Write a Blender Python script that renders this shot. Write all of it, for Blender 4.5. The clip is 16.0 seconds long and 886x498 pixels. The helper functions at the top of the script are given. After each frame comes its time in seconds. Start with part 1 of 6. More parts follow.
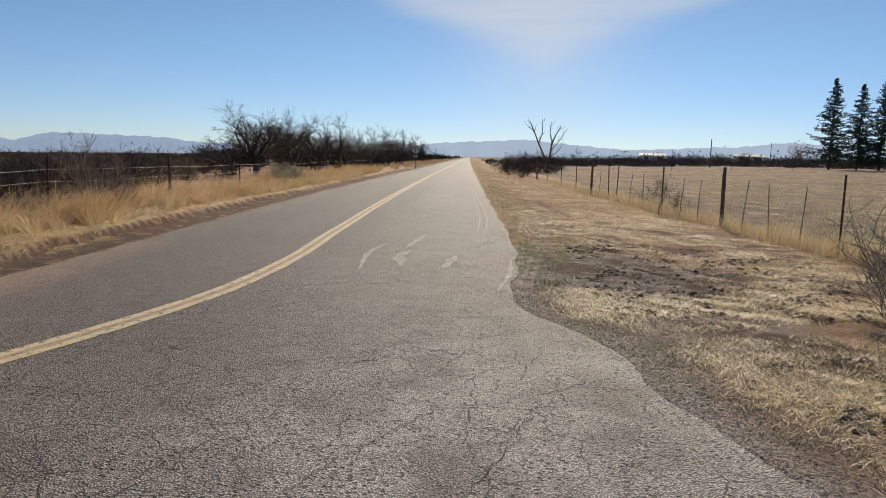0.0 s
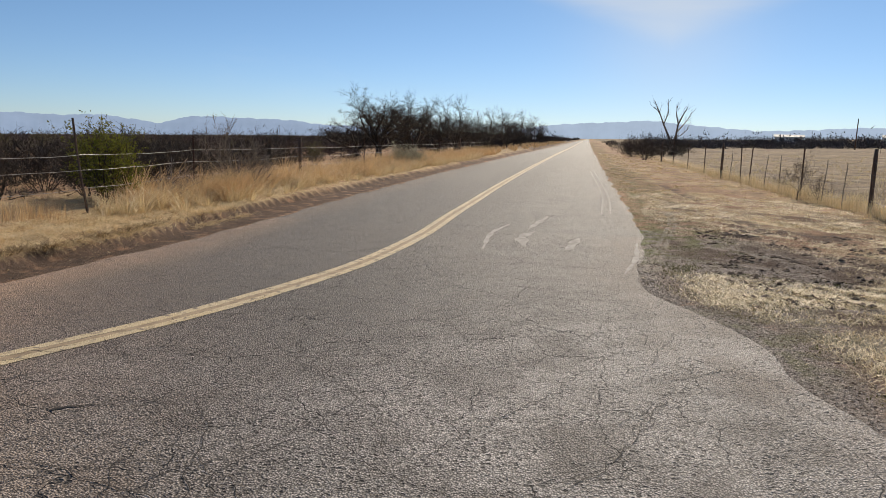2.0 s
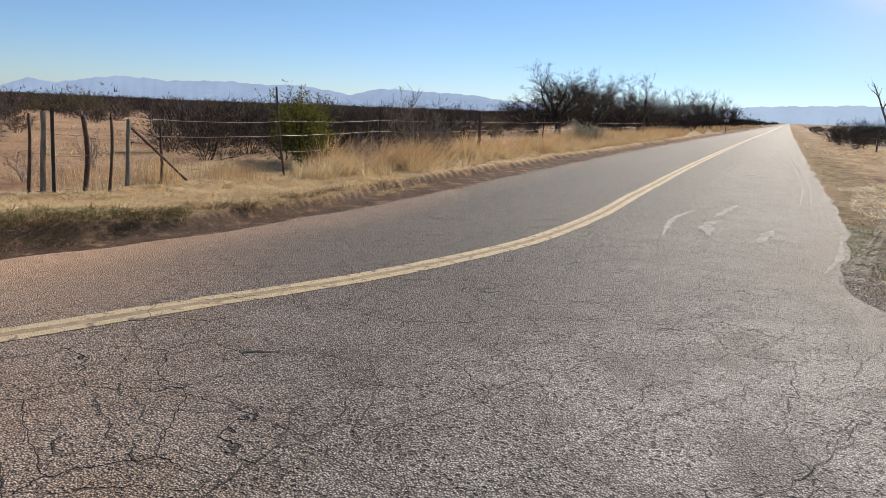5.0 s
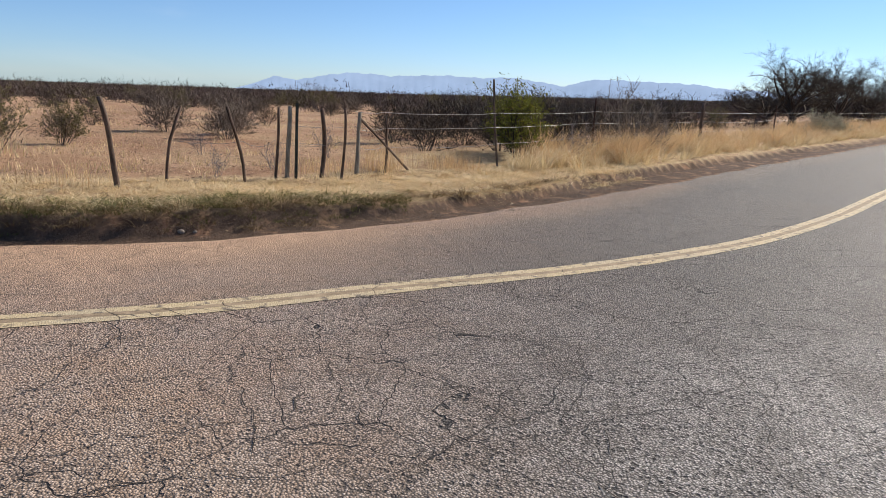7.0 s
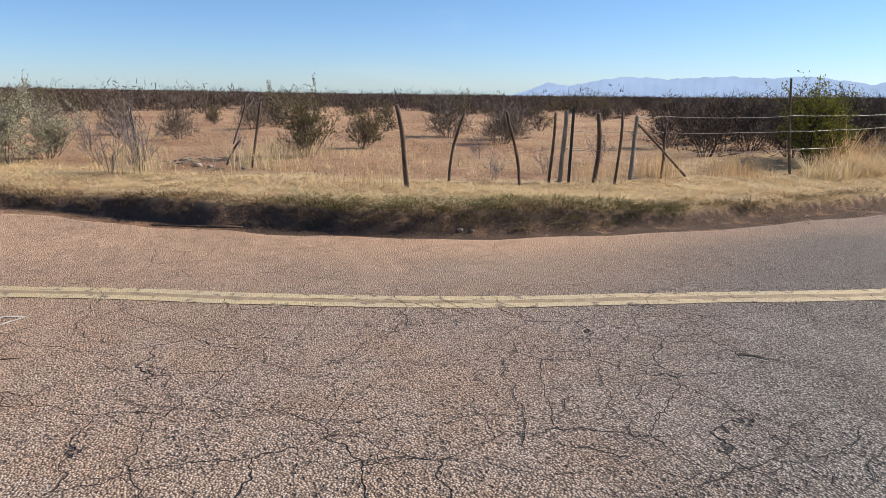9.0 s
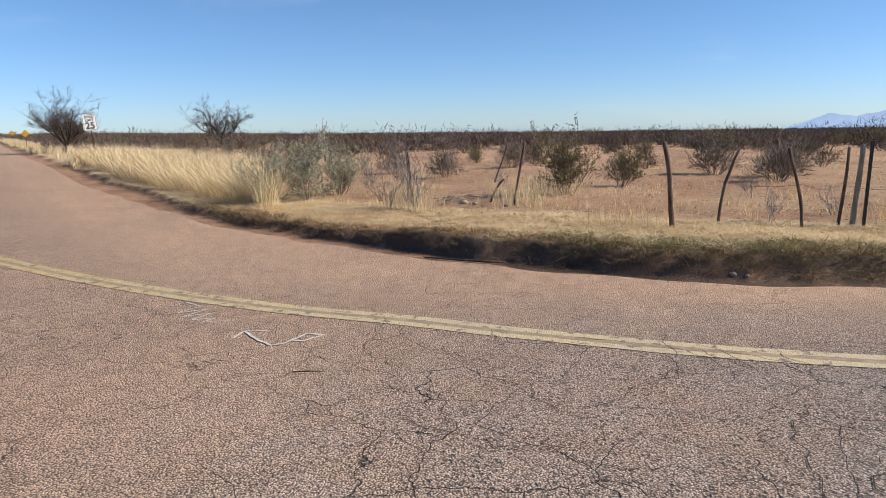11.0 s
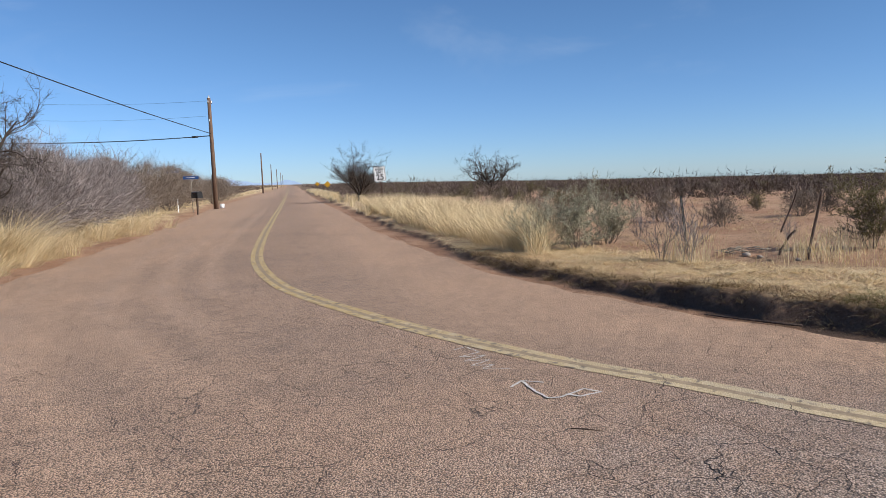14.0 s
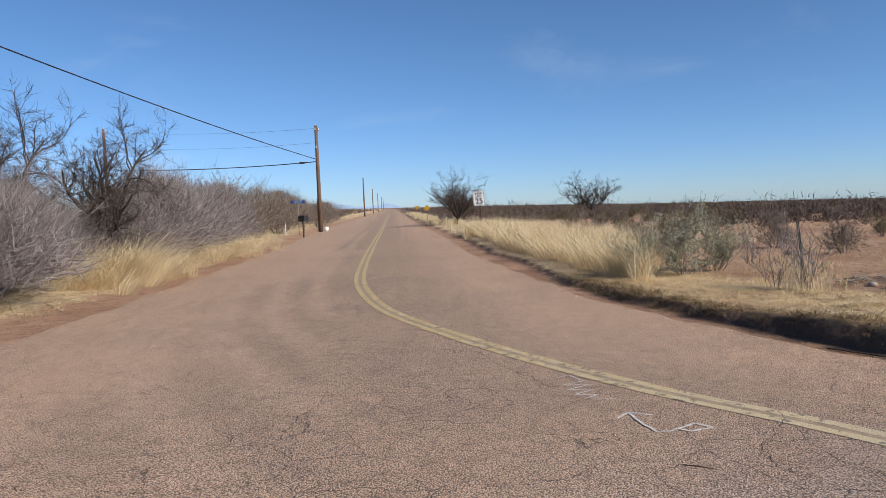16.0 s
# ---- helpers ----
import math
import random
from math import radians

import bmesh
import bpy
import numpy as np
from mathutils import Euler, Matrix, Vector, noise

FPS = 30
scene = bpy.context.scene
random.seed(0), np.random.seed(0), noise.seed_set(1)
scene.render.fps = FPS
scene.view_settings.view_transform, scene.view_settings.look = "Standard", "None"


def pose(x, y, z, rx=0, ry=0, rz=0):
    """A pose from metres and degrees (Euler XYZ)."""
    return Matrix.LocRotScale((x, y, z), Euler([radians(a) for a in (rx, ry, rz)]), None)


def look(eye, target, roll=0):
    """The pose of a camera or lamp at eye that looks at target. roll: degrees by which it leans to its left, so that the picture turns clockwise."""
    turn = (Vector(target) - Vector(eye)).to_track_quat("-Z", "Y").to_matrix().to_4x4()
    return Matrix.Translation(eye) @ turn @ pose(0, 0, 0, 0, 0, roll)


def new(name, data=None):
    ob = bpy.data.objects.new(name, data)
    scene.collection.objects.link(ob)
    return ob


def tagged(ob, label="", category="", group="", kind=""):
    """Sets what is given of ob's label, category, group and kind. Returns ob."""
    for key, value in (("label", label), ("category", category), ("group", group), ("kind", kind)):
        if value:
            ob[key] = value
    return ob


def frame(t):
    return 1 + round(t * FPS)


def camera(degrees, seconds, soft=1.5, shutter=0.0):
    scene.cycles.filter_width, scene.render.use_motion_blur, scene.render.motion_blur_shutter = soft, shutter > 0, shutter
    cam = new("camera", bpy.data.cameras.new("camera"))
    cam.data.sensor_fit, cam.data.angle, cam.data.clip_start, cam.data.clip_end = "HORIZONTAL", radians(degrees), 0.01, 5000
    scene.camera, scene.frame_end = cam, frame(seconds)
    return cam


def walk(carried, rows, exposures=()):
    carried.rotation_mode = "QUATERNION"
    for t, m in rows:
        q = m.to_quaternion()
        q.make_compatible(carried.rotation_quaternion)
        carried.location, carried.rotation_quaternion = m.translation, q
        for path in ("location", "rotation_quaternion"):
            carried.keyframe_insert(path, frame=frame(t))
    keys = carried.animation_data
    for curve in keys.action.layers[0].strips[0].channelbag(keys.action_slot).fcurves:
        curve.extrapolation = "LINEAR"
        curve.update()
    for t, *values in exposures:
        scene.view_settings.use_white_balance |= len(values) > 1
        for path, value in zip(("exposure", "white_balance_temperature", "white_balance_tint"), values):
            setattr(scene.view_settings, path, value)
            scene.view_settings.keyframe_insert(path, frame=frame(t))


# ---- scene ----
# camera and its walk, plan in metres: x east of the first road, y along it
EXPOSURES = ((0.0, -0.13, 7400, 10), (3.0, 0.0, 7150, 10), (5.5, 0.18, 6900, 10), (7.0, 0.32, 6750, 10), (9.0, 0.42, 6700, 10), (10.0, 0.44, 6650, 10), (12.5, 0.26, 6370, 10), (16.0, 0.15, 6260, 10))
cam = camera(64.2, 16.0, soft=0.7)
PATH = [
    (0.0, -0.000, 0.000, 1.620, 2.39, -7.51, -1.53),
    (0.5, -0.024, 0.001, 1.610, 4.28, -7.96, -1.53),
    (1.0, -0.044, -0.001, 1.605, 6.75, -8.40, -1.32),
    (1.5, -0.073, -0.021, 1.600, 9.37, -8.83, -1.37),
    (2.0, -0.108, -0.055, 1.599, 11.81, -9.19, -1.43),
    (2.5, -0.136, -0.067, 1.592, 13.72, -9.61, -1.71),
    (3.0, -0.163, -0.058, 1.572, 15.23, -10.12, -2.36),
    (5.5, -0.165, 0.009, 1.572, 29.90, -11.83, -2.89),
    (6.0, -0.162, -0.010, 1.571, 34.00, -12.10, -2.63),
    (6.5, -0.176, -0.033, 1.572, 38.23, -12.56, -2.33),
    (7.0, -0.189, -0.054, 1.567, 42.84, -12.99, -2.17),
    (7.5, -0.202, -0.070, 1.566, 47.82, -13.40, -1.71),
    (8.0, -0.217, -0.086, 1.560, 53.14, -13.52, -1.50),
    (8.5, -0.228, -0.094, 1.549, 58.53, -13.38, -1.17),
    (9.0, -0.232, -0.114, 1.552, 64.15, -13.07, -0.61),
    (9.5, -0.247, -0.146, 1.555, 69.30, -12.62, -0.31),
    (10.0, -0.267, -0.176, 1.546, 74.51, -11.94, 0.19),
    (12.5, -0.241, -0.347, 1.628, 95.97, -7.09, 1.70),
    (13.0, -0.242, -0.364, 1.638, 99.18, -6.49, 1.82),
    (13.5, -0.249, -0.374, 1.635, 102.28, -6.07, 2.08),
    (14.0, -0.251, -0.393, 1.636, 105.10, -5.70, 2.17),
    (14.5, -0.241, -0.407, 1.641, 107.57, -5.31, 2.19),
    (15.0, -0.227, -0.419, 1.651, 109.66, -4.81, 2.17),
    (15.5, -0.220, -0.427, 1.654, 111.46, -4.15, 2.18),
    (16.0, -0.208, -0.434, 1.665, 113.01, -3.51, 2.27),
]
walk(cam, [(t, pose(x, y, z, 90 + pitch, roll, yaw)) for t, x, y, z, yaw, pitch, roll in PATH], EXPOSURES)

# ---- world, sun ----
SUN_AZ, SUN_EL = -9.0, 33.0          # degrees: azimuth to the left of +y, elevation
world = bpy.data.worlds.new("sky")
scene.world = world
world.use_nodes = True
wn, wl = world.node_tree.nodes, world.node_tree.links
wn.clear()
w_out = wn.new("ShaderNodeOutputWorld")
w_bg = wn.new("ShaderNodeBackground")
w_sky = wn.new("ShaderNodeTexSky")
w_sky.sky_type = "NISHITA"
w_sky.sun_disc = False
w_sky.sun_elevation = radians(SUN_EL)
w_sky.sun_rotation = radians(-SUN_AZ)
w_sky.altitude = 1300
w_sky.air_density = 0.9
w_sky.dust_density = 0.25
w_sky.ozone_density = 3.0
w_bg.inputs["Strength"].default_value = 0.085
# thin cirrus: a pale fan that opens upwards before the sun, and faint streaks elsewhere


def w_math(op, a, b=0.0):
    n = wn.new("ShaderNodeMath")
    n.operation = op
    for k, v in enumerate((a, b)):
        if isinstance(v, bpy.types.NodeSocket):
            wl.new(v, n.inputs[k])
        else:
            n.inputs[k].default_value = v
    return n.outputs[0]


def w_step(v, lo, hi, top=1.0):
    n = wn.new("ShaderNodeMapRange")
    n.interpolation_type = "SMOOTHSTEP"
    n.inputs["From Min"].default_value, n.inputs["From Max"].default_value, n.inputs["To Max"].default_value = lo, hi, top
    wl.new(v, n.inputs["Value"])
    return n.outputs["Result"]


w_tc = wn.new("ShaderNodeTexCoord")
w_map = wn.new("ShaderNodeMapping")
w_map.inputs["Rotation"].default_value = (0.0, radians(12), radians(25))
w_map.inputs["Scale"].default_value = (0.9, 2.2, 6.0)
w_noise = wn.new("ShaderNodeTexNoise")
for k, v in (("Scale", 1.6), ("Detail", 5.0), ("Roughness", 0.55), ("Distortion", 0.6)):
    w_noise.inputs[k].default_value = v
w_sep = wn.new("ShaderNodeSeparateXYZ")
wl.new(w_tc.outputs["Generated"], w_sep.inputs[0])
wl.new(w_tc.outputs["Generated"], w_map.inputs["Vector"])
wl.new(w_map.outputs["Vector"], w_noise.inputs["Vector"])
w_front = w_step(w_sep.outputs["Y"], 0.2, 0.5)
w_y = w_math("MAXIMUM", w_sep.outputs["Y"], 0.05)
w_u = w_math("SUBTRACT", w_math("DIVIDE", w_sep.outputs["X"], w_y), 0.095)
w_v = w_math("SUBTRACT", w_math("DIVIDE", w_sep.outputs["Z"], w_y), 0.105)
w_edge = w_math("ADD", w_math("SUBTRACT", w_v, w_math("DIVIDE", w_math("ABSOLUTE", w_u), 2.4)), w_math("MULTIPLY", w_math("SUBTRACT", w_noise.outputs["Fac"], 0.5), 0.06))
w_fan = w_math("MULTIPLY", w_step(w_edge, -0.005, 0.045), w_math("MULTIPLY", w_step(w_noise.outputs["Fac"], 0.10, 0.70, 0.50), w_front))
w_r2 = w_math("ADD", w_math("MULTIPLY", w_u, w_u), w_math("MULTIPLY", w_math("SUBTRACT", w_v, 0.03), w_math("SUBTRACT", w_v, 0.03)))
w_glow = w_math("MULTIPLY", w_math("POWER", 2.718, w_math("MULTIPLY", w_r2, -90.0)), w_math("MULTIPLY", w_front, 0.22))
w_thin = w_math("MULTIPLY", w_step(w_noise.outputs["Fac"], 0.55, 0.80, 0.10), 1.0)
w_all = w_math("MINIMUM", w_math("ADD", w_math("ADD", w_fan, w_glow), w_thin), 0.75)
w_mix = wn.new("ShaderNodeMix")
w_mix.data_type = "RGBA"
w_mix.inputs["B"].default_value = (9.6, 9.9, 10.1, 1)
w_tint = wn.new("ShaderNodeMix")
w_tint.data_type, w_tint.blend_type = "RGBA", "MULTIPLY"
w_tint.inputs["Factor"].default_value = 1.0
w_tint.inputs["B"].default_value = (0.82, 1.025, 1.20, 1)
wl.new(w_all, w_mix.inputs["Factor"])
wl.new(w_sky.outputs["Color"], w_tint.inputs["A"])
w_low = wn.new("ShaderNodeMix")
w_low.data_type, w_low.blend_type = "RGBA", "MULTIPLY"
w_low.inputs["B"].default_value = (0.925, 0.915, 1.045, 1)
wl.new(w_math("SUBTRACT", 1.0, w_step(w_sep.outputs["Z"], 0.0, 0.22)), w_low.inputs["Factor"])
wl.new(w_tint.outputs["Result"], w_low.inputs["A"])
wl.new(w_low.outputs["Result"], w_mix.inputs["A"])
wl.new(w_mix.outputs["Result"], w_bg.inputs["Color"])
wl.new(w_bg.outputs["Background"], w_out.inputs["Surface"])

sun_data = bpy.data.lights.new("sun", "SUN")
sun_data.energy, sun_data.angle, sun_data.color = 5.0, radians(0.53), (1.0, 0.93, 0.83)
sun = new("sun", sun_data)
sun_way = Vector((-math.sin(radians(SUN_AZ)) * math.cos(radians(SUN_EL)), math.cos(radians(SUN_AZ)) * math.cos(radians(SUN_EL)), math.sin(radians(SUN_EL))))
sun.matrix_basis = look(sun_way * 100, (0, 0, 0))


# ---- materials ----
class Mat:
    """A small node builder round one Principled material."""
    def __init__(self, name, rough=0.9, spec=0.3):
        self.m = bpy.data.materials.new(name)
        self.m.use_nodes = True
        self.t = self.m.node_tree
        self.b = self.t.nodes["Principled BSDF"]
        self.b.inputs["Roughness"].default_value = rough
        self.b.inputs["Specular IOR Level"].default_value = spec

    def node(self, kind, **ins):
        n = self.t.nodes.new(kind)
        for k, v in ins.items():
            self.put(n, k, v)
        return n

    def put(self, n, key, v):
        s = n.inputs[int(key[1:])] if key[0] == "i" and key[1:].isdigit() else n.inputs[key.replace("_", " ")]
        if isinstance(v, bpy.types.NodeSocket):
            self.t.links.new(v, s)
        else:
            s.default_value = v

    def place(self):
        return self.node("ShaderNodeTexCoord").outputs["Object"]

    def noise(self, scale, detail=3, rough=0.55, vec=None, distort=0.0):
        n = self.node("ShaderNodeTexNoise", Vector=vec or self.place(), Scale=scale, Detail=detail, Roughness=rough, Distortion=distort)
        return n.outputs["Fac"]

    def voronoi(self, scale, feature="F1", vec=None, out="Distance"):
        n = self.t.nodes.new("ShaderNodeTexVoronoi")
        n.feature = feature
        self.put(n, "Vector", vec or self.place())
        self.put(n, "Scale", scale)
        return n.outputs[out]

    def math(self, op, a, b=0.0, c=None):
        n = self.t.nodes.new("ShaderNodeMath")
        n.operation = op
        self.put(n, "i0", a)
        self.put(n, "i1", b)
        if c is not None:
            self.put(n, "i2", c)
        return n.outputs[0]

    def ramp(self, v, lo, hi, a=0.0, b=1.0):
        n = self.node("ShaderNodeMapRange", Value=v)
        n.interpolation_type = "SMOOTHSTEP"
        for k, x in (("From Min", lo), ("From Max", hi), ("To Min", a), ("To Max", b)):
            n.inputs[k].default_value = x
        return n.outputs["Result"]

    def mix(self, f, a, b, mode="MIX"):
        n = self.t.nodes.new("ShaderNodeMix")
        n.data_type, n.blend_type = "RGBA", mode
        for k, v in (("Factor", f), ("A", a), ("B", b)):
            self.put(n, k, (*v, 1.0) if isinstance(v, tuple) and len(v) == 3 else v)
        return n.outputs["Result"]

    def attr(self, name):
        n = self.t.nodes.new("ShaderNodeAttribute")
        n.attribute_name = name
        return n

    def masks(self, name):
        s = self.node("ShaderNodeSeparateColor", Color=self.attr(name).outputs["Color"])
        return s.outputs["Red"], s.outputs["Green"], s.outputs["Blue"]

    def island(self):
        return self.t.nodes.new("ShaderNodeNewGeometry").outputs["Random Per Island"]

    def each(self):
        return self.t.nodes.new("ShaderNodeObjectInfo").outputs["Random"]

    def bump(self, h, strength=0.5, dist=0.01):
        self.put(self.b, "Normal", self.node("ShaderNodeBump", Height=h, Strength=strength, Distance=dist).outputs["Normal"])

    def colour(self, c):
        self.put(self.b, "Base_Color", (*c, 1.0) if isinstance(c, tuple) and len(c) == 3 else c)
        return self

    def rough(self, v):
        self.put(self.b, "Roughness", v)


def simple(name, a, b, scale=6.0, rough=0.85, spec=0.3, metal=0.0, bump=0.0, stretch=(1, 1, 1)):
    """Two colours mixed by noise at two scales."""
    k = Mat(name, rough, spec)
    v = k.node("ShaderNodeMapping", Vector=k.place(), Scale=stretch).outputs["Vector"]
    f = k.math("ADD", k.math("MULTIPLY", k.noise(scale, 4, vec=v), 0.65), k.math("MULTIPLY", k.noise(scale * 7, 3, vec=v), 0.35))
    k.colour(k.mix(k.ramp(f, 0.33, 0.67), a, b))
    k.b.inputs["Metallic"].default_value = metal
    if bump:
        k.bump(f, bump, 0.01)
    return k.m


def strands(name, dark, light, rough=0.8, trans=0.0, spec=0.2):
    """Blades, twigs or straws: each island its own tone, with patches on top; thin blades let light through."""
    k = Mat(name, rough, spec)
    f = k.math("ADD", k.math("MULTIPLY", k.island(), 0.6), k.math("MULTIPLY", k.noise(1.3, 3), 0.4))
    c = k.mix(f, dark, light)
    k.colour(c)
    if trans:
        thin_light = k.node("ShaderNodeBsdfTranslucent", Color=c)
        both = k.node("ShaderNodeMixShader", i0=trans, i1=k.b.outputs["BSDF"], i2=thin_light.outputs["BSDF"])
        k.t.links.new(both.outputs["Shader"], k.t.nodes["Material Output"].inputs["Surface"])
    return k.m


# asphalt: aggregate, alligator cracks, red dust, pale worn lanes
def asphalt():
    k = Mat("asphalt", 0.75, 0.32)
    dust, pale, crack = k.masks("mask")
    grain = k.voronoi(84.0, "F1")
    tone = k.node("ShaderNodeSeparateColor", Color=k.voronoi(84.0, "F1", out="Color")).outputs["Red"]
    broad = k.noise(0.45, 5, 0.6)
    fine = k.noise(5.0, 5, 0.65)
    pit = k.noise(30.0, 3, 0.6)
    stone = k.mix(tone, (0.038, 0.035, 0.033), (0.255, 0.234, 0.224))
    tar = k.mix(fine, (0.016, 0.014, 0.013), (0.042, 0.037, 0.033))
    c = k.mix(k.ramp(grain, 0.41, 0.55), stone, tar)
    red = k.mix(k.math("ADD", k.math("MULTIPLY", fine, 0.5), k.math("MULTIPLY", tone, 0.5)), (0.39, 0.23, 0.14), (0.88, 0.59, 0.39))
    where = k.ramp(k.math("ADD", k.math("MULTIPLY", broad, 0.6), k.math("MULTIPLY", fine, 0.4)), 0.28, 0.64, 0.62, 1.0)
    dusty = k.math("MULTIPLY", k.math("MULTIPLY", dust, where), k.ramp(grain, 0.46, 0.64, 1.0, 0.25))
    c = k.mix(dusty, c, red)
    palec = k.mix(tone, (0.15, 0.138, 0.131), (0.62, 0.575, 0.54))
    palef = k.math("MULTIPLY", pale, k.ramp(k.noise(1.6, 5, 0.62, distort=0.5), 0.30, 0.62, 0.15, 1.0))
    c = k.mix(k.math("MULTIPLY", palef, k.ramp(grain, 0.3, 0.7, 1.0, 0.25)), c, palec)
    c = k.mix(k.math("MULTIPLY", k.ramp(broad, 0.45, 0.75), 0.10), c, (0.06, 0.052, 0.048))
    holes = k.math("MULTIPLY", k.ramp(pit, 0.62, 0.70), k.ramp(fine, 0.45, 0.65, 0.0, 0.6))
    lost = k.math("MULTIPLY", k.ramp(k.voronoi(24.0, "F1"), 0.22, 0.36, 1.0, 0.0), k.math("MULTIPLY", k.ramp(k.noise(2.4, 4, 0.6), 0.38, 0.52), k.ramp(pale, 0.12, 0.45)))
    holes = k.math("MAXIMUM", holes, lost)
    c = k.mix(k.math("MULTIPLY", holes, 0.85), c, (0.03, 0.024, 0.021))
    warp = k.node("ShaderNodeVectorMath", i0=k.place(), i1=k.mix(0.22, (0.0, 0.0, 0.0), k.node("ShaderNodeTexNoise", Vector=k.place(), Scale=3.0, Detail=3.0, Roughness=0.6).outputs["Color"]))
    net = k.math("MINIMUM", k.voronoi(1.5, "DISTANCE_TO_EDGE", warp.outputs[0]), k.math("MULTIPLY", k.voronoi(3.1, "DISTANCE_TO_EDGE", warp.outputs[0]), 1.7))
    line = k.math("MULTIPLY", k.ramp(net, 0.002, 0.006, 1.0, 0.0), k.math("MULTIPLY", crack, k.ramp(k.noise(0.7, 2), 0.36, 0.50)))
    c = k.mix(line, c, (0.025, 0.02, 0.018))
    k.colour(c)
    h = k.math("SUBTRACT", k.math("SUBTRACT", k.math("MULTIPLY", k.noise(14, 4), 0.6), k.math("MULTIPLY", grain, 1.1)), k.math("ADD", k.math("MULTIPLY", line, 2.0), holes))
    k.bump(h, 0.9, 0.007)
    k.rough(k.math("ADD", k.ramp(tone, 0, 1, 0.58, 0.85), k.math("MULTIPLY", dusty, 0.3)))
    return k.m


def soil():
    """Red desert soil, straw-littered ground and darker soil of bank, verge and rut, by the masks of the ground sheet.
    """
    k = Mat("desert_soil", 0.95, 0.15)
    straw, dark_soil, gravel = k.masks("mask")
    green = k.masks("mask_b")[0]
    far = k.masks("mask_b")[1]
    pasture = k.masks("mask_b")[2]
    a, b, d = k.noise(0.35, 5, 0.6), k.noise(3.0, 5, 0.6), k.noise(38.0, 4, 0.65)
    red = k.mix(k.ramp(a, 0.3, 0.7), (0.31, 0.165, 0.10), (0.47, 0.29, 0.185))
    red = k.mix(k.ramp(b, 0.45, 0.75, 0, 0.6), red, (0.15, 0.085, 0.055))
    red = k.mix(k.ramp(d, 0.45, 0.72, 0, 0.45), red, (0.52, 0.335, 0.205))
    v = k.node("ShaderNodeMapping", Vector=k.place(), Scale=(1.0, 3.5, 1.0), Rotation=(0, 0, 0.4)).outputs["Vector"]
    fibre = k.noise(26, 5, 0.7, vec=v, distort=2.0)
    strawc = k.mix(k.ramp(fibre, 0.35, 0.68), (0.30, 0.205, 0.11), (0.90, 0.715, 0.43))
    sf = k.math("MULTIPLY", straw, k.ramp(k.math("ADD", k.math("MULTIPLY", b, 0.6), k.math("MULTIPLY", fibre, 0.4)), 0.34, 0.56))
    c = k.mix(sf, red, strawc)
    c = k.mix(k.ramp(k.noise(7.0, 4, 0.7), 0.56, 0.66, 0.0, 0.75), c, k.mix(fibre, (0.10, 0.065, 0.042), (0.22, 0.15, 0.095)))
    pc = k.mix(k.ramp(k.noise(0.9, 5, 0.65), 0.35, 0.68), (0.17, 0.12, 0.075), (0.36, 0.27, 0.175))
    pc = k.mix(k.ramp(k.noise(0.12, 4), 0.4, 0.65, 0, 0.6), pc, (0.13, 0.095, 0.065))
    pc = k.mix(k.ramp(k.noise(0.5, 5, 0.7), 0.56, 0.66, 0, 0.8), pc, (0.52, 0.43, 0.31))
    c = k.mix(pasture, c, pc)
    gr = k.mix(k.node("ShaderNodeSeparateColor", Color=k.voronoi(60.0, "F1", out="Color")).outputs["Red"], (0.10, 0.083, 0.073), (0.50, 0.43, 0.375))
    c = k.mix(k.math("MULTIPLY", gravel, k.ramp(b, 0.22, 0.42)), c, gr)
    c = k.mix(k.math("MULTIPLY", green, k.ramp(b, 0.38, 0.62)), c, (0.16, 0.17, 0.06))
    c = k.mix(k.math("MULTIPLY", dark_soil, k.ramp(b, 0.25, 0.5)), c, k.mix(d, (0.062, 0.042, 0.032), (0.18, 0.122, 0.09)))
    scrub = k.mix(k.ramp(k.noise(0.08, 5, 0.7), 0.35, 0.7), (0.13, 0.09, 0.06), (0.24, 0.165, 0.11))
    c = k.mix(far, c, scrub)
    k.colour(c)
    speck = k.ramp(k.noise(16.0, 4, 0.75), 0.57, 0.66, 0.0, 0.7)
    c = k.mix(k.math("MULTIPLY", k.math("MULTIPLY", speck, k.math("SUBTRACT", 1.0, k.math("MULTIPLY", sf, 0.8))), k.math("SUBTRACT", 1.0, far)), c, (0.075, 0.045, 0.03))
    k.colour(c)
    k.bump(k.math("ADD", k.math("MULTIPLY", b, 0.8), k.math("ADD", k.math("MULTIPLY", d, 0.35), k.math("MULTIPLY", fibre, 0.3))), 1.0, 0.06)
    return k.m


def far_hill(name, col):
    """Ridge far behind everything, with the distance haze painted as an even blue glow."""
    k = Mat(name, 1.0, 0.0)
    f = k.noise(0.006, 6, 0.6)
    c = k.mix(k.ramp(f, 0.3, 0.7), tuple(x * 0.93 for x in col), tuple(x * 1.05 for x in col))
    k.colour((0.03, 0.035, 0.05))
    # haze put in as emission: the ridge glows blue whatever the sun does
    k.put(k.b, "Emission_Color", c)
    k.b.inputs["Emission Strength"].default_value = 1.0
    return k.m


ASPHALT, SOIL = asphalt(), soil()


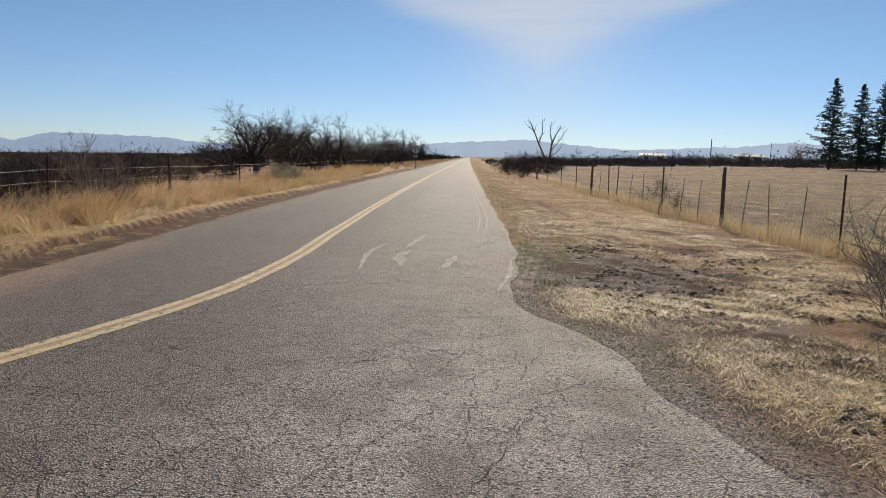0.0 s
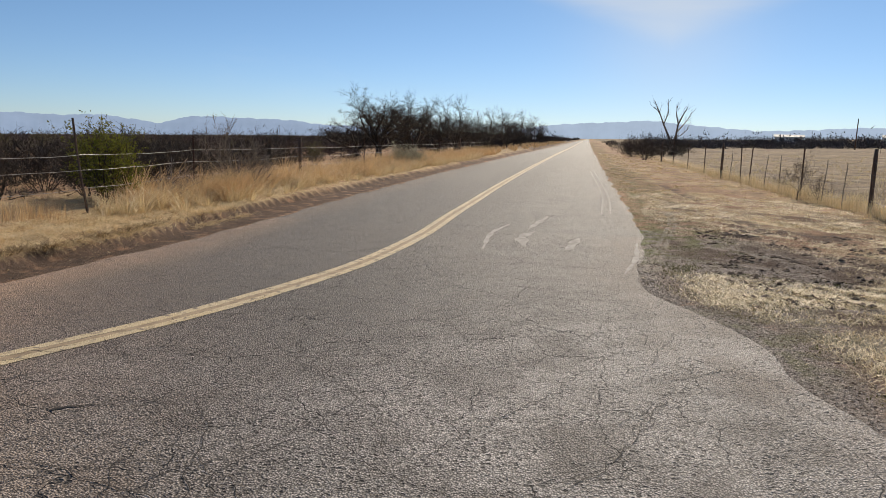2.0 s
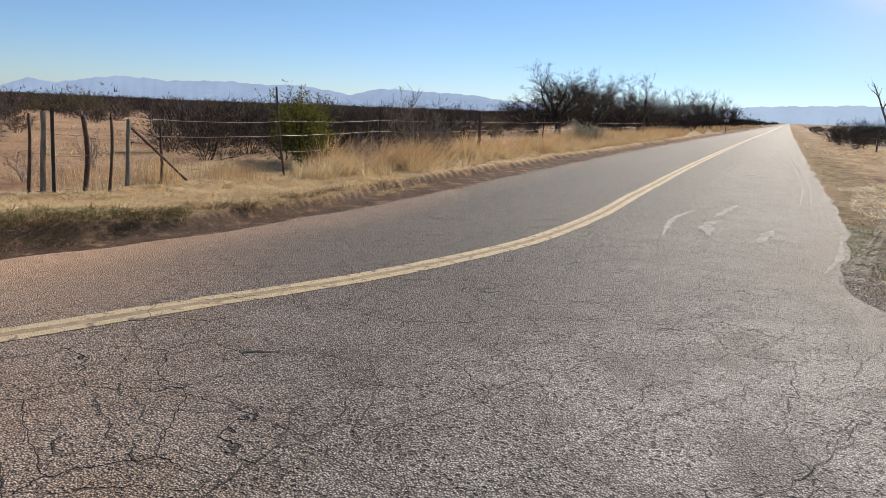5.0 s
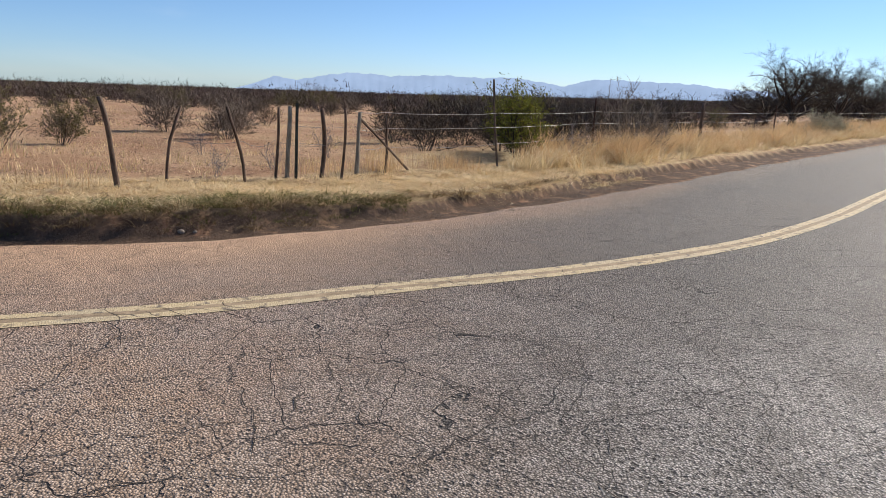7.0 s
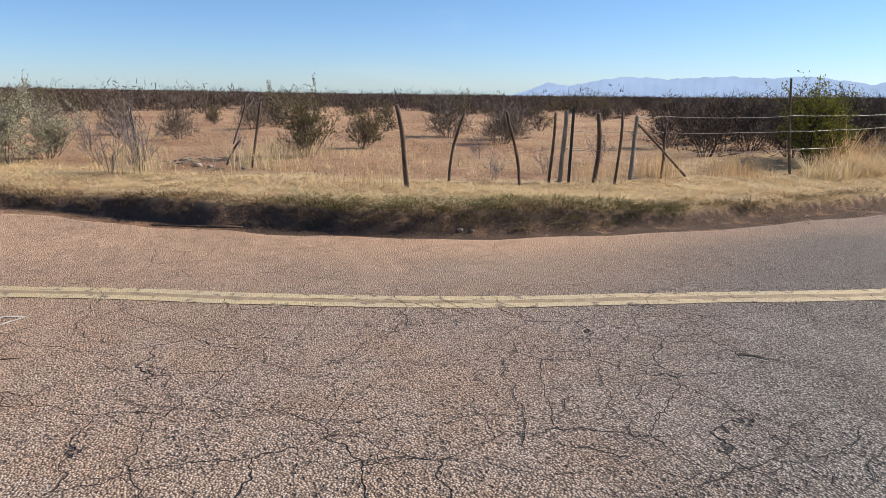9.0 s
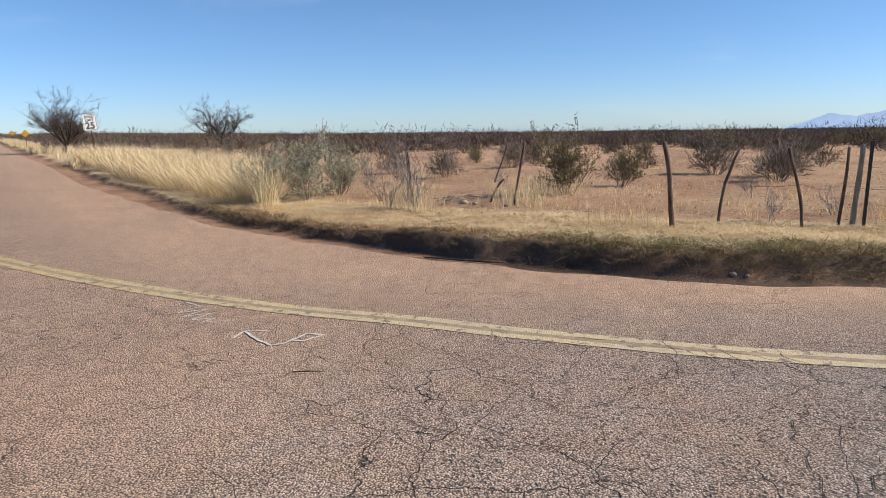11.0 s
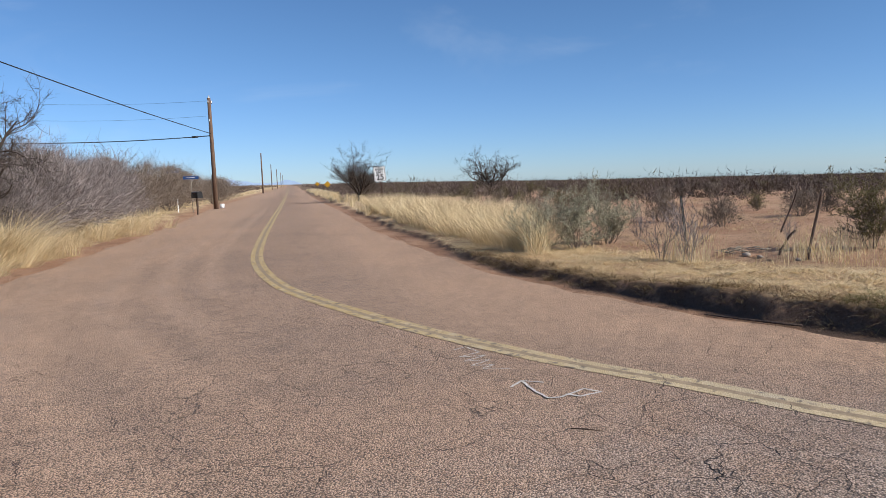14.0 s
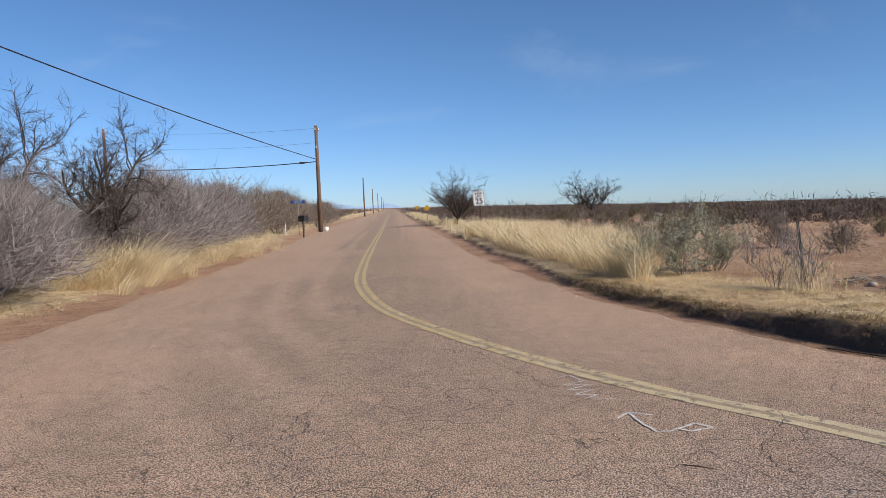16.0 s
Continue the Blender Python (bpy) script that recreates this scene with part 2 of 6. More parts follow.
def yellow_paint():
    k = Mat("worn_yellow_paint", 0.7, 0.3)
    wear = k.noise(9, 5, 0.7)
    grime = k.noise(1.1, 4, 0.6)
    c = k.mix(k.ramp(k.noise(60, 2), 0.3, 0.7), (0.44, 0.34, 0.20), (0.60, 0.49, 0.325))
    c = k.mix(k.ramp(grime, 0.4, 0.7, 0.0, 0.65), c, (0.42, 0.36, 0.27))
    road_two = k.ramp(k.node("ShaderNodeSeparateXYZ", Vector=k.place()).outputs["X"], -9.0, -4.5, 1.0, 0.15)
    c = k.mix(k.math("MULTIPLY", road_two, k.ramp(k.noise(5.0, 4, 0.65), 0.3, 0.6, 0.2, 0.8)), c, (0.43, 0.29, 0.10))
    c = k.mix(k.ramp(wear, 0.53, 0.63, 0.0, 0.85), c, (0.12, 0.10, 0.088))
    k.colour(c)
    k.bump(k.math("MULTIPLY", k.voronoi(95.0), -1.0), 0.6, 0.006)
    return k.m


YELLOW = yellow_paint()
DUSTY_STRIP = simple("dust_between_lines", (0.22, 0.165, 0.108), (0.38, 0.285, 0.19), 8, bump=0.4)
CHALK = simple("chalky_white_paint", (0.36, 0.33, 0.30), (0.62, 0.59, 0.55), 14, bump=0.3)
MUD = simple("dried_pale_mud", (0.20, 0.185, 0.17), (0.38, 0.35, 0.325), 5, bump=0.4)
TRACK = simple("pale_track_dust", (0.15, 0.12, 0.092), (0.27, 0.22, 0.17), 12, bump=0.4)
CRACK = simple("open_crack", (0.02, 0.016, 0.014), (0.05, 0.04, 0.034), 20)
POST_WOOD = simple("weathered_post_wood", (0.055, 0.036, 0.026), (0.17, 0.115, 0.085), 9, bump=0.7, stretch=(3, 3, 0.5))
POST_GREY = simple("grey_post_wood", (0.16, 0.135, 0.10), (0.33, 0.29, 0.23), 9, bump=0.7, stretch=(3, 3, 0.5))
POST_STEEL = simple("rusty_steel", (0.035, 0.02, 0.016), (0.12, 0.06, 0.04), 14, rough=0.75, bump=0.3)
STEEL_GREEN = simple("dull_green_steel", (0.03, 0.04, 0.035), (0.08, 0.085, 0.075), 14, rough=0.6, bump=0.2)
WIRE = simple("galvanised_wire", (0.30, 0.28, 0.27), (0.55, 0.53, 0.51), 30, rough=0.45, metal=0.6)
WIRE_RUSTY = simple("old_wire", (0.16, 0.13, 0.115), (0.36, 0.32, 0.29), 30, rough=0.6, metal=0.3)
POLE_WOOD = simple("creosoted_pole_wood", (0.075, 0.045, 0.032), (0.20, 0.125, 0.085), 6, bump=0.5, stretch=(4, 4, 0.25))
CABLE = simple("black_cable", (0.012, 0.012, 0.013), (0.03, 0.03, 0.032), 30, rough=0.5)
SIGN_WHITE = simple("sign_white", (0.70, 0.70, 0.69), (0.80, 0.80, 0.79), 12, rough=0.4)
SIGN_BLACK = simple("sign_black", (0.012, 0.012, 0.012), (0.025, 0.025, 0.025), 12, rough=0.4)
SIGN_YELLOW = simple("sign_yellow", (0.40, 0.21, 0.015), (0.52, 0.29, 0.02), 12, rough=0.4)
SIGN_BLUE = simple("sign_blue", (0.015, 0.05, 0.16), (0.03, 0.07, 0.20), 12, rough=0.4)
SIGN_BACK = simple("bare_aluminium", (0.36, 0.36, 0.36), (0.5, 0.5, 0.5), 12, rough=0.45, metal=0.7)
BLACK_METAL = simple("black_enamel", (0.010, 0.010, 0.011), (0.03, 0.028, 0.027), 15, rough=0.45, bump=0.1)
WHITE_WALL = simple("white_painted_wall", (0.62, 0.60, 0.56), (0.74, 0.72, 0.69), 2, bump=0.1)
ROOF_PALE = simple("pale_metal_roof", (0.42, 0.42, 0.42), (0.55, 0.55, 0.55), 3, rough=0.7)
DARK_GLASS = simple("dark_window", (0.02, 0.025, 0.03), (0.04, 0.045, 0.05), 3, rough=0.1, spec=0.5)
STONE = simple("pale_stone", (0.24, 0.19, 0.15), (0.42, 0.35, 0.29), 12, bump=0.6)
MOUNTAIN_A = far_hill("haze_glow_range", (0.28, 0.385, 0.575))
MOUNTAIN_B = far_hill("haze_glow_hills", (0.37, 0.49, 0.68))
STRAW = strands("dry_straw", (0.46, 0.30, 0.13), (0.97, 0.76, 0.43), rough=0.5, trans=0.25, spec=0.5)
STRAW_PALE = strands("pale_dry_grass", (0.46, 0.33, 0.16), (0.97, 0.82, 0.53), rough=0.5, trans=0.28, spec=0.5)
GRASS_TAN = strands("tan_bunchgrass", (0.38, 0.235, 0.11), (0.90, 0.66, 0.39), trans=0.3)
GRASS_BROWN = strands("brown_rim_grass", (0.10, 0.065, 0.035), (0.42, 0.30, 0.17), trans=0.2)
GRASS_GREEN = strands("faded_green_grass", (0.075, 0.078, 0.025), (0.24, 0.225, 0.085), trans=0.3)
TWIG = strands("bare_grey_twigs", (0.10, 0.075, 0.058), (0.29, 0.23, 0.18))
TWIG_DARK = strands("dark_bare_twigs", (0.035, 0.026, 0.021), (0.10, 0.075, 0.058))
TWIG_PALE = strands("pale_mesquite_twigs", (0.10, 0.083, 0.078), (0.36, 0.305, 0.285))
TWIG_WHITE = strands("sun_bleached_wood", (0.16, 0.12, 0.09), (0.34, 0.27, 0.21))


def scrub_tone(name, dark, light, olive):
    """Far brush: tones that change from bush to bush, some of them olive, over the twigs' own."""
    k = Mat(name, 0.9, 0.1)
    patch = k.noise(0.33, 3, 0.6)
    c = k.mix(k.math("ADD", k.math("MULTIPLY", k.island(), 0.45), k.ramp(patch, 0.3, 0.7, 0.0, 0.55)), dark, light)
    c = k.mix(k.ramp(k.noise(0.21, 2), 0.54, 0.64, 0.0, 0.75), c, olive)
    k.colour(c)
    return k.m


SCRUB = scrub_tone("far_scrub_twigs", (0.05, 0.036, 0.031), (0.21, 0.155, 0.13), (0.115, 0.098, 0.042))
# distance haze painted into the twigs: paler and greyer than THICKET
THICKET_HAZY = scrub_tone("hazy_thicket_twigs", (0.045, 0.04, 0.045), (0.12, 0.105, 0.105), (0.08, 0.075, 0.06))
THICKET = scrub_tone("dark_thicket_twigs", (0.022, 0.017, 0.016), (0.085, 0.065, 0.058), (0.06, 0.05, 0.03))
LEAF_OLIVE = strands("small_olive_leaves", (0.085, 0.075, 0.032), (0.22, 0.185, 0.085), trans=0.3)
LEAF_GREY = strands("grey_green_leaves", (0.26, 0.25, 0.17), (0.54, 0.52, 0.38), trans=0.25)
LEAF_GREEN = strands("creosote_leaves", (0.075, 0.085, 0.012), (0.25, 0.24, 0.045), trans=0.35)
NEEDLES = strands("dark_needles", (0.018, 0.032, 0.024), (0.055, 0.08, 0.05))
BARK = simple("dark_bark", (0.035, 0.026, 0.020), (0.12, 0.09, 0.07), 8, bump=0.8, stretch=(3, 3, 0.6))


# ---- helpers for meshes ----
def mesh_from(name, verts, faces, mat, smooth=False):
    me = bpy.data.meshes.new(name)
    me.from_pydata([tuple(v) for v in verts], [], faces)
    me.materials.append(mat)
    if smooth:
        me.polygons.foreach_set("use_smooth", [True] * len(me.polygons))
    me.update()
    return me


def part(name, data, parent, label=""):
    """One mesh (data or bmesh result) as a part under a thing."""
    ob = new(name, data)
    ob.parent = parent
    if label:
        ob["label"] = label
    return ob


def thing(name, label, category, group="", at=None, kind=""):
    ob = new(name)
    tagged(ob, label, category, group, kind)
    if at is not None:
        ob.matrix_basis = at
    return ob


def from_bm(name, bm, mat, smooth=False):
    me = bpy.data.meshes.new(name)
    bm.to_mesh(me)
    bm.free()
    me.materials.append(mat)
    if smooth:
        me.polygons.foreach_set("use_smooth", [True] * len(me.polygons))
    return me


def box(bm, sx, sy, sz, m=Matrix(), bevel=0.0):
    made = bmesh.ops.create_cube(bm, size=1.0, matrix=m @ Matrix.Diagonal((sx, sy, sz, 1)))["verts"]
    if bevel:
        edges = list({e for v in made for e in v.link_edges})
        bmesh.ops.bevel(bm, geom=edges, offset=bevel, segments=2, affect="EDGES")


def box_mesh(name, sx, sy, sz, mat, m=Matrix(), bevel=0.004):
    bm = bmesh.new()
    box(bm, sx, sy, sz, m, bevel)
    return from_bm(name, bm, mat)


class Tubes:
    """Collects tapered tubes along polylines into one mesh."""
    def __init__(self, sides=3):
        self.v, self.f, self.n = [], [], sides

    def add(self, pts, radii, cap=False):
        n, base = self.n, len(self.v)
        for i, p in enumerate(pts):
            a, b = pts[max(i - 1, 0)], pts[min(i + 1, len(pts) - 1)]
            d = Vector(b) - Vector(a)
            d = d.normalized() if d.length > 1e-9 else Vector((0, 0, 1))
            u = d.cross(Vector((0.31, 0.83, 0.46)) if abs(d.z) > 0.8 else Vector((0, 0, 1))).normalized()
            w = d.cross(u)
            for j in range(n):
                q = 2 * math.pi * j / n
                o = (u * math.cos(q) + w * math.sin(q)) * radii[i]
                self.v.append((p[0] + o.x, p[1] + o.y, p[2] + o.z))
        for i in range(len(pts) - 1):
            for j in range(n):
                a, b = base + i * n + j, base + i * n + (j + 1) % n
                self.f.append((a, b, b + n, a + n))
        if cap:
            self.f.append(tuple(base + (len(pts) - 1) * n + j for j in range(n)))
            self.f.append(tuple(base + n - 1 - j for j in range(n)))

    def mesh(self, name, mat, smooth=True):
        return mesh_from(name, self.v, self.f, mat, smooth)


def spline(pts, step):
    """Points every step metres or so along a smooth line through pts."""
    p = np.array(pts, float)
    p = np.vstack([2 * p[0] - p[1], p, 2 * p[-1] - p[-2]])
    out = []
    for i in range(1, len(p) - 2):
        length = np.linalg.norm(p[i + 1] - p[i])
        n = max(2, int(length / (step * max(1.0, np.linalg.norm(p[i]) / 40))))
        d = [max(np.linalg.norm(p[i + 1 + k] - p[i + k]), 1e-6) ** 0.5 for k in (-1, 0, 1)]
        t0, t1 = 0.0, d[0]
        t2 = t1 + d[1]
        t3 = t2 + d[2]
        for t in np.linspace(t1, t2, n, endpoint=False):
            a1 = (t1 - t) / (t1 - t0) * p[i - 1] + (t - t0) / (t1 - t0) * p[i]
            a2 = (t2 - t) / (t2 - t1) * p[i] + (t - t1) / (t2 - t1) * p[i + 1]
            a3 = (t3 - t) / (t3 - t2) * p[i + 1] + (t - t2) / (t3 - t2) * p[i + 2]
            b1 = (t2 - t) / (t2 - t0) * a1 + (t - t0) / (t2 - t0) * a2
            b2 = (t3 - t) / (t3 - t1) * a2 + (t - t1) / (t3 - t1) * a3
            out.append((t2 - t) / (t2 - t1) * b1 + (t - t1) / (t2 - t1) * b2)
    out.append(p[-2])
    return np.array(out)


def resample(line, n):
    """n points along a polyline, spread by the even parameter of its points."""
    k = np.linspace(0, len(line) - 1, n)
    return np.stack([np.interp(k, np.arange(len(line)), line[:, i]) for i in range(2)], 1)


def near_line(pts, line):
    """Distance from each point to a polyline."""
    best = np.full(len(pts), 1e9)
    for a, b in zip(line[:-1], line[1:]):
        d = b - a
        q = np.clip(((pts - a) @ d) / max(d @ d, 1e-9), 0, 1)
        best = np.minimum(best, np.hypot(*(pts - a - q[:, None] * d).T))
    return best


def inside(pts, poly):
    hit = np.zeros(len(pts), bool)
    x, y = pts[:, 0], pts[:, 1]
    for (x1, y1), (x2, y2) in zip(poly, np.roll(poly, -1, axis=0)):
        cross = (y1 > y) != (y2 > y)
        if y1 != y2:
            hit ^= cross & (x < (x2 - x1) * (y - y1) / (y2 - y1) + x1)
    return hit


def smooth01(v, lo, hi):
    q = np.clip((v - lo) / (hi - lo), 0, 1)
    return q * q * (3 - 2 * q)


def waves(x, y, scale, seed=0):
    """Cheap smooth noise in -1..1 for arrays."""
    r = np.random.RandomState(seed)
    out = np.zeros_like(x)
    for k in range(7):
        a, f, ph = r.uniform(0, 6.28), r.uniform(0.6, 2.4) * scale, r.uniform(0, 6.28)
        out += np.sin((x * np.cos(a) + y * np.sin(a)) * f + ph)
    return out / 4.0


# ---- plan of the road: centre line, inner edge (inside of the bend) and outer edge ----
CENTRE = spline([(-9, 1500), (-4.6, 320), (-3.6, 125), (-3.35, 56), (-3.05, 25), (-2.82, 14.5), (-2.72, 10.4), (-2.85, 8.0), (-3.1, 6.7),
                 (-3.5, 5.2), (-3.95, 4.0), (-4.6, 2.2), (-5.2, 1.0), (-5.85, -0.1), (-6.3, -0.95), (-7.1, -2.15), (-8.55, -3.95),
                 (-10.1, -5.6), (-11.6, -6.8), (-14.2, -8.5), (-19, -11.1), (-30.5, -17), (-58, -31), (-320, -166), (-1340, -692)], 0.25)
INNER = spline([(-12, 1500), (-7.6, 320), (-6.8, 110), (-6.55, 55), (-6.3, 30), (-5.95, 16), (-5.75, 10.2), (-5.75, 7.2), (-5.95, 5.4),
                (-6.2, 4.2), (-6.55, 3.0), (-7.05, 2.05), (-7.85, 1.03), (-8.6, 0.2), (-9.7, -0.85), (-11.2, -2.2), (-13.6, -3.8), (-16.5, -5.5),
                (-22.4, -8.9), (-34.3, -14.9), (-60, -28.4), (-322, -162), (-1342, -688)], 0.25)
OUTER = spline([(-6, 1500), (-1.4, 320), (-0.2, 125), (0.3, 60), (0.62, 28), (0.77, 17), (0.78, 12.7), (0.62, 10), (0.5, 8.4), (0.62, 7.1), (1.3, 6.2),
                (1.4, 5.4), (1.45, 4.5), (1.7, 3.6), (2.3, 2.0), (2.6, 0), (2.0, -3.5), (-0.5, -7.2), (-3.5, -8.8), (-6.66, -9.88), (-9.9, -11.35), (-12.8, -12.8), (-17, -14.9),
                (-28, -20.6), (-48.5, -32), (-123, -70), (-318, -170), (-1338, -696)], 0.25)


def thin(line, near):
    """Fewer points of an edge line: fine near the junction or fine far off."""
    r = np.hypot(*line.T)
    keep = [i for i in range(len(line)) if i in (0, len(line) - 1) or ((i % 2 == 0) if near else (i % 6 == 0)) and (r[i] < 36 or not near)]
    return line[keep]


NEAR_INNER, NEAR_OUTER, FAR_INNER, FAR_OUTER = thin(INNER, True), thin(OUTER, True), thin(INNER, False), thin(OUTER, False)

# ---- ground: one sheet to the horizon ----
SLOPE_AZ = [-180, -60, -30, -18, -8, 0, 12, 25, 45, 60, 75, 95, 108, 117, 135, 180]
SLOPE = [0.3, 0.45, 0.5, 0.42, 0.12, 0.0, -0.15, -0.35, -0.72, -0.75, -0.72, -0.48, -0.15, 0.0, 0.25, 0.3]

RUT = np.array([(2.35, 29.0), (2.72, 24.5), (2.86, 20.2)])      # a wheel rut in the verge


def ground_z(x, y):
    """Height of the ground sheet, with the road's bed sunk under the asphalt; also the distances that the masks use."""
    x, y = np.atleast_1d(np.asarray(x, float)), np.atleast_1d(np.asarray(y, float))
    p = np.stack([x, y], 1)
    r = np.hypot(x, y)
    az = np.degrees(np.arctan2(-x, y))
    s_in, s_out, on = np.empty(len(x)), np.empty(len(x)), np.zeros(len(x), bool)
    for zone, inn, out in ((r < 26, NEAR_INNER, NEAR_OUTER), (r >= 26, FAR_INNER, FAR_OUTER)):
        if zone.any():
            s_in[zone], s_out[zone] = near_line(p[zone], inn), near_line(p[zone], out)
            on[zone] = inside(p[zone], np.vstack([inn, out[::-1]]))
    left = (~on) & (s_in < s_out)
    s = np.where(on, -np.minimum(s_in, s_out), np.minimum(s_in, s_out))
    slope = np.interp(az, SLOPE_AZ, SLOPE)
    z = np.tan(np.radians(slope)) * np.maximum(0, r - 22) * smooth01(s, 4, 60)
    z += 0.035 * waves(x, y, 0.5, 3) * smooth01(s, 1.5, 6) + 0.012 * waves(x, y, 2.6, 4) * smooth01(s, 0.3, 1.2)
    # the cut bank on the inside of the bend
    toe = 0.36 + 0.44 * smooth01(y, 6, 14) + 0.4 * smooth01(-x, 12, 20) * (y < 0) + 0.09 * waves(x, y, 1.6, 5) + 0.05 * waves(x, y, 6.0, 6)
    rise = (0.24 - 0.10 * smooth01(-x, 9.0, 10.5) * (1 - smooth01(y, 0.2, 2.5))) * (1 - 0.45 * smooth01(y, 12, 30)) * (1 - 0.6 * smooth01(-x, 12, 17) * (1 - smooth01(y, 0.5, 9))) * (1 - 0.42 * smooth01(y, 4.0, 6.5))
    wide = 0.15 + 0.10 * smooth01(y, 2.0, 3.2) * (1 - smooth01(y, 6, 8)) + 0.03 * waves(x, y, 3.0, 8)
    z += np.where(left, rise * smooth01(s, toe, toe + wide) - 0.05 * smooth01(s, 3, 9), 0)
    z += np.where(left, (0.022 * waves(x, y, 5.0, 7) + 0.010 * waves(x, y, 11.0, 17)) * smooth01(s, toe, toe + 0.3), 0)
    # right verge: a shallow swale before the fence
    right = (~on) & (~left) & (y > 0)
    z += np.where(right, -0.06 * smooth01(s, 0.8, 3.0) + 0.03 * waves(x, y, 1.3, 9) * smooth01(s, 0.6, 2) + (0.030 * np.maximum(waves(x, y, 4.5, 18), -0.2) + 0.018 * waves(x, y, 9.0, 19)) * smooth01(s, 0.7, 1.6) * (1 - smooth01(s, 5.5, 7)), 0)
    rut = near_line(p, RUT)
    z -= np.where(right, 0.08 * (1 - smooth01(rut, 0.06, 0.24)), 0)
    back = (~on) & (~left) & (y < -5)
    z += np.where(back, 0.10 * smooth01(s, 0.5, 2.5), 0)
    z = np.where(on, -0.001 - 0.06 * smooth01(-s, 0.03, 0.3), z - 0.001)
    return z, s, left, on, toe, wide


def gz(x, y):
    return float(ground_z(x, y)[0][0])


def build_ground():
    az = np.radians(np.concatenate([np.arange(-38, 152, 0.52), np.arange(152, 322, 5.0)]))
    r = np.concatenate([np.linspace(0.6, 5.0, 14, endpoint=False), np.arange(5.0, 17.0, 0.085), np.arange(17.0, 30.0, 0.22), 30.0 * 1.045 ** np.arange(0, 116)])
    r = r[r < 4600]
    na, nr = len(az), len(r)
    x = (-np.sin(az)[None, :] * r[:, None]).ravel()
    y = (np.cos(az)[None, :] * r[:, None]).ravel()
    z, s, left, on, toe, wide = ground_z(x, y)
    i, j = np.meshgrid(np.arange(nr - 1), np.arange(na), indexing="ij")
    a, b = i * na + j, i * na + (j + 1) % na
    quads = np.stack([a, a + na, b + na, b], -1).reshape(-1, 4)
    verts = np.stack([x, y, z], 1)
    verts = np.vstack([verts, [[0, 0, -0.07]]])
    c = len(verts) - 1
    faces = [tuple(q) for q in quads.tolist()] + [(c, k, (k + 1) % na) for k in range(na)]
    me = bpy.data.meshes.new("ground")
    me.from_pydata(verts.tolist(), [], faces)
    me.materials.append(SOIL)
    me.polygons.foreach_set("use_smooth", [True] * len(me.polygons))
    rad, azd = np.hypot(x, y), np.degrees(np.arctan2(-x, y))
    right = (~left) & (~on) & (y > -2) & (x > -5)
    back = (~left) & (~on) & ~right
    w = waves(x, y, 0.9, 11)
    strawm = np.zeros(len(x))
    strawm = np.where(left, smooth01(s, toe + wide * 0.6, toe + wide) * (1 - smooth01(s, 2.6, 4.2 + w)) + (0.2 + 0.25 * waves(x, y, 1.1, 15)) * smooth01(s, 3, 5), strawm)
    strawm = np.where(left & (y > 9), np.maximum(strawm, smooth01(s, toe, toe + 0.5) * (1 - smooth01(s, 4, 7))), strawm)
    near_straw = 0.9 * smooth01(waves(x, y, 1.2, 16) + 0.5 * waves(x, y, 4.0, 20), -0.2, 0.7) * smooth01(s, 0.8, 1.6) + 0.05 * smooth01(y, 12, 20) + 0.4 * smooth01(s, 3.6, 4.6)
    strawm = np.where(right, np.clip(near_straw, 0, 1) * smooth01(s, 0.2, 0.8), strawm)
    strawm = np.where(left & (azd > 66) & (azd < 100), strawm * 0.7, strawm)
    strawm = np.clip(strawm, 0, 1)
    strawm = np.where(back, 0.95 * smooth01(s, 0.9 + 0.3 * w, 1.6 + 0.3 * w), strawm)
    # darker soil over the bank's face and foot, then patches of the verge
    dark_soil = np.where(left, smooth01(s, toe - 0.25, toe + 0.05) * (1 - smooth01(s, toe + wide * 0.7, toe + wide)), 0)
    dark_soil = np.where(left & (y > 1.2), np.maximum(dark_soil, 0.95 * (1 - smooth01(s, toe, toe + 0.2))), dark_soil)
    dark_soil = np.where(right, (0.35 + 0.6 * smooth01(waves(x, y, 1.7, 13) - 0.4 * waves(x, y, 4.0, 20), -0.1, 0.5)) * smooth01(s, 0.1, 0.5) * (1 - smooth01(s, 4.8, 6.5)) * (1 - 0.6 * smooth01(y, 14, 22)), dark_soil)
    gravel = np.where(right, (1 - smooth01(np.hypot((x - 2.2) / 1.7, (y - 9.2) / 3.6), 0.7, 1.15)) + 0.5 * (1 - smooth01(np.hypot((x - 2.3) / 1.2, (y - 4.4) / 2.6), 0.6, 1.1)), 0)
    rim = (~left) & (y > -2) & (x > -5)
    gravel = np.where(rim & (y < 13), np.maximum(gravel, 1.0 - smooth01(s, 0.15, 0.85 + 0.35 * w)), gravel)
    green = np.where(left & (azd > 58) & (azd < 76), smooth01(s, toe + 0.2, toe + 0.5) * (1 - smooth01(s, toe + 0.7, toe + 1.1)) * 0.8, 0)
    green = np.where(right, 0.75 * (1 - smooth01(s, 0.8, 2.2)) * smooth01(y, 8, 14) + 0.5 * smooth01(w, 0.0, 0.6) * (1 - smooth01(y, 12, 30)), green)
    rut = near_line(np.stack([x, y], 1), RUT)
    dark_soil = np.maximum(dark_soil, 1 - smooth01(rut, 0.10, 0.28))
    far = np.where(left, smooth01(rad, 45, 130), 0)
    pasture = np.where(right, smooth01(s, 6.0, 7.5), 0)
    pasture = np.where(back, smooth01(s, 25, 60), pasture)
    col = np.zeros((len(x) + 1, 4))
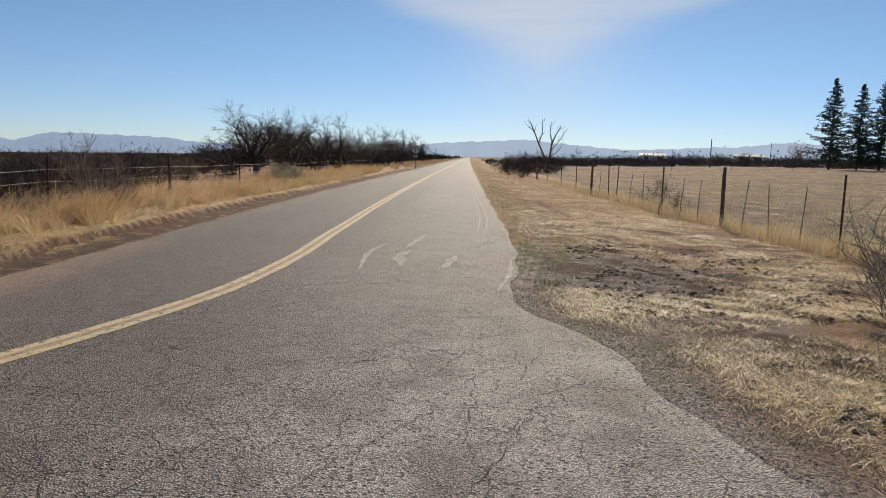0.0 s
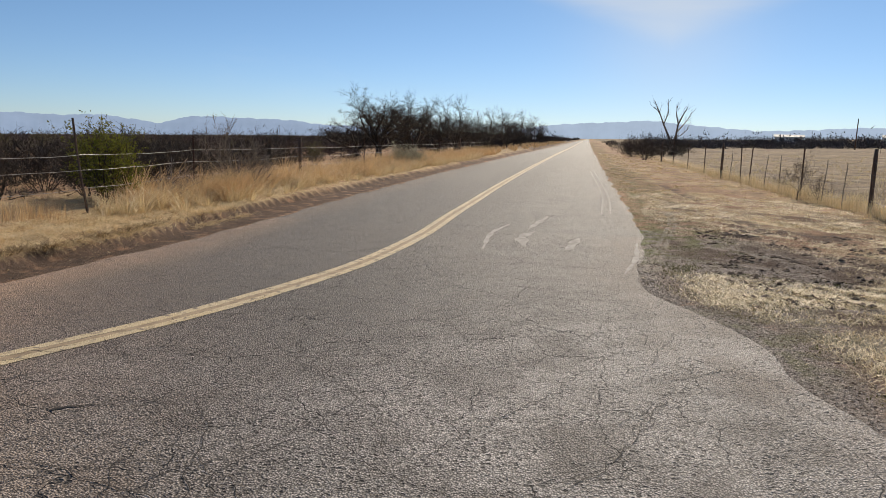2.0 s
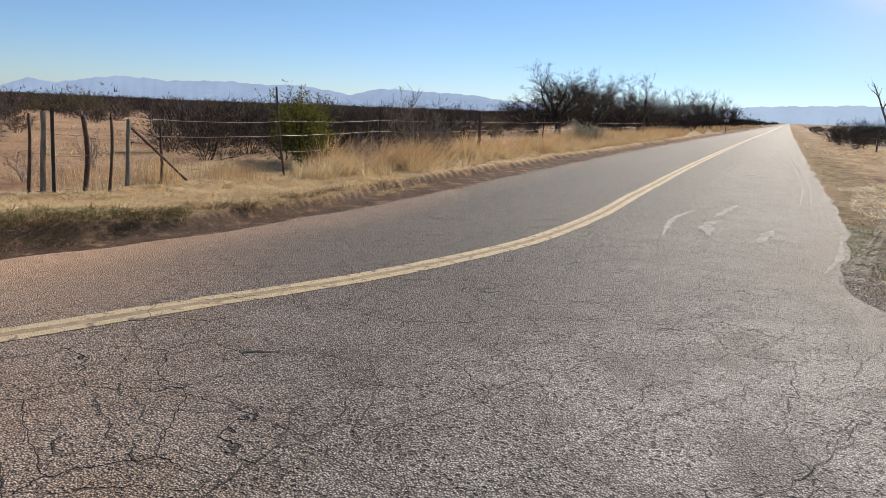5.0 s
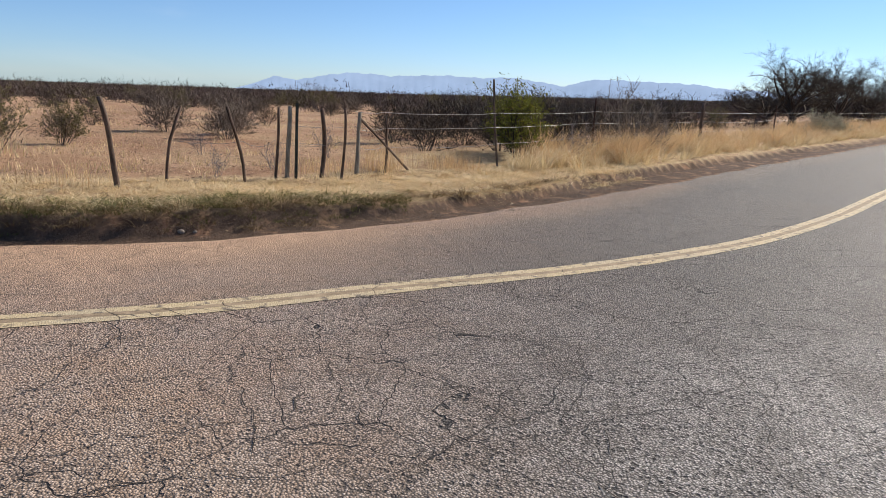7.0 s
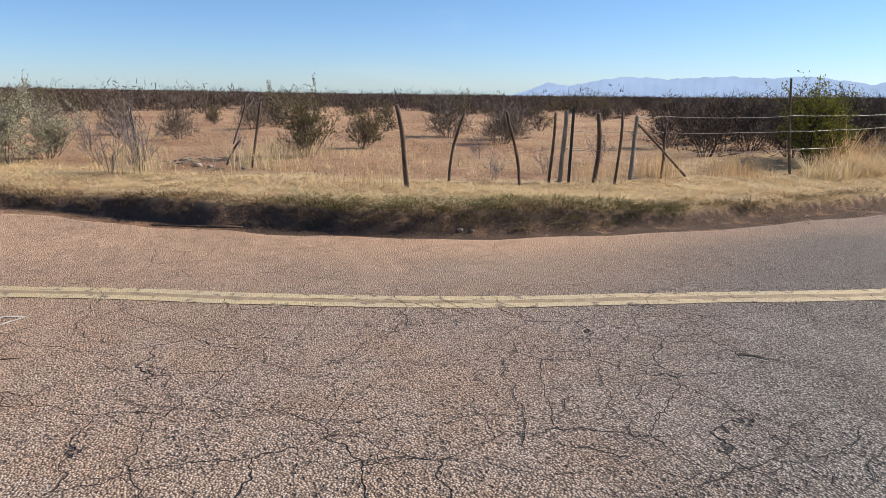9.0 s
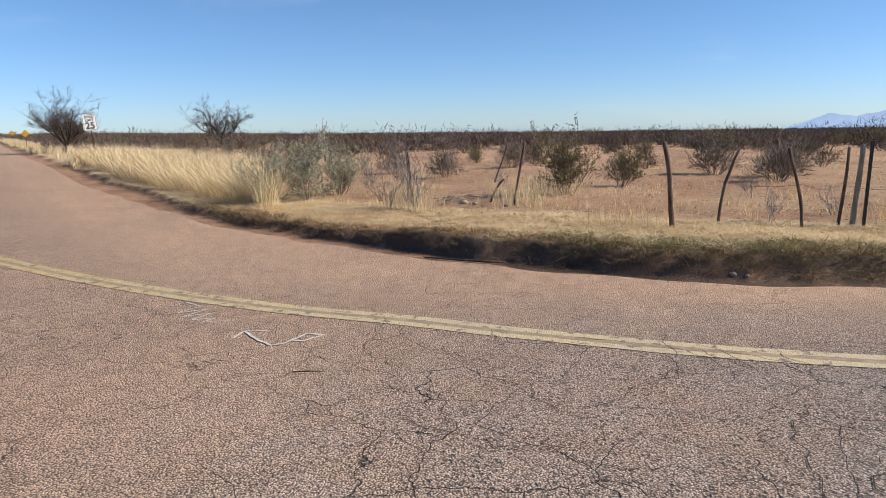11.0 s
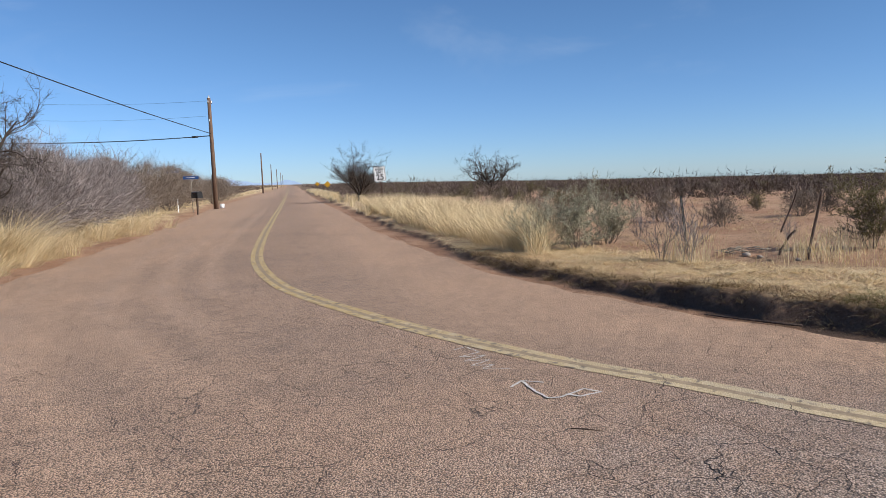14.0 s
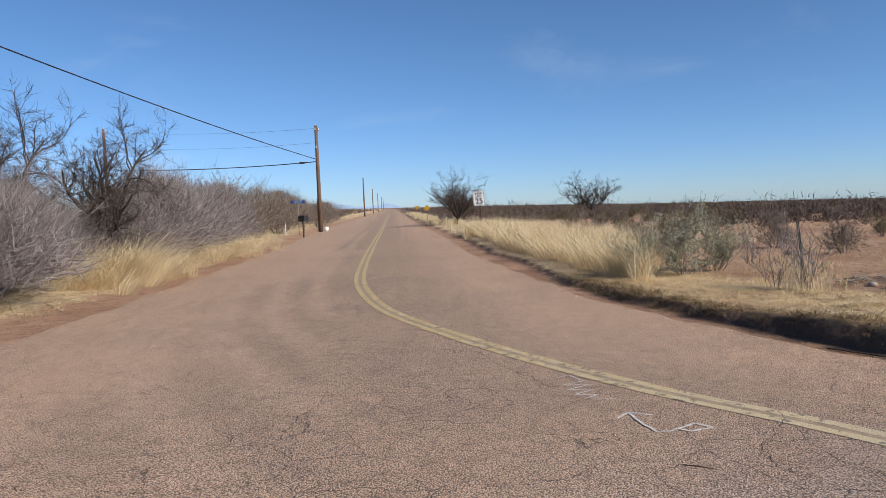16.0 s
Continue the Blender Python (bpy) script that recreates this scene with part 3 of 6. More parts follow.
    col[:-1] = np.stack([strawm, dark_soil, np.clip(gravel, 0, 1), np.ones_like(x)], 1)
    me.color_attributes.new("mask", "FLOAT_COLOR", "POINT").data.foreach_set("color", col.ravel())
    col[:-1] = np.stack([green, far, pasture, np.ones_like(x)], 1)
    me.color_attributes.new("mask_b", "FLOAT_COLOR", "POINT").data.foreach_set("color", col.ravel())
    ob = new("ground", me)
    tagged(ob, "red desert soil with straw litter and tan pasture", "ground", kind="structure")
    return ob


GROUND = build_ground()


def road_z(x, y):
    return 0.004 * waves(np.atleast_1d(x), np.atleast_1d(y), 0.7, 21)


def build_road():
    m = 72
    inner, outer = INNER, OUTER
    # stations: match both edges by their nearest centre points
    mid = CENTRE
    def match(edge):
        out = []
        for a, b, c in zip(np.vstack([mid[:1], mid[:-1]]), mid, np.vstack([mid[1:], mid[-1:]])):
            d = c - a
            d /= np.hypot(*d)
            rel = edge - b
            score = np.abs(rel @ d) + 0.15 * np.hypot(*rel.T)
            out.append(edge[np.argmin(score)])
        out = np.array(out)
        for k in range(3):
            out[1:-1] = (out[:-2] + 2 * out[1:-1] + out[2:]) / 4
        return out
    L, R = match(inner), match(outer)
    # ragged edges that run out under the soil
    L = L + (L - mid) / np.hypot(*(L - mid).T)[:, None] * (0.10 + 0.09 * waves(L[:, 0], L[:, 1], 3.0, 41))[:, None]
    R = R + (R - mid) / np.hypot(*(R - mid).T)[:, None] * (0.10 + 0.10 * waves(R[:, 0], R[:, 1], 2.2, 42) + 0.03 * waves(R[:, 0], R[:, 1], 5.0, 43))[:, None]
    rows = []
    cuts = np.concatenate([np.linspace(0, 0.5, m // 2, endpoint=False), np.linspace(0.5, 1, m // 2 + 1)])
    for l, c, r in zip(L, mid, R):
        for q in cuts:
            rows.append(l + (c - l) * (q * 2) if q < 0.5 else c + (r - c) * (q * 2 - 1))
    p = np.array(rows)
    k = len(cuts)
    z = road_z(p[:, 0], p[:, 1]) + 0.004
    edge = np.tile(np.minimum(cuts, 1 - cuts), len(mid))
    z = z - 0.028 * (edge < 1e-6)
    verts = np.column_stack([p, z])
    ns = len(mid)
    faces = [(i * k + j, (i + 1) * k + j, (i + 1) * k + j + 1, i * k + j + 1) for i in range(ns - 1) for j in range(k - 1)]
    # skirts down into the bed
    base = len(verts)
    low_l = verts[0::k].copy(); low_r = verts[k - 1::k].copy()
    low_l[:, 2] -= 0.09; low_r[:, 2] -= 0.09
    verts = np.vstack([verts, low_l, low_r])
    for i in range(ns - 1):
        faces.append((i * k, base + i, base + i + 1, (i + 1) * k))
        faces.append((i * k + k - 1, (i + 1) * k + k - 1, base + ns + i + 1, base + ns + i))
    me = bpy.data.meshes.new("road")
    me.from_pydata(verts.tolist(), [], faces)
    me.materials.append(ASPHALT)
    me.polygons.foreach_set("use_smooth", [True] * len(me.polygons))
    x, y = verts[:, 0], verts[:, 1]
    w, w2 = waves(x, y, 0.8, 31), waves(x, y, 2.0, 32)
    az = np.degrees(np.arctan2(-x, y))
    s_in = near_line(np.stack([x, y], 1), FAR_INNER)
    s_out = near_line(np.stack([x, y], 1), FAR_OUTER)
    bend = np.clip(smooth01(az, 22, 76) * (x < 0) + (1 - smooth01(y, -1.5, 1.2)) * (x > -3), 0, 1)
    dust = 0.06 + 0.52 * bend + 0.20 * smooth01(az, 78, 104) * (x < 0) + 0.3 * (1 - smooth01(s_in, 0.1, 1.0 + 0.3 * w)) + 0.35 * bend * (1 - smooth01(s_in, 0.3, 2.6 + 0.4 * w)) + 0.62 * (1 - smooth01(s_out, 0.3, 4.4 + 0.9 * w)) * (y < 2) + 0.12 * (1 - smooth01(s_out, 0.1, 0.9 + 0.4 * w2)) * (y > 1)
    dust = np.where((y > 12), dust * 0.5, dust)
    pale = 0.34 * (1 - smooth01(np.abs(np.hypot(x, y) - 5.5), 0, 3.5)) * (1 - smooth01(az, -2, 12)) * (y > 2) + 0.15 * smooth01(y, 20, 60) * (x > -3)
    pale = pale + 0.75 * (1 - smooth01(np.hypot(x - 0.9, y - 4.0), 0.8, 3.0)) + 0.25 * smooth01(y, 0.5, 2.5) * smooth01(x, -2.4, -1.2) + 0.34 * (1 - smooth01(np.hypot(x + 2.6, y - 1.5), 1.8, 4.2))
    s_mid = near_line(np.stack([x, y], 1), thin(CENTRE, False))
    on2 = smooth01(az, 88, 102) * (1 - smooth01(np.hypot(x, y), 40, 90))
    for off, wd, amt in ((0.6, 0.16, -0.5), (0.95, 0.14, 0.6), (1.35, 0.13, -0.55), (1.75, 0.15, 0.6), (2.2, 0.2, -0.6), (2.6, 0.14, 0.5), (3.2, 0.2, -0.5), (3.7, 0.2, 0.4)):
        arc = np.exp(-((s_mid - off - 0.05 * w) / wd) ** 2) * on2 * (s_out < s_in)
        dust = dust + amt * (0.45 if amt > 0 else 0.16) * arc
        pale = pale + max(0, amt) * 0.25 * arc
    crack = np.clip(1.0 - 0.35 * smooth01(az, 86, 105) - 0.5 * smooth01(np.hypot(x, y), 14, 30) - 0.45 * (x < -5) * (az < 60) - 0.5 * (s_in < 2.2), 0.05, 1)
    col = np.stack([np.clip(dust, 0, 1), np.clip(pale, 0, 1), crack, np.ones_like(x)], 1)
    me.color_attributes.new("mask", "FLOAT_COLOR", "POINT").data.foreach_set("color", col.ravel())
    road = new("road", me)
    tagged(road, "cracked worn grey asphalt road bending through the junction", "road", kind="structure")
    return road


ROAD = build_road()


def strip_along(name, line, offset, width, mat, z, parent, label="", ragged=0.0, seed=0):
    """A thin painted strip beside a line."""
    rnd = random.Random(seed)
    d = np.gradient(line, axis=0)
    d /= np.hypot(*d.T)[:, None]
    nrm = np.stack([-d[:, 1], d[:, 0]], 1)
    v, f = [], []
    cross = (0.0, 0.5, 1.0)
    for i, (p, q) in enumerate(zip(line, nrm)):
        for c in cross:
            o = offset + width * (c - 0.5) + (rnd.uniform(-ragged, ragged) if c != 0.5 else 0)
            e = p + q * o
            v.append((e[0], e[1], float(road_z(e[0], e[1])[0]) + z))
    k = len(cross)
    for i in range(len(line) - 1):
        for j in range(k - 1):
            f.append((i * k + j, (i + 1) * k + j, (i + 1) * k + j + 1, i * k + j + 1))
    me = mesh_from(name, v, f, mat)
    return part(name, me, parent, label)


strip_along("yellow_line", CENTRE, 0.088, 0.10, YELLOW, 0.0085, ROAD, "worn yellow painted line", 0.006, 1)
strip_along("yellow_line", CENTRE, -0.088, 0.10, YELLOW, 0.0085, ROAD, "worn yellow painted line", 0.006, 2)
strip_along("dust_strip", CENTRE, 0.0, 0.078, DUSTY_STRIP, 0.0075, ROAD, "pale dust between the painted lines", 0.004, 3)


# ---- distance: mountain ranges ----
def ridge(name, label, mat, az_el, dist, depth, seed):
    """A far ridge by bearing and height in degrees, with foothills before it."""
    rnd = random.Random(seed)
    az0, az1 = az_el[0][0], az_el[-1][0]
    n = int((az0 - az1) / 0.12)
    v, f = [], []
    for i in range(n + 1):
        a = az0 + (az1 - az0) * i / n
        e = np.interp(-a, [-q[0] for q in az_el], [q[1] for q in az_el])
        e += 0.022 * (math.sin(a * 3.3) + math.sin(a * 6.1 + 1) + 0.5 * math.sin(a * 13.7 + 2)) * min(1, max(0, e + 0.7))
        for k, (dd, hh) in enumerate(((-depth, -1.6), (-depth * 0.45, e * 0.45 - 0.75 + 0.06 * math.sin(a * 9)), (0, e), (depth, -1.6))):
            rr = dist + dd
            t = radians(a)
            v.append((-math.sin(t) * rr, math.cos(t) * rr, 1.6 + rr * math.tan(radians(hh))))
    for i in range(n):
        for k in range(3):
            f.append((i * 4 + k, i * 4 + k + 1, (i + 1) * 4 + k + 1, (i + 1) * 4 + k))
    ob = new(name, mesh_from(name, v, f, mat, True))
    tagged(ob, label, "mountains", kind="structure")


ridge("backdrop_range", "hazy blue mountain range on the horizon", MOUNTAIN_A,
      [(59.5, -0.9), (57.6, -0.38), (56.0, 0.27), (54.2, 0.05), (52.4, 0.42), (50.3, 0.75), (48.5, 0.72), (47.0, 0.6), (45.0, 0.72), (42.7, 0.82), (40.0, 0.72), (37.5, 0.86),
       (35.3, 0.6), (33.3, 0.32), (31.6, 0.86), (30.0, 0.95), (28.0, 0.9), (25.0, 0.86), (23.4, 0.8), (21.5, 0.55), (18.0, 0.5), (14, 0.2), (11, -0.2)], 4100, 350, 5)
ridge("backdrop_hills", "low hazy blue hills beyond the far end of the road", MOUNTAIN_B,
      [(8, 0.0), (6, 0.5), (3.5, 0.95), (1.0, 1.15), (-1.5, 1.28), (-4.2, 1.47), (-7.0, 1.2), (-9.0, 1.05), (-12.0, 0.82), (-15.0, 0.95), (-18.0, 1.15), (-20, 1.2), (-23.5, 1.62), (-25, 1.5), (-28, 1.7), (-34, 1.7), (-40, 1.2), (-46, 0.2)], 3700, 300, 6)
ridge("backdrop_far_hill", "small hazy blue hill at the end of the second road", MOUNTAIN_B,
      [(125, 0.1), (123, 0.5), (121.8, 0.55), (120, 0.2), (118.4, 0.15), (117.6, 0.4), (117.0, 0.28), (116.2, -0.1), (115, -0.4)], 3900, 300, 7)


# ---- marks on the road ----
def jagged(pts, seed, amp=0.05, step=0.07):
    """A wandering line through the given points."""
    rnd = random.Random(seed)
    out = []
    for a, b in zip(pts[:-1], pts[1:]):
        n = max(2, int(math.dist(a, b) / step))
        nx, ny = (b[1] - a[1]) / math.dist(a, b), -(b[0] - a[0]) / math.dist(a, b)
        o = 0.0
        for i in range(n):
            q = i / n
            o = 0.6 * o + rnd.uniform(-amp, amp)
            o2 = o * math.sin(math.pi * q) ** 0.5
            out.append((a[0] + (b[0] - a[0]) * q + nx * o2, a[1] + (b[1] - a[1]) * q + ny * o2))
    out.append(pts[-1])
    return np.array(out)


def flat_line(name, line, widths, mat, lift, parent, label=""):
    d = np.gradient(line, axis=0)
    d /= np.maximum(np.hypot(*d.T), 1e-6)[:, None]
    nrm = np.stack([-d[:, 1], d[:, 0]], 1)
    z = road_z(line[:, 0], line[:, 1]) + lift
    v, f = [], []
    for p, q, w, h in zip(line, nrm, widths, z):
        v += [(*(p - q * w / 2), h), (*(p + q * w / 2), h)]
    for i in range(len(line) - 1):
        f.append((2 * i, 2 * i + 2, 2 * i + 3, 2 * i + 1))
    return part(name, mesh_from(name, v, f, mat), parent, label)


CRACKS = [
    [(-3.86, -0.15), (-3.66, 0.09), (-3.39, 0.44), (-3.2, 0.8), (-3.06, 1.2), (-2.92, 1.56)],
    [(-3.5, 1.72), (-3.29, 1.62), (-3.11, 1.6), (-2.98, 1.62)],
    [(-3.3, 2.36), (-2.96, 2.18), (-2.67, 2.03), (-2.46, 1.96), (-2.24, 2.02)],
    [(-3.24, 2.51), (-3.06, 2.4), (-2.83, 2.29), (-2.55, 2.16)],
    [(-4.22, 0.14), (-3.83, 0.1), (-3.66, 0.16)],
    [(-5.4, 0.62), (-5.25, 0.63), (-4.88, 0.61), (-4.68, 0.73)],
    [(-5.29, -0.23), (-4.97, 0.21), (-4.64, 0.87), (-4.39, 1.37), (-4.28, 1.85)],
    [(-4.72, 1.95), (-4.33, 2.09), (-4.08, 1.79), (-3.85, 2.12), (-3.53, 2.76), (-3.16, 3.48)],
    [(-3.95, 4.12), (-3.69, 4.15), (-3.54, 4.32), (-3.18, 4.21)],
    [(0.15, 5.22), (0.45, 5.12), (0.72, 4.97), (1.07, 4.91)],
    [(-0.86, 3.18), (-0.7, 3.48), (-0.41, 4.01), (0.15, 5.2)],
    [(-3.09, 4.41), (-3.1, 5.07), (-2.7, 5.61), (-2.05, 6.08), (-1.12, 6.02)],
    [(-2.73, 5.98), (-2.27, 5.17), (-2.06, 4.42), (-1.27, 3.75), (-1.07, 3.22)],
    [(-3.65, 4.5), (-3.17, 4.17), (-3.06, 4.46), (-2.43, 4.41), (-1.74, 4.64), (-1.37, 4.78)],
    [(-4.35, 0.04), (-3.94, 0.02)],
    [(-3.1, 2.05), (-2.94, 1.9), (-2.73, 1.89)],
    [(-4.75, 2.5), (-4.5, 2.42), (-4.3, 2.5), (-4.0, 2.35)],
    [(-6.1, -0.25), (-5.7, -0.2), (-5.2, -0.35), (-4.7, -0.15)],
    [(0.2, 3.7), (0.34, 4.14), (0.61, 4.68)],
]
for i, c in enumerate(CRACKS):
    rnd = random.Random(100 + i)
    ln = jagged(c, 100 + i, 0.04, 0.045)
    w = np.array([rnd.uniform(0.003, 0.0075) for _ in ln])
    w[0] = w[-1] = 0.003
    flat_line("crack", ln, w, CRACK, 0.0095, ROAD)
# the finer net round them
rnd = random.Random(500)
for i in range(70):
    a, d = radians(rnd.uniform(-4, 92)), rnd.uniform(2.6, 8.2)
    x0, y0 = -d * math.sin(a), d * math.cos(a)
    h = rnd.choice((rnd.gauss(1.05, 0.25), rnd.gauss(2.6, 0.35)))
    pts = [(x0, y0)]
    for k in range(rnd.randrange(2, 5)):
        h += rnd.uniform(-0.5, 0.5)
        st = rnd.uniform(0.25, 0.6)
        pts.append((pts[-1][0] + st * math.cos(h), pts[-1][1] + st * math.sin(h)))
    if not inside(np.array(pts), np.vstack([NEAR_INNER, NEAR_OUTER[::-1]])).all():
        continue
    ln = jagged(pts, 600 + i, 0.035, 0.06)
    wd = np.array([rnd.uniform(0.003, 0.007) for _ in ln])
    wd[0] = wd[-1] = 0.002
    flat_line("crack", ln, wd, CRACK, 0.0093, ROAD)
# frost-heaved ridge beside a short wide crack
ln = jagged([(-3.02, 3.22), (-2.93, 3.30), (-2.80, 3.36)], 7, 0.02, 0.03)
flat_line("crack", ln, np.linspace(0.03, 0.008, len(ln)), CRACK, 0.0095, ROAD)

# sprayed survey marks
SPRAY = [
    [(-6.63, -2.07), (-6.76, -1.99), (-6.57, -1.81), (-6.37, -1.96), (-6.46, -1.73), (-6.23, -1.88), (-6.31, -1.66), (-6.1, -1.78), (-6.15, -1.59), (-6.02, -1.67), (-6.05, -1.43)],
    [(-5.52, -1.33), (-5.7, -1.28), (-5.68, -1.1)],
    [(-5.7, -1.28), (-5.43, -1.13), (-5.29, -1.02), (-5.32, -0.93)],
    [(-5.32, -0.93), (-5.55, -0.78), (-5.49, -0.65), (-5.36, -0.79), (-5.4, -0.9)],
]
for i, c in enumerate(SPRAY):
    ln = jagged(c, 40 + i, 0.004, 0.03)
    flat_line("spray_mark", ln, np.full(len(ln), 0.013 if i == 0 else 0.022), CHALK, 0.0100 + 0.0006 * i, ROAD, "sprayed white survey mark")

# dried mud smears and tyre prints on the lane beside the verge
SMEARS = [
    ([(-0.36, 10.05), (-0.30, 10.8), (-0.22, 11.4)], 0.22), ([(-1.55, 9.8), (-1.66, 11.6), (-1.5, 12.9)], 0.12), ([(-1.0, 10.2), (-1.12, 11.3), (-0.98, 12.0)], 0.26),
    ([(-1.12, 12.2), (-1.0, 13.4), (-0.9, 14.4)], 0.16), ([(0.36, 8.5), (0.55, 9.6), (0.66, 11.2)], 0.10),
    ([(0.17, 15.4), (0.25, 20), (-0.12, 36)], 0.12), ([(0.36, 15.4), (0.42, 20), (0.05, 36)], 0.12),
]
for i, (c, wd) in enumerate(SMEARS):
    rnd = random.Random(50 + i)
    ln = spline(c, 0.10)
    w = np.array([wd * (0.7 + 0.22 * math.sin(k * 0.9 + i) + rnd.uniform(-0.1, 0.1)) * math.sin(math.pi * (0.08 + 0.84 * k / (len(ln) - 1))) for k in range(len(ln))])
    flat_line("mud_smear", ln, w, MUD, 0.0088, ROAD, "smear of dried pale mud")


# ---- fences ----
def post_mesh(name, h, r, mat, seed, crook=0.05, sides=7):
    """A crooked cut-branch post, its foot at the origin."""
    rnd = random.Random(seed)
    t = Tubes(sides)
    pts, rad = [], []
    ox = oy = 0.0
    ph = rnd.uniform(0, 6.28)
    for i in range(9):
        q = i / 8
        z = -0.25 + q * (h + 0.25)
        pts.append((crook * math.sin(q * 4.2 + ph) + rnd.uniform(-0.006, 0.006), crook * 0.6 * math.cos(q * 3.1 + ph), z))
        rad.append(r * (1.1 - 0.25 * q) * rnd.uniform(0.9, 1.1))
    base = pts[2]
    pts = [(x - base[0], y - base[1], z) for x, y, z in pts]
    t.add(pts, rad, True)
    return t.mesh(name, mat)


def tpost_mesh(name, h, mat):
    """A studded steel T-post, with its white-less plain top."""
    bm = bmesh.new()
    box(bm, 0.042, 0.006, h + 0.3, pose(0, 0, (h - 0.3) / 2))
    box(bm, 0.006, 0.036, h + 0.3, pose(0, 0.018, (h - 0.3) / 2))
    for k in range(int(h / 0.09)):
        box(bm, 0.016, 0.010, 0.02, pose(0, -0.007, 0.12 + k * 0.09))
    return from_bm(name, bm, mat)


def lean_pose(x, y, z, top=(0, 0), turn=0):
    """Foot at x, y, z; top gives the sideways shift for each metre of height."""
    up = Vector((top[0], top[1], 1)).normalized()
    q = Vector((0, 0, 1)).rotation_difference(up)
    return Matrix.Translation((x, y, z)) @ q.to_matrix().to_4x4() @ pose(0, 0, 0, 0, 0, turn)


def put_posts(rows, label_by, group, name="fence_post"):
    zz = ground_z([r[0] for r in rows], [r[1] for r in rows])[0]
    out = []
    for i, ((x, y, h, kind, tx, ty), z) in enumerate(zip(rows, zz)):
        if kind == "T":
            me = tpost_mesh(name, h, POST_STEEL)
        elif kind == "G":
            me = tpost_mesh(name, h, STEEL_GREEN)
        elif kind == "P":
            me = post_mesh(name, h, 0.034, POST_GREY, 300 + i, 0.004)
        elif kind == "S":
            me = post_mesh(name, h, 0.014, POST_GREY, 300 + i, 0.02, 5)
        elif kind == "B":
            me = post_mesh(name, h, 0.033, POST_WOOD, 300 + i, 0.065)
        elif kind == "V":
            me = post_mesh(name, h, 0.055, POST_WOOD, 300 + i, 0.006)
        else:
            me = post_mesh(name, h, 0.021, POST_WOOD, 300 + i, 0.05)
        ob = new(name, me)
        ob.matrix_basis = lean_pose(x, y, z, (tx, ty), i * 47)
        tagged(ob, label_by[kind], "fence post", group)
        out.append((ob, Vector((x, y, z)), Vector((tx, ty, 1)).normalized()))
    return out


LABELS = {"T": "rusty studded steel fence post standing upright", "G": "dark green steel fence post standing in dry soil", "P": "straight pale grey wooden fence post",
          "S": "thin grey branch used as a fence stay", "B": "thick crooked weathered wooden fence post", "C": "thin crooked branch fence post, dark and weathered",
          "V": "stout dark weathered wooden fence post beside the verge"}
# across the bend: old branch posts, loose in the ground
OLD = [(-8.72, 3.50, 1.08, "B", -0.08, -0.20), (-9.18, 4.32, 1.0, "C", 0.07, 0.16), (-8.71, 5.22, 1.04, "C", -0.08, -0.17), (-8.8, 5.77, 1.02, "C", 0.0, 0.02),
       (-8.74, 5.92, 1.03, "P", 0.02, 0.04), (-8.69, 6.04, 1.09, "G", 0.0, 0.03), (-8.65, 6.48, 1.02, "B", 0.0, 0.0), (-8.44, 6.69, 1.06, "C", 0.01, 0.01),
       (-8.82, 7.30, 0.98, "P", 0.02, 0.05), (-8.81, 7.90, 0.88, "C", 0.07, 0.12), (-8.35, 10.3, 1.58, "C", -0.03, -0.09),
       (-11.81, 2.10, 1.05, "C", 0.05, 0.12), (-12.33, 1.81, 0.44, "C", 0.30, 0.72), (-14.31, 0.55, 1.02, "G", -0.04, -0.10), (-18.2, 2.9, 1.05, "C", 0.12, 0.25)]
put_posts(OLD, LABELS, "old fence posts round the field")
brace = new("fence_brace", post_mesh("fence_brace", 1.35, 0.02, POST_WOOD, 77, 0.008))
brace.matrix_basis = lean_pose(-8.72, 8.35, 0.16, (-0.12, -1.15))
tagged(brace, "dark wooden brace leaning against the fence posts", "fence brace")

LEFT_FENCE = [(-8.95, 14.6, 1.28, "T", 0, 0.02), (-9.05, 20.9, 1.25, "V", 0, 0), (-9.1, 27.5, 1.25, "T", 0.01, 0), (-9.15, 35.6, 1.35, "T", 0, 0), (-9.3, 43, 1.3, "T", 0, 0), (-9.5, 51, 1.3, "V", 0, 0), (-9.7, 60, 1.3, "T", 0, 0), (-9.9, 70, 1.3, "T", 0, 0)]
put_posts(LEFT_FENCE, LABELS, "fence posts along the first road")
RIGHT_FENCE = [(6.95, 13.5, 1.52, "T", 0, 0), (6.62, 18.9, 1.55, "V", 0, 0.01), (6.4, 24.0, 1.52, "T", 0, 0), (6.12, 30.2, 1.45, "T", 0.03, 0), (6.02, 31.4, 1.45, "T", -0.03, 0), (5.85, 35.0, 1.6, "V", 0.01, 0), (5.7, 39.2, 1.5, "T", 0, 0), (5.55, 44.5, 1.5, "T", 0, 0),
               (5.3, 50, 1.5, "T", 0, 0), (5.1, 56, 1.5, "V", 0, 0), (4.9, 63, 1.5, "T", 0, 0), (4.7, 70, 1.5, "T", 0, 0), (4.5, 78, 1.5, "T", 0, 0), (4.4, 88, 1.5, "T", 0, 0), (7.25, 8.4, 1.5, "T", 0, 0)]
put_posts(RIGHT_FENCE, LABELS, "fence posts along the pasture")
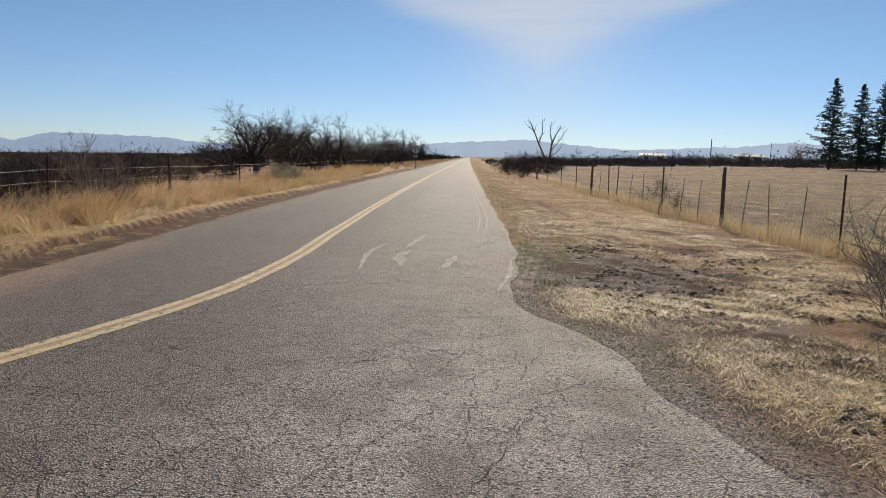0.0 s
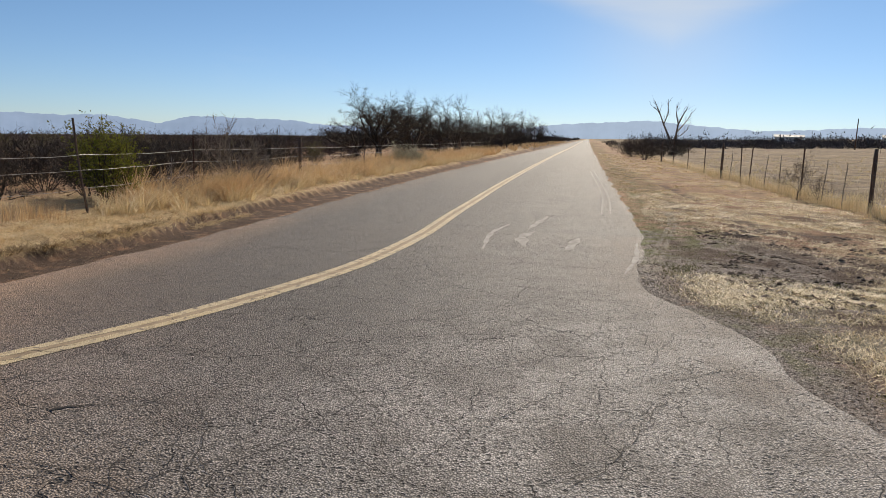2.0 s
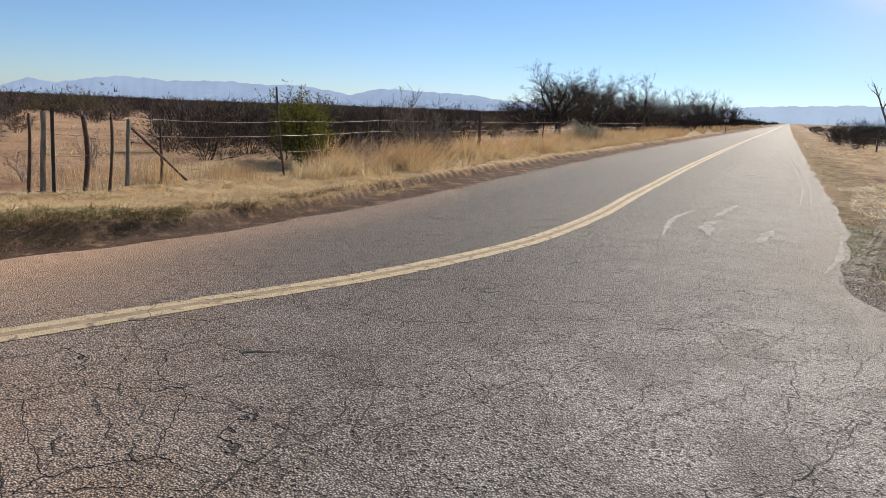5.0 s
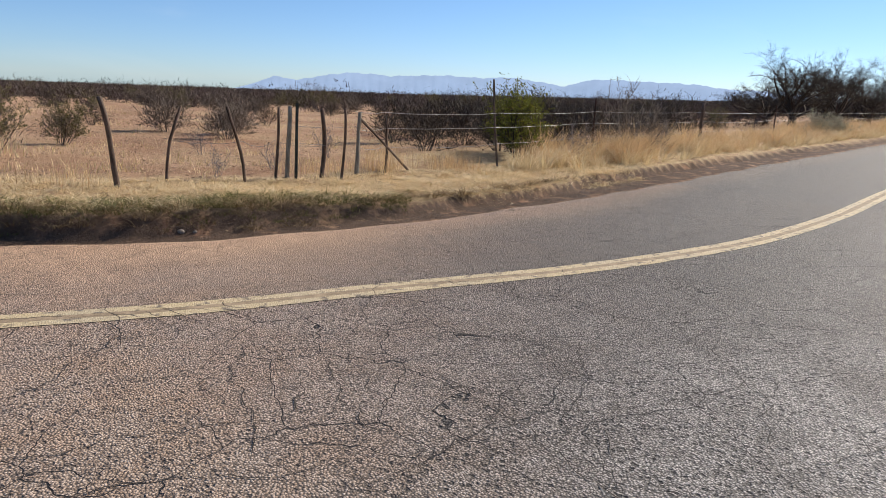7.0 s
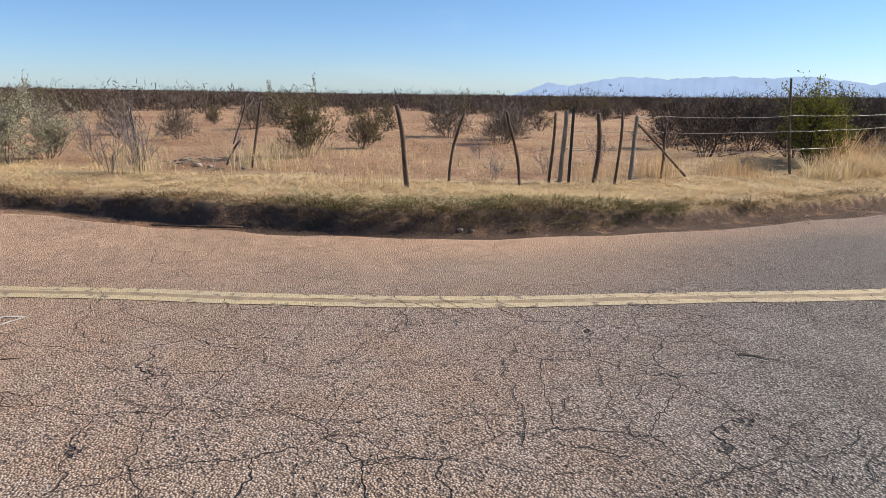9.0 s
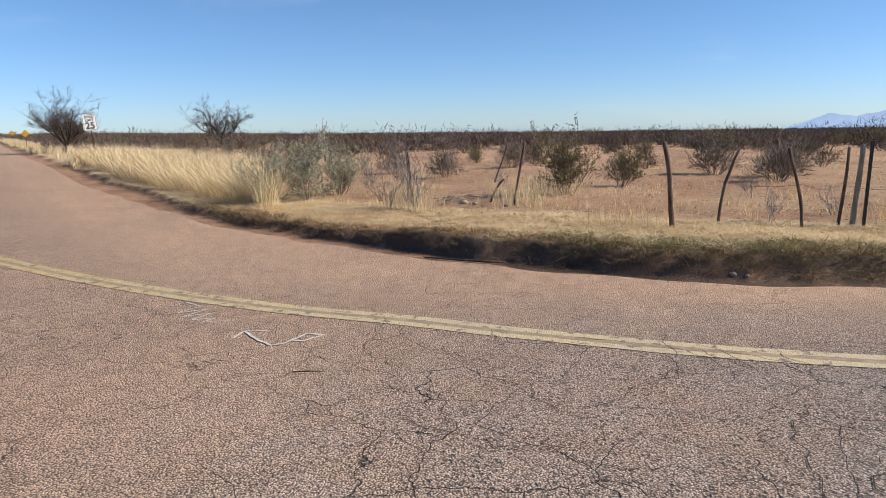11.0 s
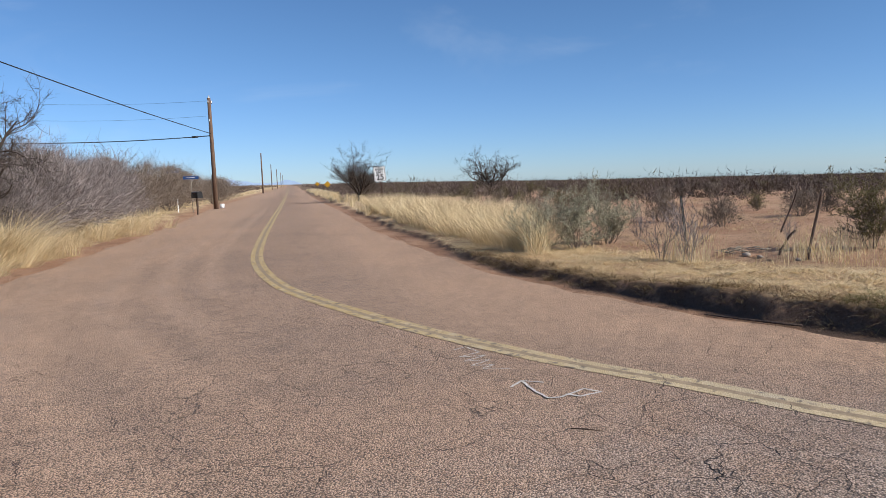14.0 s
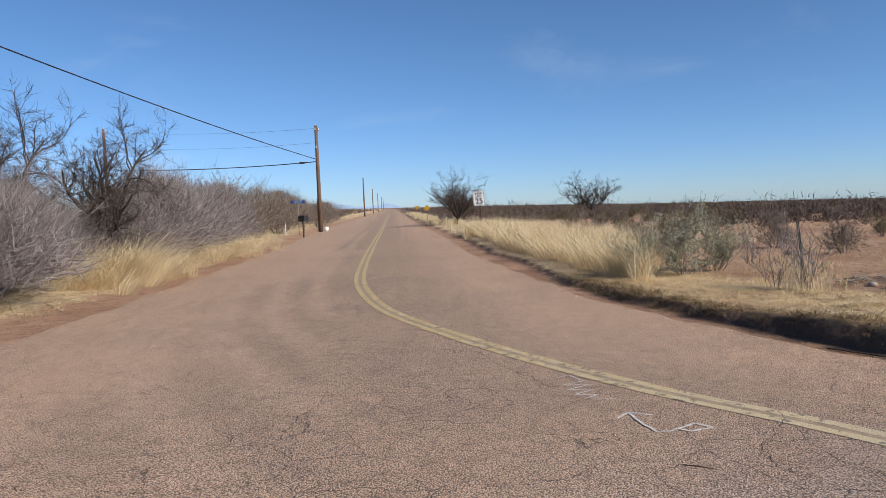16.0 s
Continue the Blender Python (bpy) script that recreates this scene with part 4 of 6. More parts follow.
STAYS = [(6.86, 14.9, 1.25, "S", 0.02, 0.02), (6.78, 16.3, 1.28, "S", -0.03, 0.03), (6.7, 17.7, 1.3, "S", 0.05, 0.0), (6.53, 20.6, 1.2, "S", 0.0, 0.02), (6.48, 22.2, 1.25, "S", 0.03, 0.0), (6.28, 26.2, 1.25, "S", -0.02, 0), (6.2, 28.0, 1.25, "S", 0.03, 0), (5.92, 33.2, 1.3, "S", 0, 0)]
put_posts(STAYS, LABELS, "stays in the pasture fence", "fence_stay")


def fence_wires(rows, heights, mat, label, sag, seed, barbs=True):
    """Strands from post to post; each strand is one thing."""
    rnd = random.Random(seed)
    xy = sorted([(r[0], r[1]) for r in rows], key=lambda q: q[1])
    zz = ground_z([q[0] for q in xy], [q[1] for q in xy])[0]
    for h in heights:
        t = Tubes(4)
        pts = []
        for (a, za), (b, zb) in zip(zip(xy[:-1], zz[:-1]), zip(xy[1:], zz[1:])):
            s = sag * rnd.uniform(0.3, 1.3)
            for k in range(8):
                q = k / 8
                pts.append((a[0] + (b[0] - a[0]) * q - 0.03, a[1] + (b[1] - a[1]) * q, za + (zb - za) * q + h - s * 4 * q * (1 - q) + rnd.uniform(-0.006, 0.006)))
        pts.append((xy[-1][0] - 0.03, xy[-1][1], zz[-1] + h))
        t.add(pts, [0.0032] * len(pts))
        if barbs:
            for a, b in zip(pts[:40], pts[1:41]):
                n = max(1, int(math.dist(a, b) / 0.13))
                for k in range(n):
                    c = [a[i] + (b[i] - a[i]) * k / n for i in range(3)]
                    t.add([(c[0] - 0.012, c[1], c[2] - 0.012), (c[0] + 0.012, c[1], c[2] + 0.012)], [0.0015, 0.0015])
        ob = new("barbed_wire", t.mesh("barbed_wire", mat))
        tagged(ob, label, "fence wire", "strands of barbed wire")


fence_wires([OLD[8], OLD[9], OLD[10]] + LEFT_FENCE, (0.42, 0.72, 0.98), WIRE, "pale galvanised barbed wire strung between the posts", 0.04, 5)
fence_wires(RIGHT_FENCE, (0.30, 0.62, 0.92, 1.22), WIRE_RUSTY, "weathered sagging barbed wire along the pasture", 0.08, 6)
fence_wires([OLD[1], OLD[2], OLD[3], OLD[7]], (0.55,), WIRE_RUSTY, "slack old wire between crooked branch posts", 0.10, 8, False)
fence_wires([OLD[4], OLD[8], OLD[9]], (0.5, 0.75), WIRE_RUSTY, "slack old wire between crooked branch posts", 0.03, 9, False)


# ---- signs ----
def plate(name, w, h, mat, m, thick=0.004, corner=0.03):
    """A sheet-metal plate with rounded corners, facing -y."""
    bm = bmesh.new()
    ring = []
    for cx, cz, a0 in ((w / 2 - corner, h / 2 - corner, 0), (-w / 2 + corner, h / 2 - corner, 90), (-w / 2 + corner, -h / 2 + corner, 180), (w / 2 - corner, -h / 2 + corner, 270)):
        for k in range(5):
            a = radians(a0 + 22.5 * k)
            ring.append(bm.verts.new((cx + corner * math.cos(a), 0, cz + corner * math.sin(a))))
    f = bm.faces.new(ring)
    ext = bmesh.ops.extrude_face_region(bm, geom=[f])["geom"]
    bmesh.ops.translate(bm, verts=[v for v in ext if isinstance(v, bmesh.types.BMVert)], vec=(0, thick, 0))
    bmesh.ops.recalc_face_normals(bm, faces=bm.faces)
    bm.transform(m)
    return from_bm(name, bm, mat)


def lettering(text, size, mat, m, name="lettering"):
    c = bpy.data.curves.new(name, "FONT")
    c.body, c.size, c.align_x, c.align_y, c.extrude, c.offset = text, size, "CENTER", "CENTER", 0.001, size * 0.028
    tmp = new(name, c)
    me = bpy.data.meshes.new_from_object(tmp)
    bpy.data.objects.remove(tmp)
    bpy.data.curves.remove(c)
    me.transform(m @ pose(0, 0, 0, 90, 0, 0))
    me.materials.clear()
    me.materials.append(mat)
    return me


def u_channel(name, h, mat):
    bm = bmesh.new()
    box(bm, 0.065, 0.006, h + 0.4, pose(0, 0.0, (h - 0.4) / 2))
    box(bm, 0.004, 0.03, h + 0.4, pose(0.027, 0.015, (h - 0.4) / 2))
    box(bm, 0.004, 0.03, h + 0.4, pose(-0.027, 0.015, (h - 0.4) / 2))
    return from_bm(name, bm, mat)


def frame_border(name, w, h, t, mat, m):
    bm = bmesh.new()
    box(bm, w, 0.001, t, m @ pose(0, 0, h / 2 - t / 2))
    box(bm, w, 0.001, t, m @ pose(0, 0, -h / 2 + t / 2))
    box(bm, t, 0.001, h - 2 * t, m @ pose(w / 2 - t / 2, 0, 0))
    box(bm, t, 0.001, h - 2 * t, m @ pose(-w / 2 + t / 2, 0, 0))
    return from_bm(name, bm, mat)


def speed_sign():
    x, y = -35.66, -13.24
    s = thing("speed_limit_sign", "white speed limit sign on a leaning steel post in tall grass", "road sign", at=lean_pose(x, y, gz(x, y), (0.03, -0.075), 112))
    part("post", u_channel("post", 2.25, POST_STEEL), s, "rusty steel post")
    at = pose(0, -0.02, 1.93)
    p = part("plate", plate("plate", 0.61, 0.76, SIGN_WHITE, at), s, "white plate with black lettering")
    part("border", frame_border("border", 0.57, 0.72, 0.016, SIGN_BLACK, at @ pose(0, -0.002, 0)), p)
    part("lettering", lettering("SPEED", 0.155, SIGN_BLACK, at @ pose(0, -0.003, 0.24)), p)
    part("lettering", lettering("LIMIT", 0.155, SIGN_BLACK, at @ pose(0, -0.003, 0.09)), p)
    part("lettering", lettering("25", 0.42, SIGN_BLACK, at @ pose(0, -0.003, -0.17)), p)
    for dz in (0.28, -0.28):
        bm = bmesh.new()
        bmesh.ops.create_cone(bm, cap_ends=True, segments=8, radius1=0.012, radius2=0.01, depth=0.01, matrix=at @ pose(0, -0.006, dz, 90))
        part("bolt", from_bm("bolt", bm, SIGN_BACK), s)


def diamond_sign(x, y, turn, size, top, face, label, second=False):
    s = thing("warning_sign", label, "road sign", at=pose(x, y, gz(x, y), 0, 0, turn))
    part("post", u_channel("post", top, POST_STEEL), s)
    part("plate", plate("plate", size, size, face, pose(0, -0.02, top - size * 0.62, 0, 45, 0)), s)
    if second:
        part("lower_plate", plate("lower_plate", 0.45, 0.3, face, pose(0, -0.02, top - size * 1.62)), s)


def street_sign(x, y, h, turn, label):
    s = thing("street_name_sign", label, "street sign", at=pose(x, y, gz(x, y), 0, 0, turn))
    t = Tubes(8)
    t.add([(0, 0, -0.3), (0, 0, h)], [0.025, 0.025], True)
    part("post", t.mesh("post", POST_GREY), s)
    b = part("blade", plate("blade", 1.0, 0.2, SIGN_BLUE, pose(0, -0.03, h + 0.02), 0.004, 0.02), s, "blue street name blade")
    part("bar", box_mesh("bar", 0.55, 0.003, 0.035, SIGN_WHITE, pose(0, -0.034, h + 0.02), 0.0), b)


speed_sign()
diamond_sign(-72.7, -33.2, 112, 0.52, 1.75, SIGN_YELLOW, "yellow diamond warning sign beside the second road")
diamond_sign(-108, -51.0, 112, 0.52, 1.75, SIGN_YELLOW, "yellow diamond warning sign far along the second road")
diamond_sign(-6.75, 84.0, 178, 0.62, 2.5, SIGN_BACK, "back of a grey diamond road sign on its post", True)
street_sign(-41.5, -28.9, 2.3, 118, "blue street name sign on a thin steel post")
street_sign(-45.0, -32.9, 2.75, 140, "blue street name sign rising out of bare bushes")


def mailbox():
    x, y = -38.3, -26.35
    s = thing("mailbox", "black metal mailbox on a dark wooden post by the driveway", "mailbox", at=pose(x, y, gz(x, y), 0, 0, -22))
    part("post", box_mesh("post", 0.10, 0.10, 1.35, POST_WOOD, pose(0, 0, 0.35), 0.008), s, "dark square wooden post")
    bm = bmesh.new()
    n, w, h, d = 10, 0.36, 0.40, 0.66
    prof = [(-w / 2, 0), (w / 2, 0)] + [(w / 2 * math.cos(math.pi * k / n), h - w * 0.28 + w * 0.28 * math.sin(math.pi * k / n)) for k in range(n + 1)]
    a = [bm.verts.new((px, -d / 2, 1.02 + pz)) for px, pz in prof]
    f = bm.faces.new(a)
    ext = bmesh.ops.extrude_face_region(bm, geom=[f])["geom"]
    bmesh.ops.translate(bm, verts=[v for v in ext if isinstance(v, bmesh.types.BMVert)], vec=(0, d, 0))
    bmesh.ops.recalc_face_normals(bm, faces=bm.faces)
    part("box", from_bm("box", bm, BLACK_METAL), s)
    part("door", box_mesh("door", 0.31, 0.012, 0.30, BLACK_METAL, pose(0, -d / 2 - 0.007, 1.19), 0.005), s, "black hinged door")
    part("flag", box_mesh("flag", 0.008, 0.18, 0.05, POST_STEEL, pose(w / 2 + 0.01, 0, 1.30), 0.002), s, "small rusty flag")


mailbox()
marker = thing("marker_post", "thin white plastic marker post in dry grass", "marker post", at=pose(-40.9, -29.6, gz(-40.9, -29.6)))
part("stake", box_mesh("stake", 0.07, 0.02, 0.95, SIGN_WHITE, pose(0, 0, 0.42), 0.004), marker)
jug = new("white_bucket", None)
tagged(jug, "small white plastic bucket lying beside the pole", "bucket")
jug.matrix_basis = pose(-48.6, -31.2, gz(-48.6, -31.2) + 0.02)
tb = Tubes(12)
tb.add([(0, 0, 0), (0, 0, 0.36)], [0.15, 0.18], True)
part("body", tb.mesh("body", SIGN_WHITE), jug)
part("rim", box_mesh("rim", 0.30, 0.30, 0.02, SIGN_WHITE, pose(0, 0, 0.372), 0.008), jug)


# ---- utility poles and cables ----
def pole(x, y, h, fittings=True, r=0.15, label="tall brown wooden utility pole beside the second road"):
    s = thing("utility_pole", label, "utility pole", "utility poles", at=lean_pose(x, y, gz(x, y), (0.008, 0.004)))
    t = Tubes(10)
    t.add([(0, 0, -0.5), (0, 0, h * 0.5), (0, 0, h)], [r, r * 0.86, r * 0.7], True)
    part("shaft", t.mesh("shaft", POLE_WOOD), s)
    if fittings:
        for dz, side in ((0.05, 0.0), (-0.28, 0.16), (-0.28, -0.30), (-1.65, 0.12)):
            q = Tubes(8)
            z = h + dz
            q.add([(side, 0, z - 0.09), (side, 0, z - 0.03), (side, 0, z + 0.02), (side, 0, z + 0.12)], [0.05, 0.07, 0.04, 0.055], True)
            part("insulator", q.mesh("insulator", SIGN_BACK), s, "grey insulator")
        part("bracket", box_mesh("bracket", 0.5, 0.06, 0.06, POST_STEEL, pose(-0.07, 0, h - 0.36), 0.006), s)
        part("conduit", box_mesh("conduit", 0.06, 0.05, 2.6, POST_GREY, pose(0.02, -r - 0.02, 1.3), 0.006), s, "grey cable guard")
    return s


def cable(a, b, sag, r, label, extra=None):
    t = Tubes(5)
    n = 24
    pts = [(a[0] + (b[0] - a[0]) * k / n, a[1] + (b[1] - a[1]) * k / n, a[2] + (b[2] - a[2]) * k / n - sag * 4 * (k / n) * (1 - k / n)) for k in range(n + 1)]
    t.add(pts, [r] * (n + 1))
    ob = new("cable", t.mesh("cable", CABLE))
    tagged(ob, label, "cable", "overhead cables")
    if extra is not None:
        c = Tubes(8)
        i, j = pts[1], pts[2]
        p0 = [i[k] + (j[k] - i[k]) * extra for k in range(3)]
        p1 = [i[k] + (j[k] - i[k]) * (extra + 0.55) for k in range(3)]
        c.add([p0, p1], [0.075, 0.075], True)
        part("splice_case", c.mesh("splice_case", CABLE), ob, "black splice case")


PX, PY = -46.95, -30.65
pole(PX, PY, 8.25, True, 0.17)
for d, azp in ((155, 119.45), (242, 118.72), (320, 118.3), (410, 118.0), (500, 117.85)):
    pole(-d * math.sin(radians(azp)), d * math.cos(radians(azp)), 8.4, False, 0.17)
QX, QY = -66 * math.sin(radians(138.4)), 66 * math.cos(radians(138.4))
pole(QX, QY, 9.0, True, 0.15, "utility pole standing behind bare mesquite bushes")
pole(-3.8, -21.4, 9.8, True, 0.15, "utility pole behind the junction")
cable((PX, PY, 5.6), (-3.8, -21.4, 9.3), 0.35, 0.028, "thick black overhead cable sagging across the sky")
cable((PX, PY, 5.45), (QX, QY, 5.75), 0.25, 0.035, "thick black cable with a splice case", 0.35)
cable((PX, PY, 8.0), (QX, QY, 8.9), 0.3, 0.007, "thin dark wire strung between the poles")
cable((PX, PY, 6.9), (QX, QY, 7.6), 0.3, 0.007, "thin dark wire strung between the poles")

# tyre prints that leave the asphalt over the verge: the crosswise bars of the tread
ln = spline([(0.62, 8.3), (1.06, 11.3), (1.5, 14.2), (1.62, 16.2)], 0.11)
zz = ground_z(ln[:, 0], ln[:, 1])[0]
way = np.gradient(ln, axis=0)
way /= np.hypot(*way.T)[:, None]
vv, ff = [], []
rnd = random.Random(88)
for i, (q, h, d) in enumerate(zip(ln, zz, way)):
    if rnd.random() < 0.15:
        continue
    for side in (-1, 1):
        c = q + np.array([d[1], -d[0]]) * side * 0.055
        e = np.array([d[1], -d[0]]) * 0.045 * rnd.uniform(0.7, 1.1) + d * 0.02 * side
        g = d * 0.028 * rnd.uniform(0.6, 1.1)
        k = len(vv)
        vv += [(*(c - e - g), h + 0.016), (*(c + e - g), h + 0.016), (*(c + e + g), h + 0.016), (*(c - e + g), h + 0.016)]
        ff.append((k, k + 1, k + 2, k + 3))
part("tyre_print", mesh_from("tyre_print", vv, ff, TRACK), GROUND, "pale dusty tyre print")


# ---- plants ----
def grow(t, p, d, length, r, level, rnd, kids, up=0.12, wob=0.25, fork=0.7, shrink=0.6, leaves=None, seg=3):
    """A branch with its twigs: kids gives how many on each level. The last level is fine twigs, thin slivers of one or two faces."""
    q, w = Vector(p), Vector(d).normalized()
    if level == len(kids):
        b = w.cross(Vector((rnd.uniform(-1, 1), rnd.uniform(-1, 1), rnd.uniform(-1, 1)))).normalized() * max(r, 0.0036)
        m = q + w * length * 0.5
        w = (w + Vector((rnd.uniform(-wob, wob), rnd.uniform(-wob, wob), rnd.uniform(-wob, wob) + up)) * 1.5).normalized()
        e = m + w * length * 0.5
        i = len(t.v)
        t.v += [tuple(q - b), tuple(q + b), tuple(m + b * 0.8), tuple(m - b * 0.8), tuple(e)]
        t.f += [(i, i + 1, i + 2, i + 3), (i + 3, i + 2, i + 4)]
        if leaves is not None:
            leaves.append((tuple(e), tuple(w), length))
        return
    pts, rad = [tuple(p)], [r]
    for i in range(seg):
        w = (w + Vector((rnd.uniform(-wob, wob), rnd.uniform(-wob, wob), rnd.uniform(-wob, wob) + up))).normalized()
        q = q + w * (length / seg)
        pts.append(tuple(q))
        rad.append(max(r * (1 - 0.72 * (i + 1) / seg), 0.004))
    t.add(pts, rad)
    for k in range(kids[level]):
        f = rnd.uniform(0.2, 1.0)
        j = min(int(f * seg), seg - 1)
        a = Vector(pts[j]).lerp(Vector(pts[j + 1]), f * seg - j)
        side = Vector((rnd.uniform(-1, 1), rnd.uniform(-1, 1), rnd.uniform(-0.5, 0.9)))
        grow(t, a, w * (1 - fork) + side.normalized() * fork, length * shrink * rnd.uniform(0.6, 1.15), max(rad[j] * 0.5, 0.0025), level + 1, rnd, kids, up, wob, fork, shrink, leaves, max(2, seg - 1))


def leaf_mesh(name, spots, mat, size, each, rnd, long=2.0):
    v, f = [], []
    for p, d, ln in spots:
        for k in range(each):
            c = Vector(p) - Vector(d) * rnd.uniform(0, ln * 0.9) + Vector((rnd.uniform(-1, 1), rnd.uniform(-1, 1), rnd.uniform(-1, 1))) * size
            a = Vector((rnd.uniform(-1, 1), rnd.uniform(-1, 1), rnd.uniform(-0.3, 1.2))).normalized()
            b = a.cross(Vector((rnd.uniform(-1, 1), rnd.uniform(-1, 1), rnd.uniform(-1, 1)))).normalized()
            s = size * rnd.uniform(0.6, 1.3)
            i = len(v)
            v += [tuple(c), tuple(c + a * s * long * 0.5 + b * s * 0.5), tuple(c + a * s * long), tuple(c + a * s * long * 0.5 - b * s * 0.5)]
            f.append((i, i + 1, i + 2, i + 3))
    return mesh_from(name, v, f, mat)


def shrub(seed, h, stems, kids, spread, mat, r=0.012, leaf=None, leaf_size=0.015, each=5, up=0.10, wob=0.22, shrink=0.55, hair=0):
    """Meshes of a vase-shaped shrub: heavy stems, twigs and, where it has them, leaves."""
    rnd = random.Random(seed)
    t, spots = Tubes(3), []
    for i in range(stems):
        a = rnd.uniform(0, 6.28)
        lean = spread * rnd.uniform(0.15, 1.0)
        d = Vector((math.cos(a) * lean, math.sin(a) * lean, 1))
        p = Vector((math.cos(a) * 0.12 * rnd.random() * h, math.sin(a) * 0.12 * rnd.random() * h, -0.05))
        grow(t, p, d, h * rnd.uniform(0.65, 1.05), r * rnd.uniform(0.7, 1.2), 0, rnd, kids, up, wob, 0.6, shrink, spots, 4)
    for i in range(hair):
        a, u = rnd.uniform(0, 6.28), rnd.uniform(0.15, 0.95) ** 0.6
        ph = rnd.uniform(0, 1.5)
        o = Vector((math.cos(a) * math.sin(ph), math.sin(a) * math.sin(ph), math.cos(ph)))
        c = Vector((o.x * h * 0.72 * u * spread, o.y * h * 0.72 * u * spread, 0.12 * h + o.z * h * 0.78 * u))
        d = (o * 0.8 + Vector((rnd.uniform(-1, 1), rnd.uniform(-1, 1), rnd.uniform(-0.4, 1.0)))).normalized()
        b = d.cross(Vector((rnd.uniform(-1, 1), rnd.uniform(-1, 1), rnd.uniform(-1, 1)))).normalized() * rnd.uniform(0.004, 0.0085)
        j = len(t.v)
        t.v += [tuple(c - b), tuple(c + b), tuple(c + d * h * rnd.uniform(0.10, 0.26))]
        t.f.append((j, j + 1, j + 2))
    out = [("bare_crown", t.mesh("bare_crown", mat))]
    if leaf is not None:
        out.append(("leaves", leaf_mesh("leaves", spots, leaf, leaf_size, each, rnd)))
    return out


def tree(seed, h, limbs, kids, mat, trunk_r=0.14, trunk_h=0.22, spread=0.9, shrink=0.62, up=0.06, wob=0.28, tilt=(0, 0)):
    """A bare tree: a tapered trunk and a crown of limbs and twigs."""
    rnd = random.Random(seed)
    tk, cr = Tubes(8), Tubes(3)
    th = h * trunk_h
    pts = [(0, 0, -0.2), (tilt[0] * 0.3, tilt[1] * 0.3, th * 0.4), (tilt[0] * 0.7, tilt[1] * 0.7, th * 0.8), (tilt[0], tilt[1], th)]
    tk.add(pts, [trunk_r * 1.25, trunk_r, trunk_r * 0.92, trunk_r * 0.8], True)
    for i in range(limbs):
        a = 6.28 * (i + rnd.uniform(-0.3, 0.3)) / limbs
        ln = spread * rnd.uniform(0.25, 1.1)
        grow(cr, (tilt[0], tilt[1], th * rnd.uniform(0.75, 1.0)), (math.cos(a) * ln, math.sin(a) * ln, 1), h * 0.62 * rnd.uniform(0.8, 1.1), trunk_r * 0.55, 0, rnd, kids, up, wob, 0.56, shrink, None, 6)
    return [("trunk", tk.mesh("trunk", BARK)), ("crown", cr.mesh("crown", mat))]


def plant(name, parts, label, category, group, x, y, turn=0.0, scale=1.0, z=None, squash=1.0):
    ob = new(name)
    tagged(ob, label, category, group)
    zz = gz(x, y) if z is None else z
    ob.matrix_basis = pose(x, y, zz, 0, 0, turn) @ Matrix.Diagonal((scale, scale, scale * squash, 1))
    for n, me in parts:
        part(n, me, ob)
    return ob


def scatter(name, variants, spots, label, category, group, seed, squash=1.0):
    """Copies of a few shrub shapes: spots are x, y, height scale."""
    rnd = random.Random(seed)
    zz = ground_z([s[0] for s in spots], [s[1] for s in spots])[0]
    for (x, y, s), z in zip(spots, zz):
        plant(name, variants[rnd.randrange(len(variants))], label, category, group, x, y, rnd.uniform(0, 360), s, float(z) - 0.02, squash * rnd.uniform(0.88, 1.12))


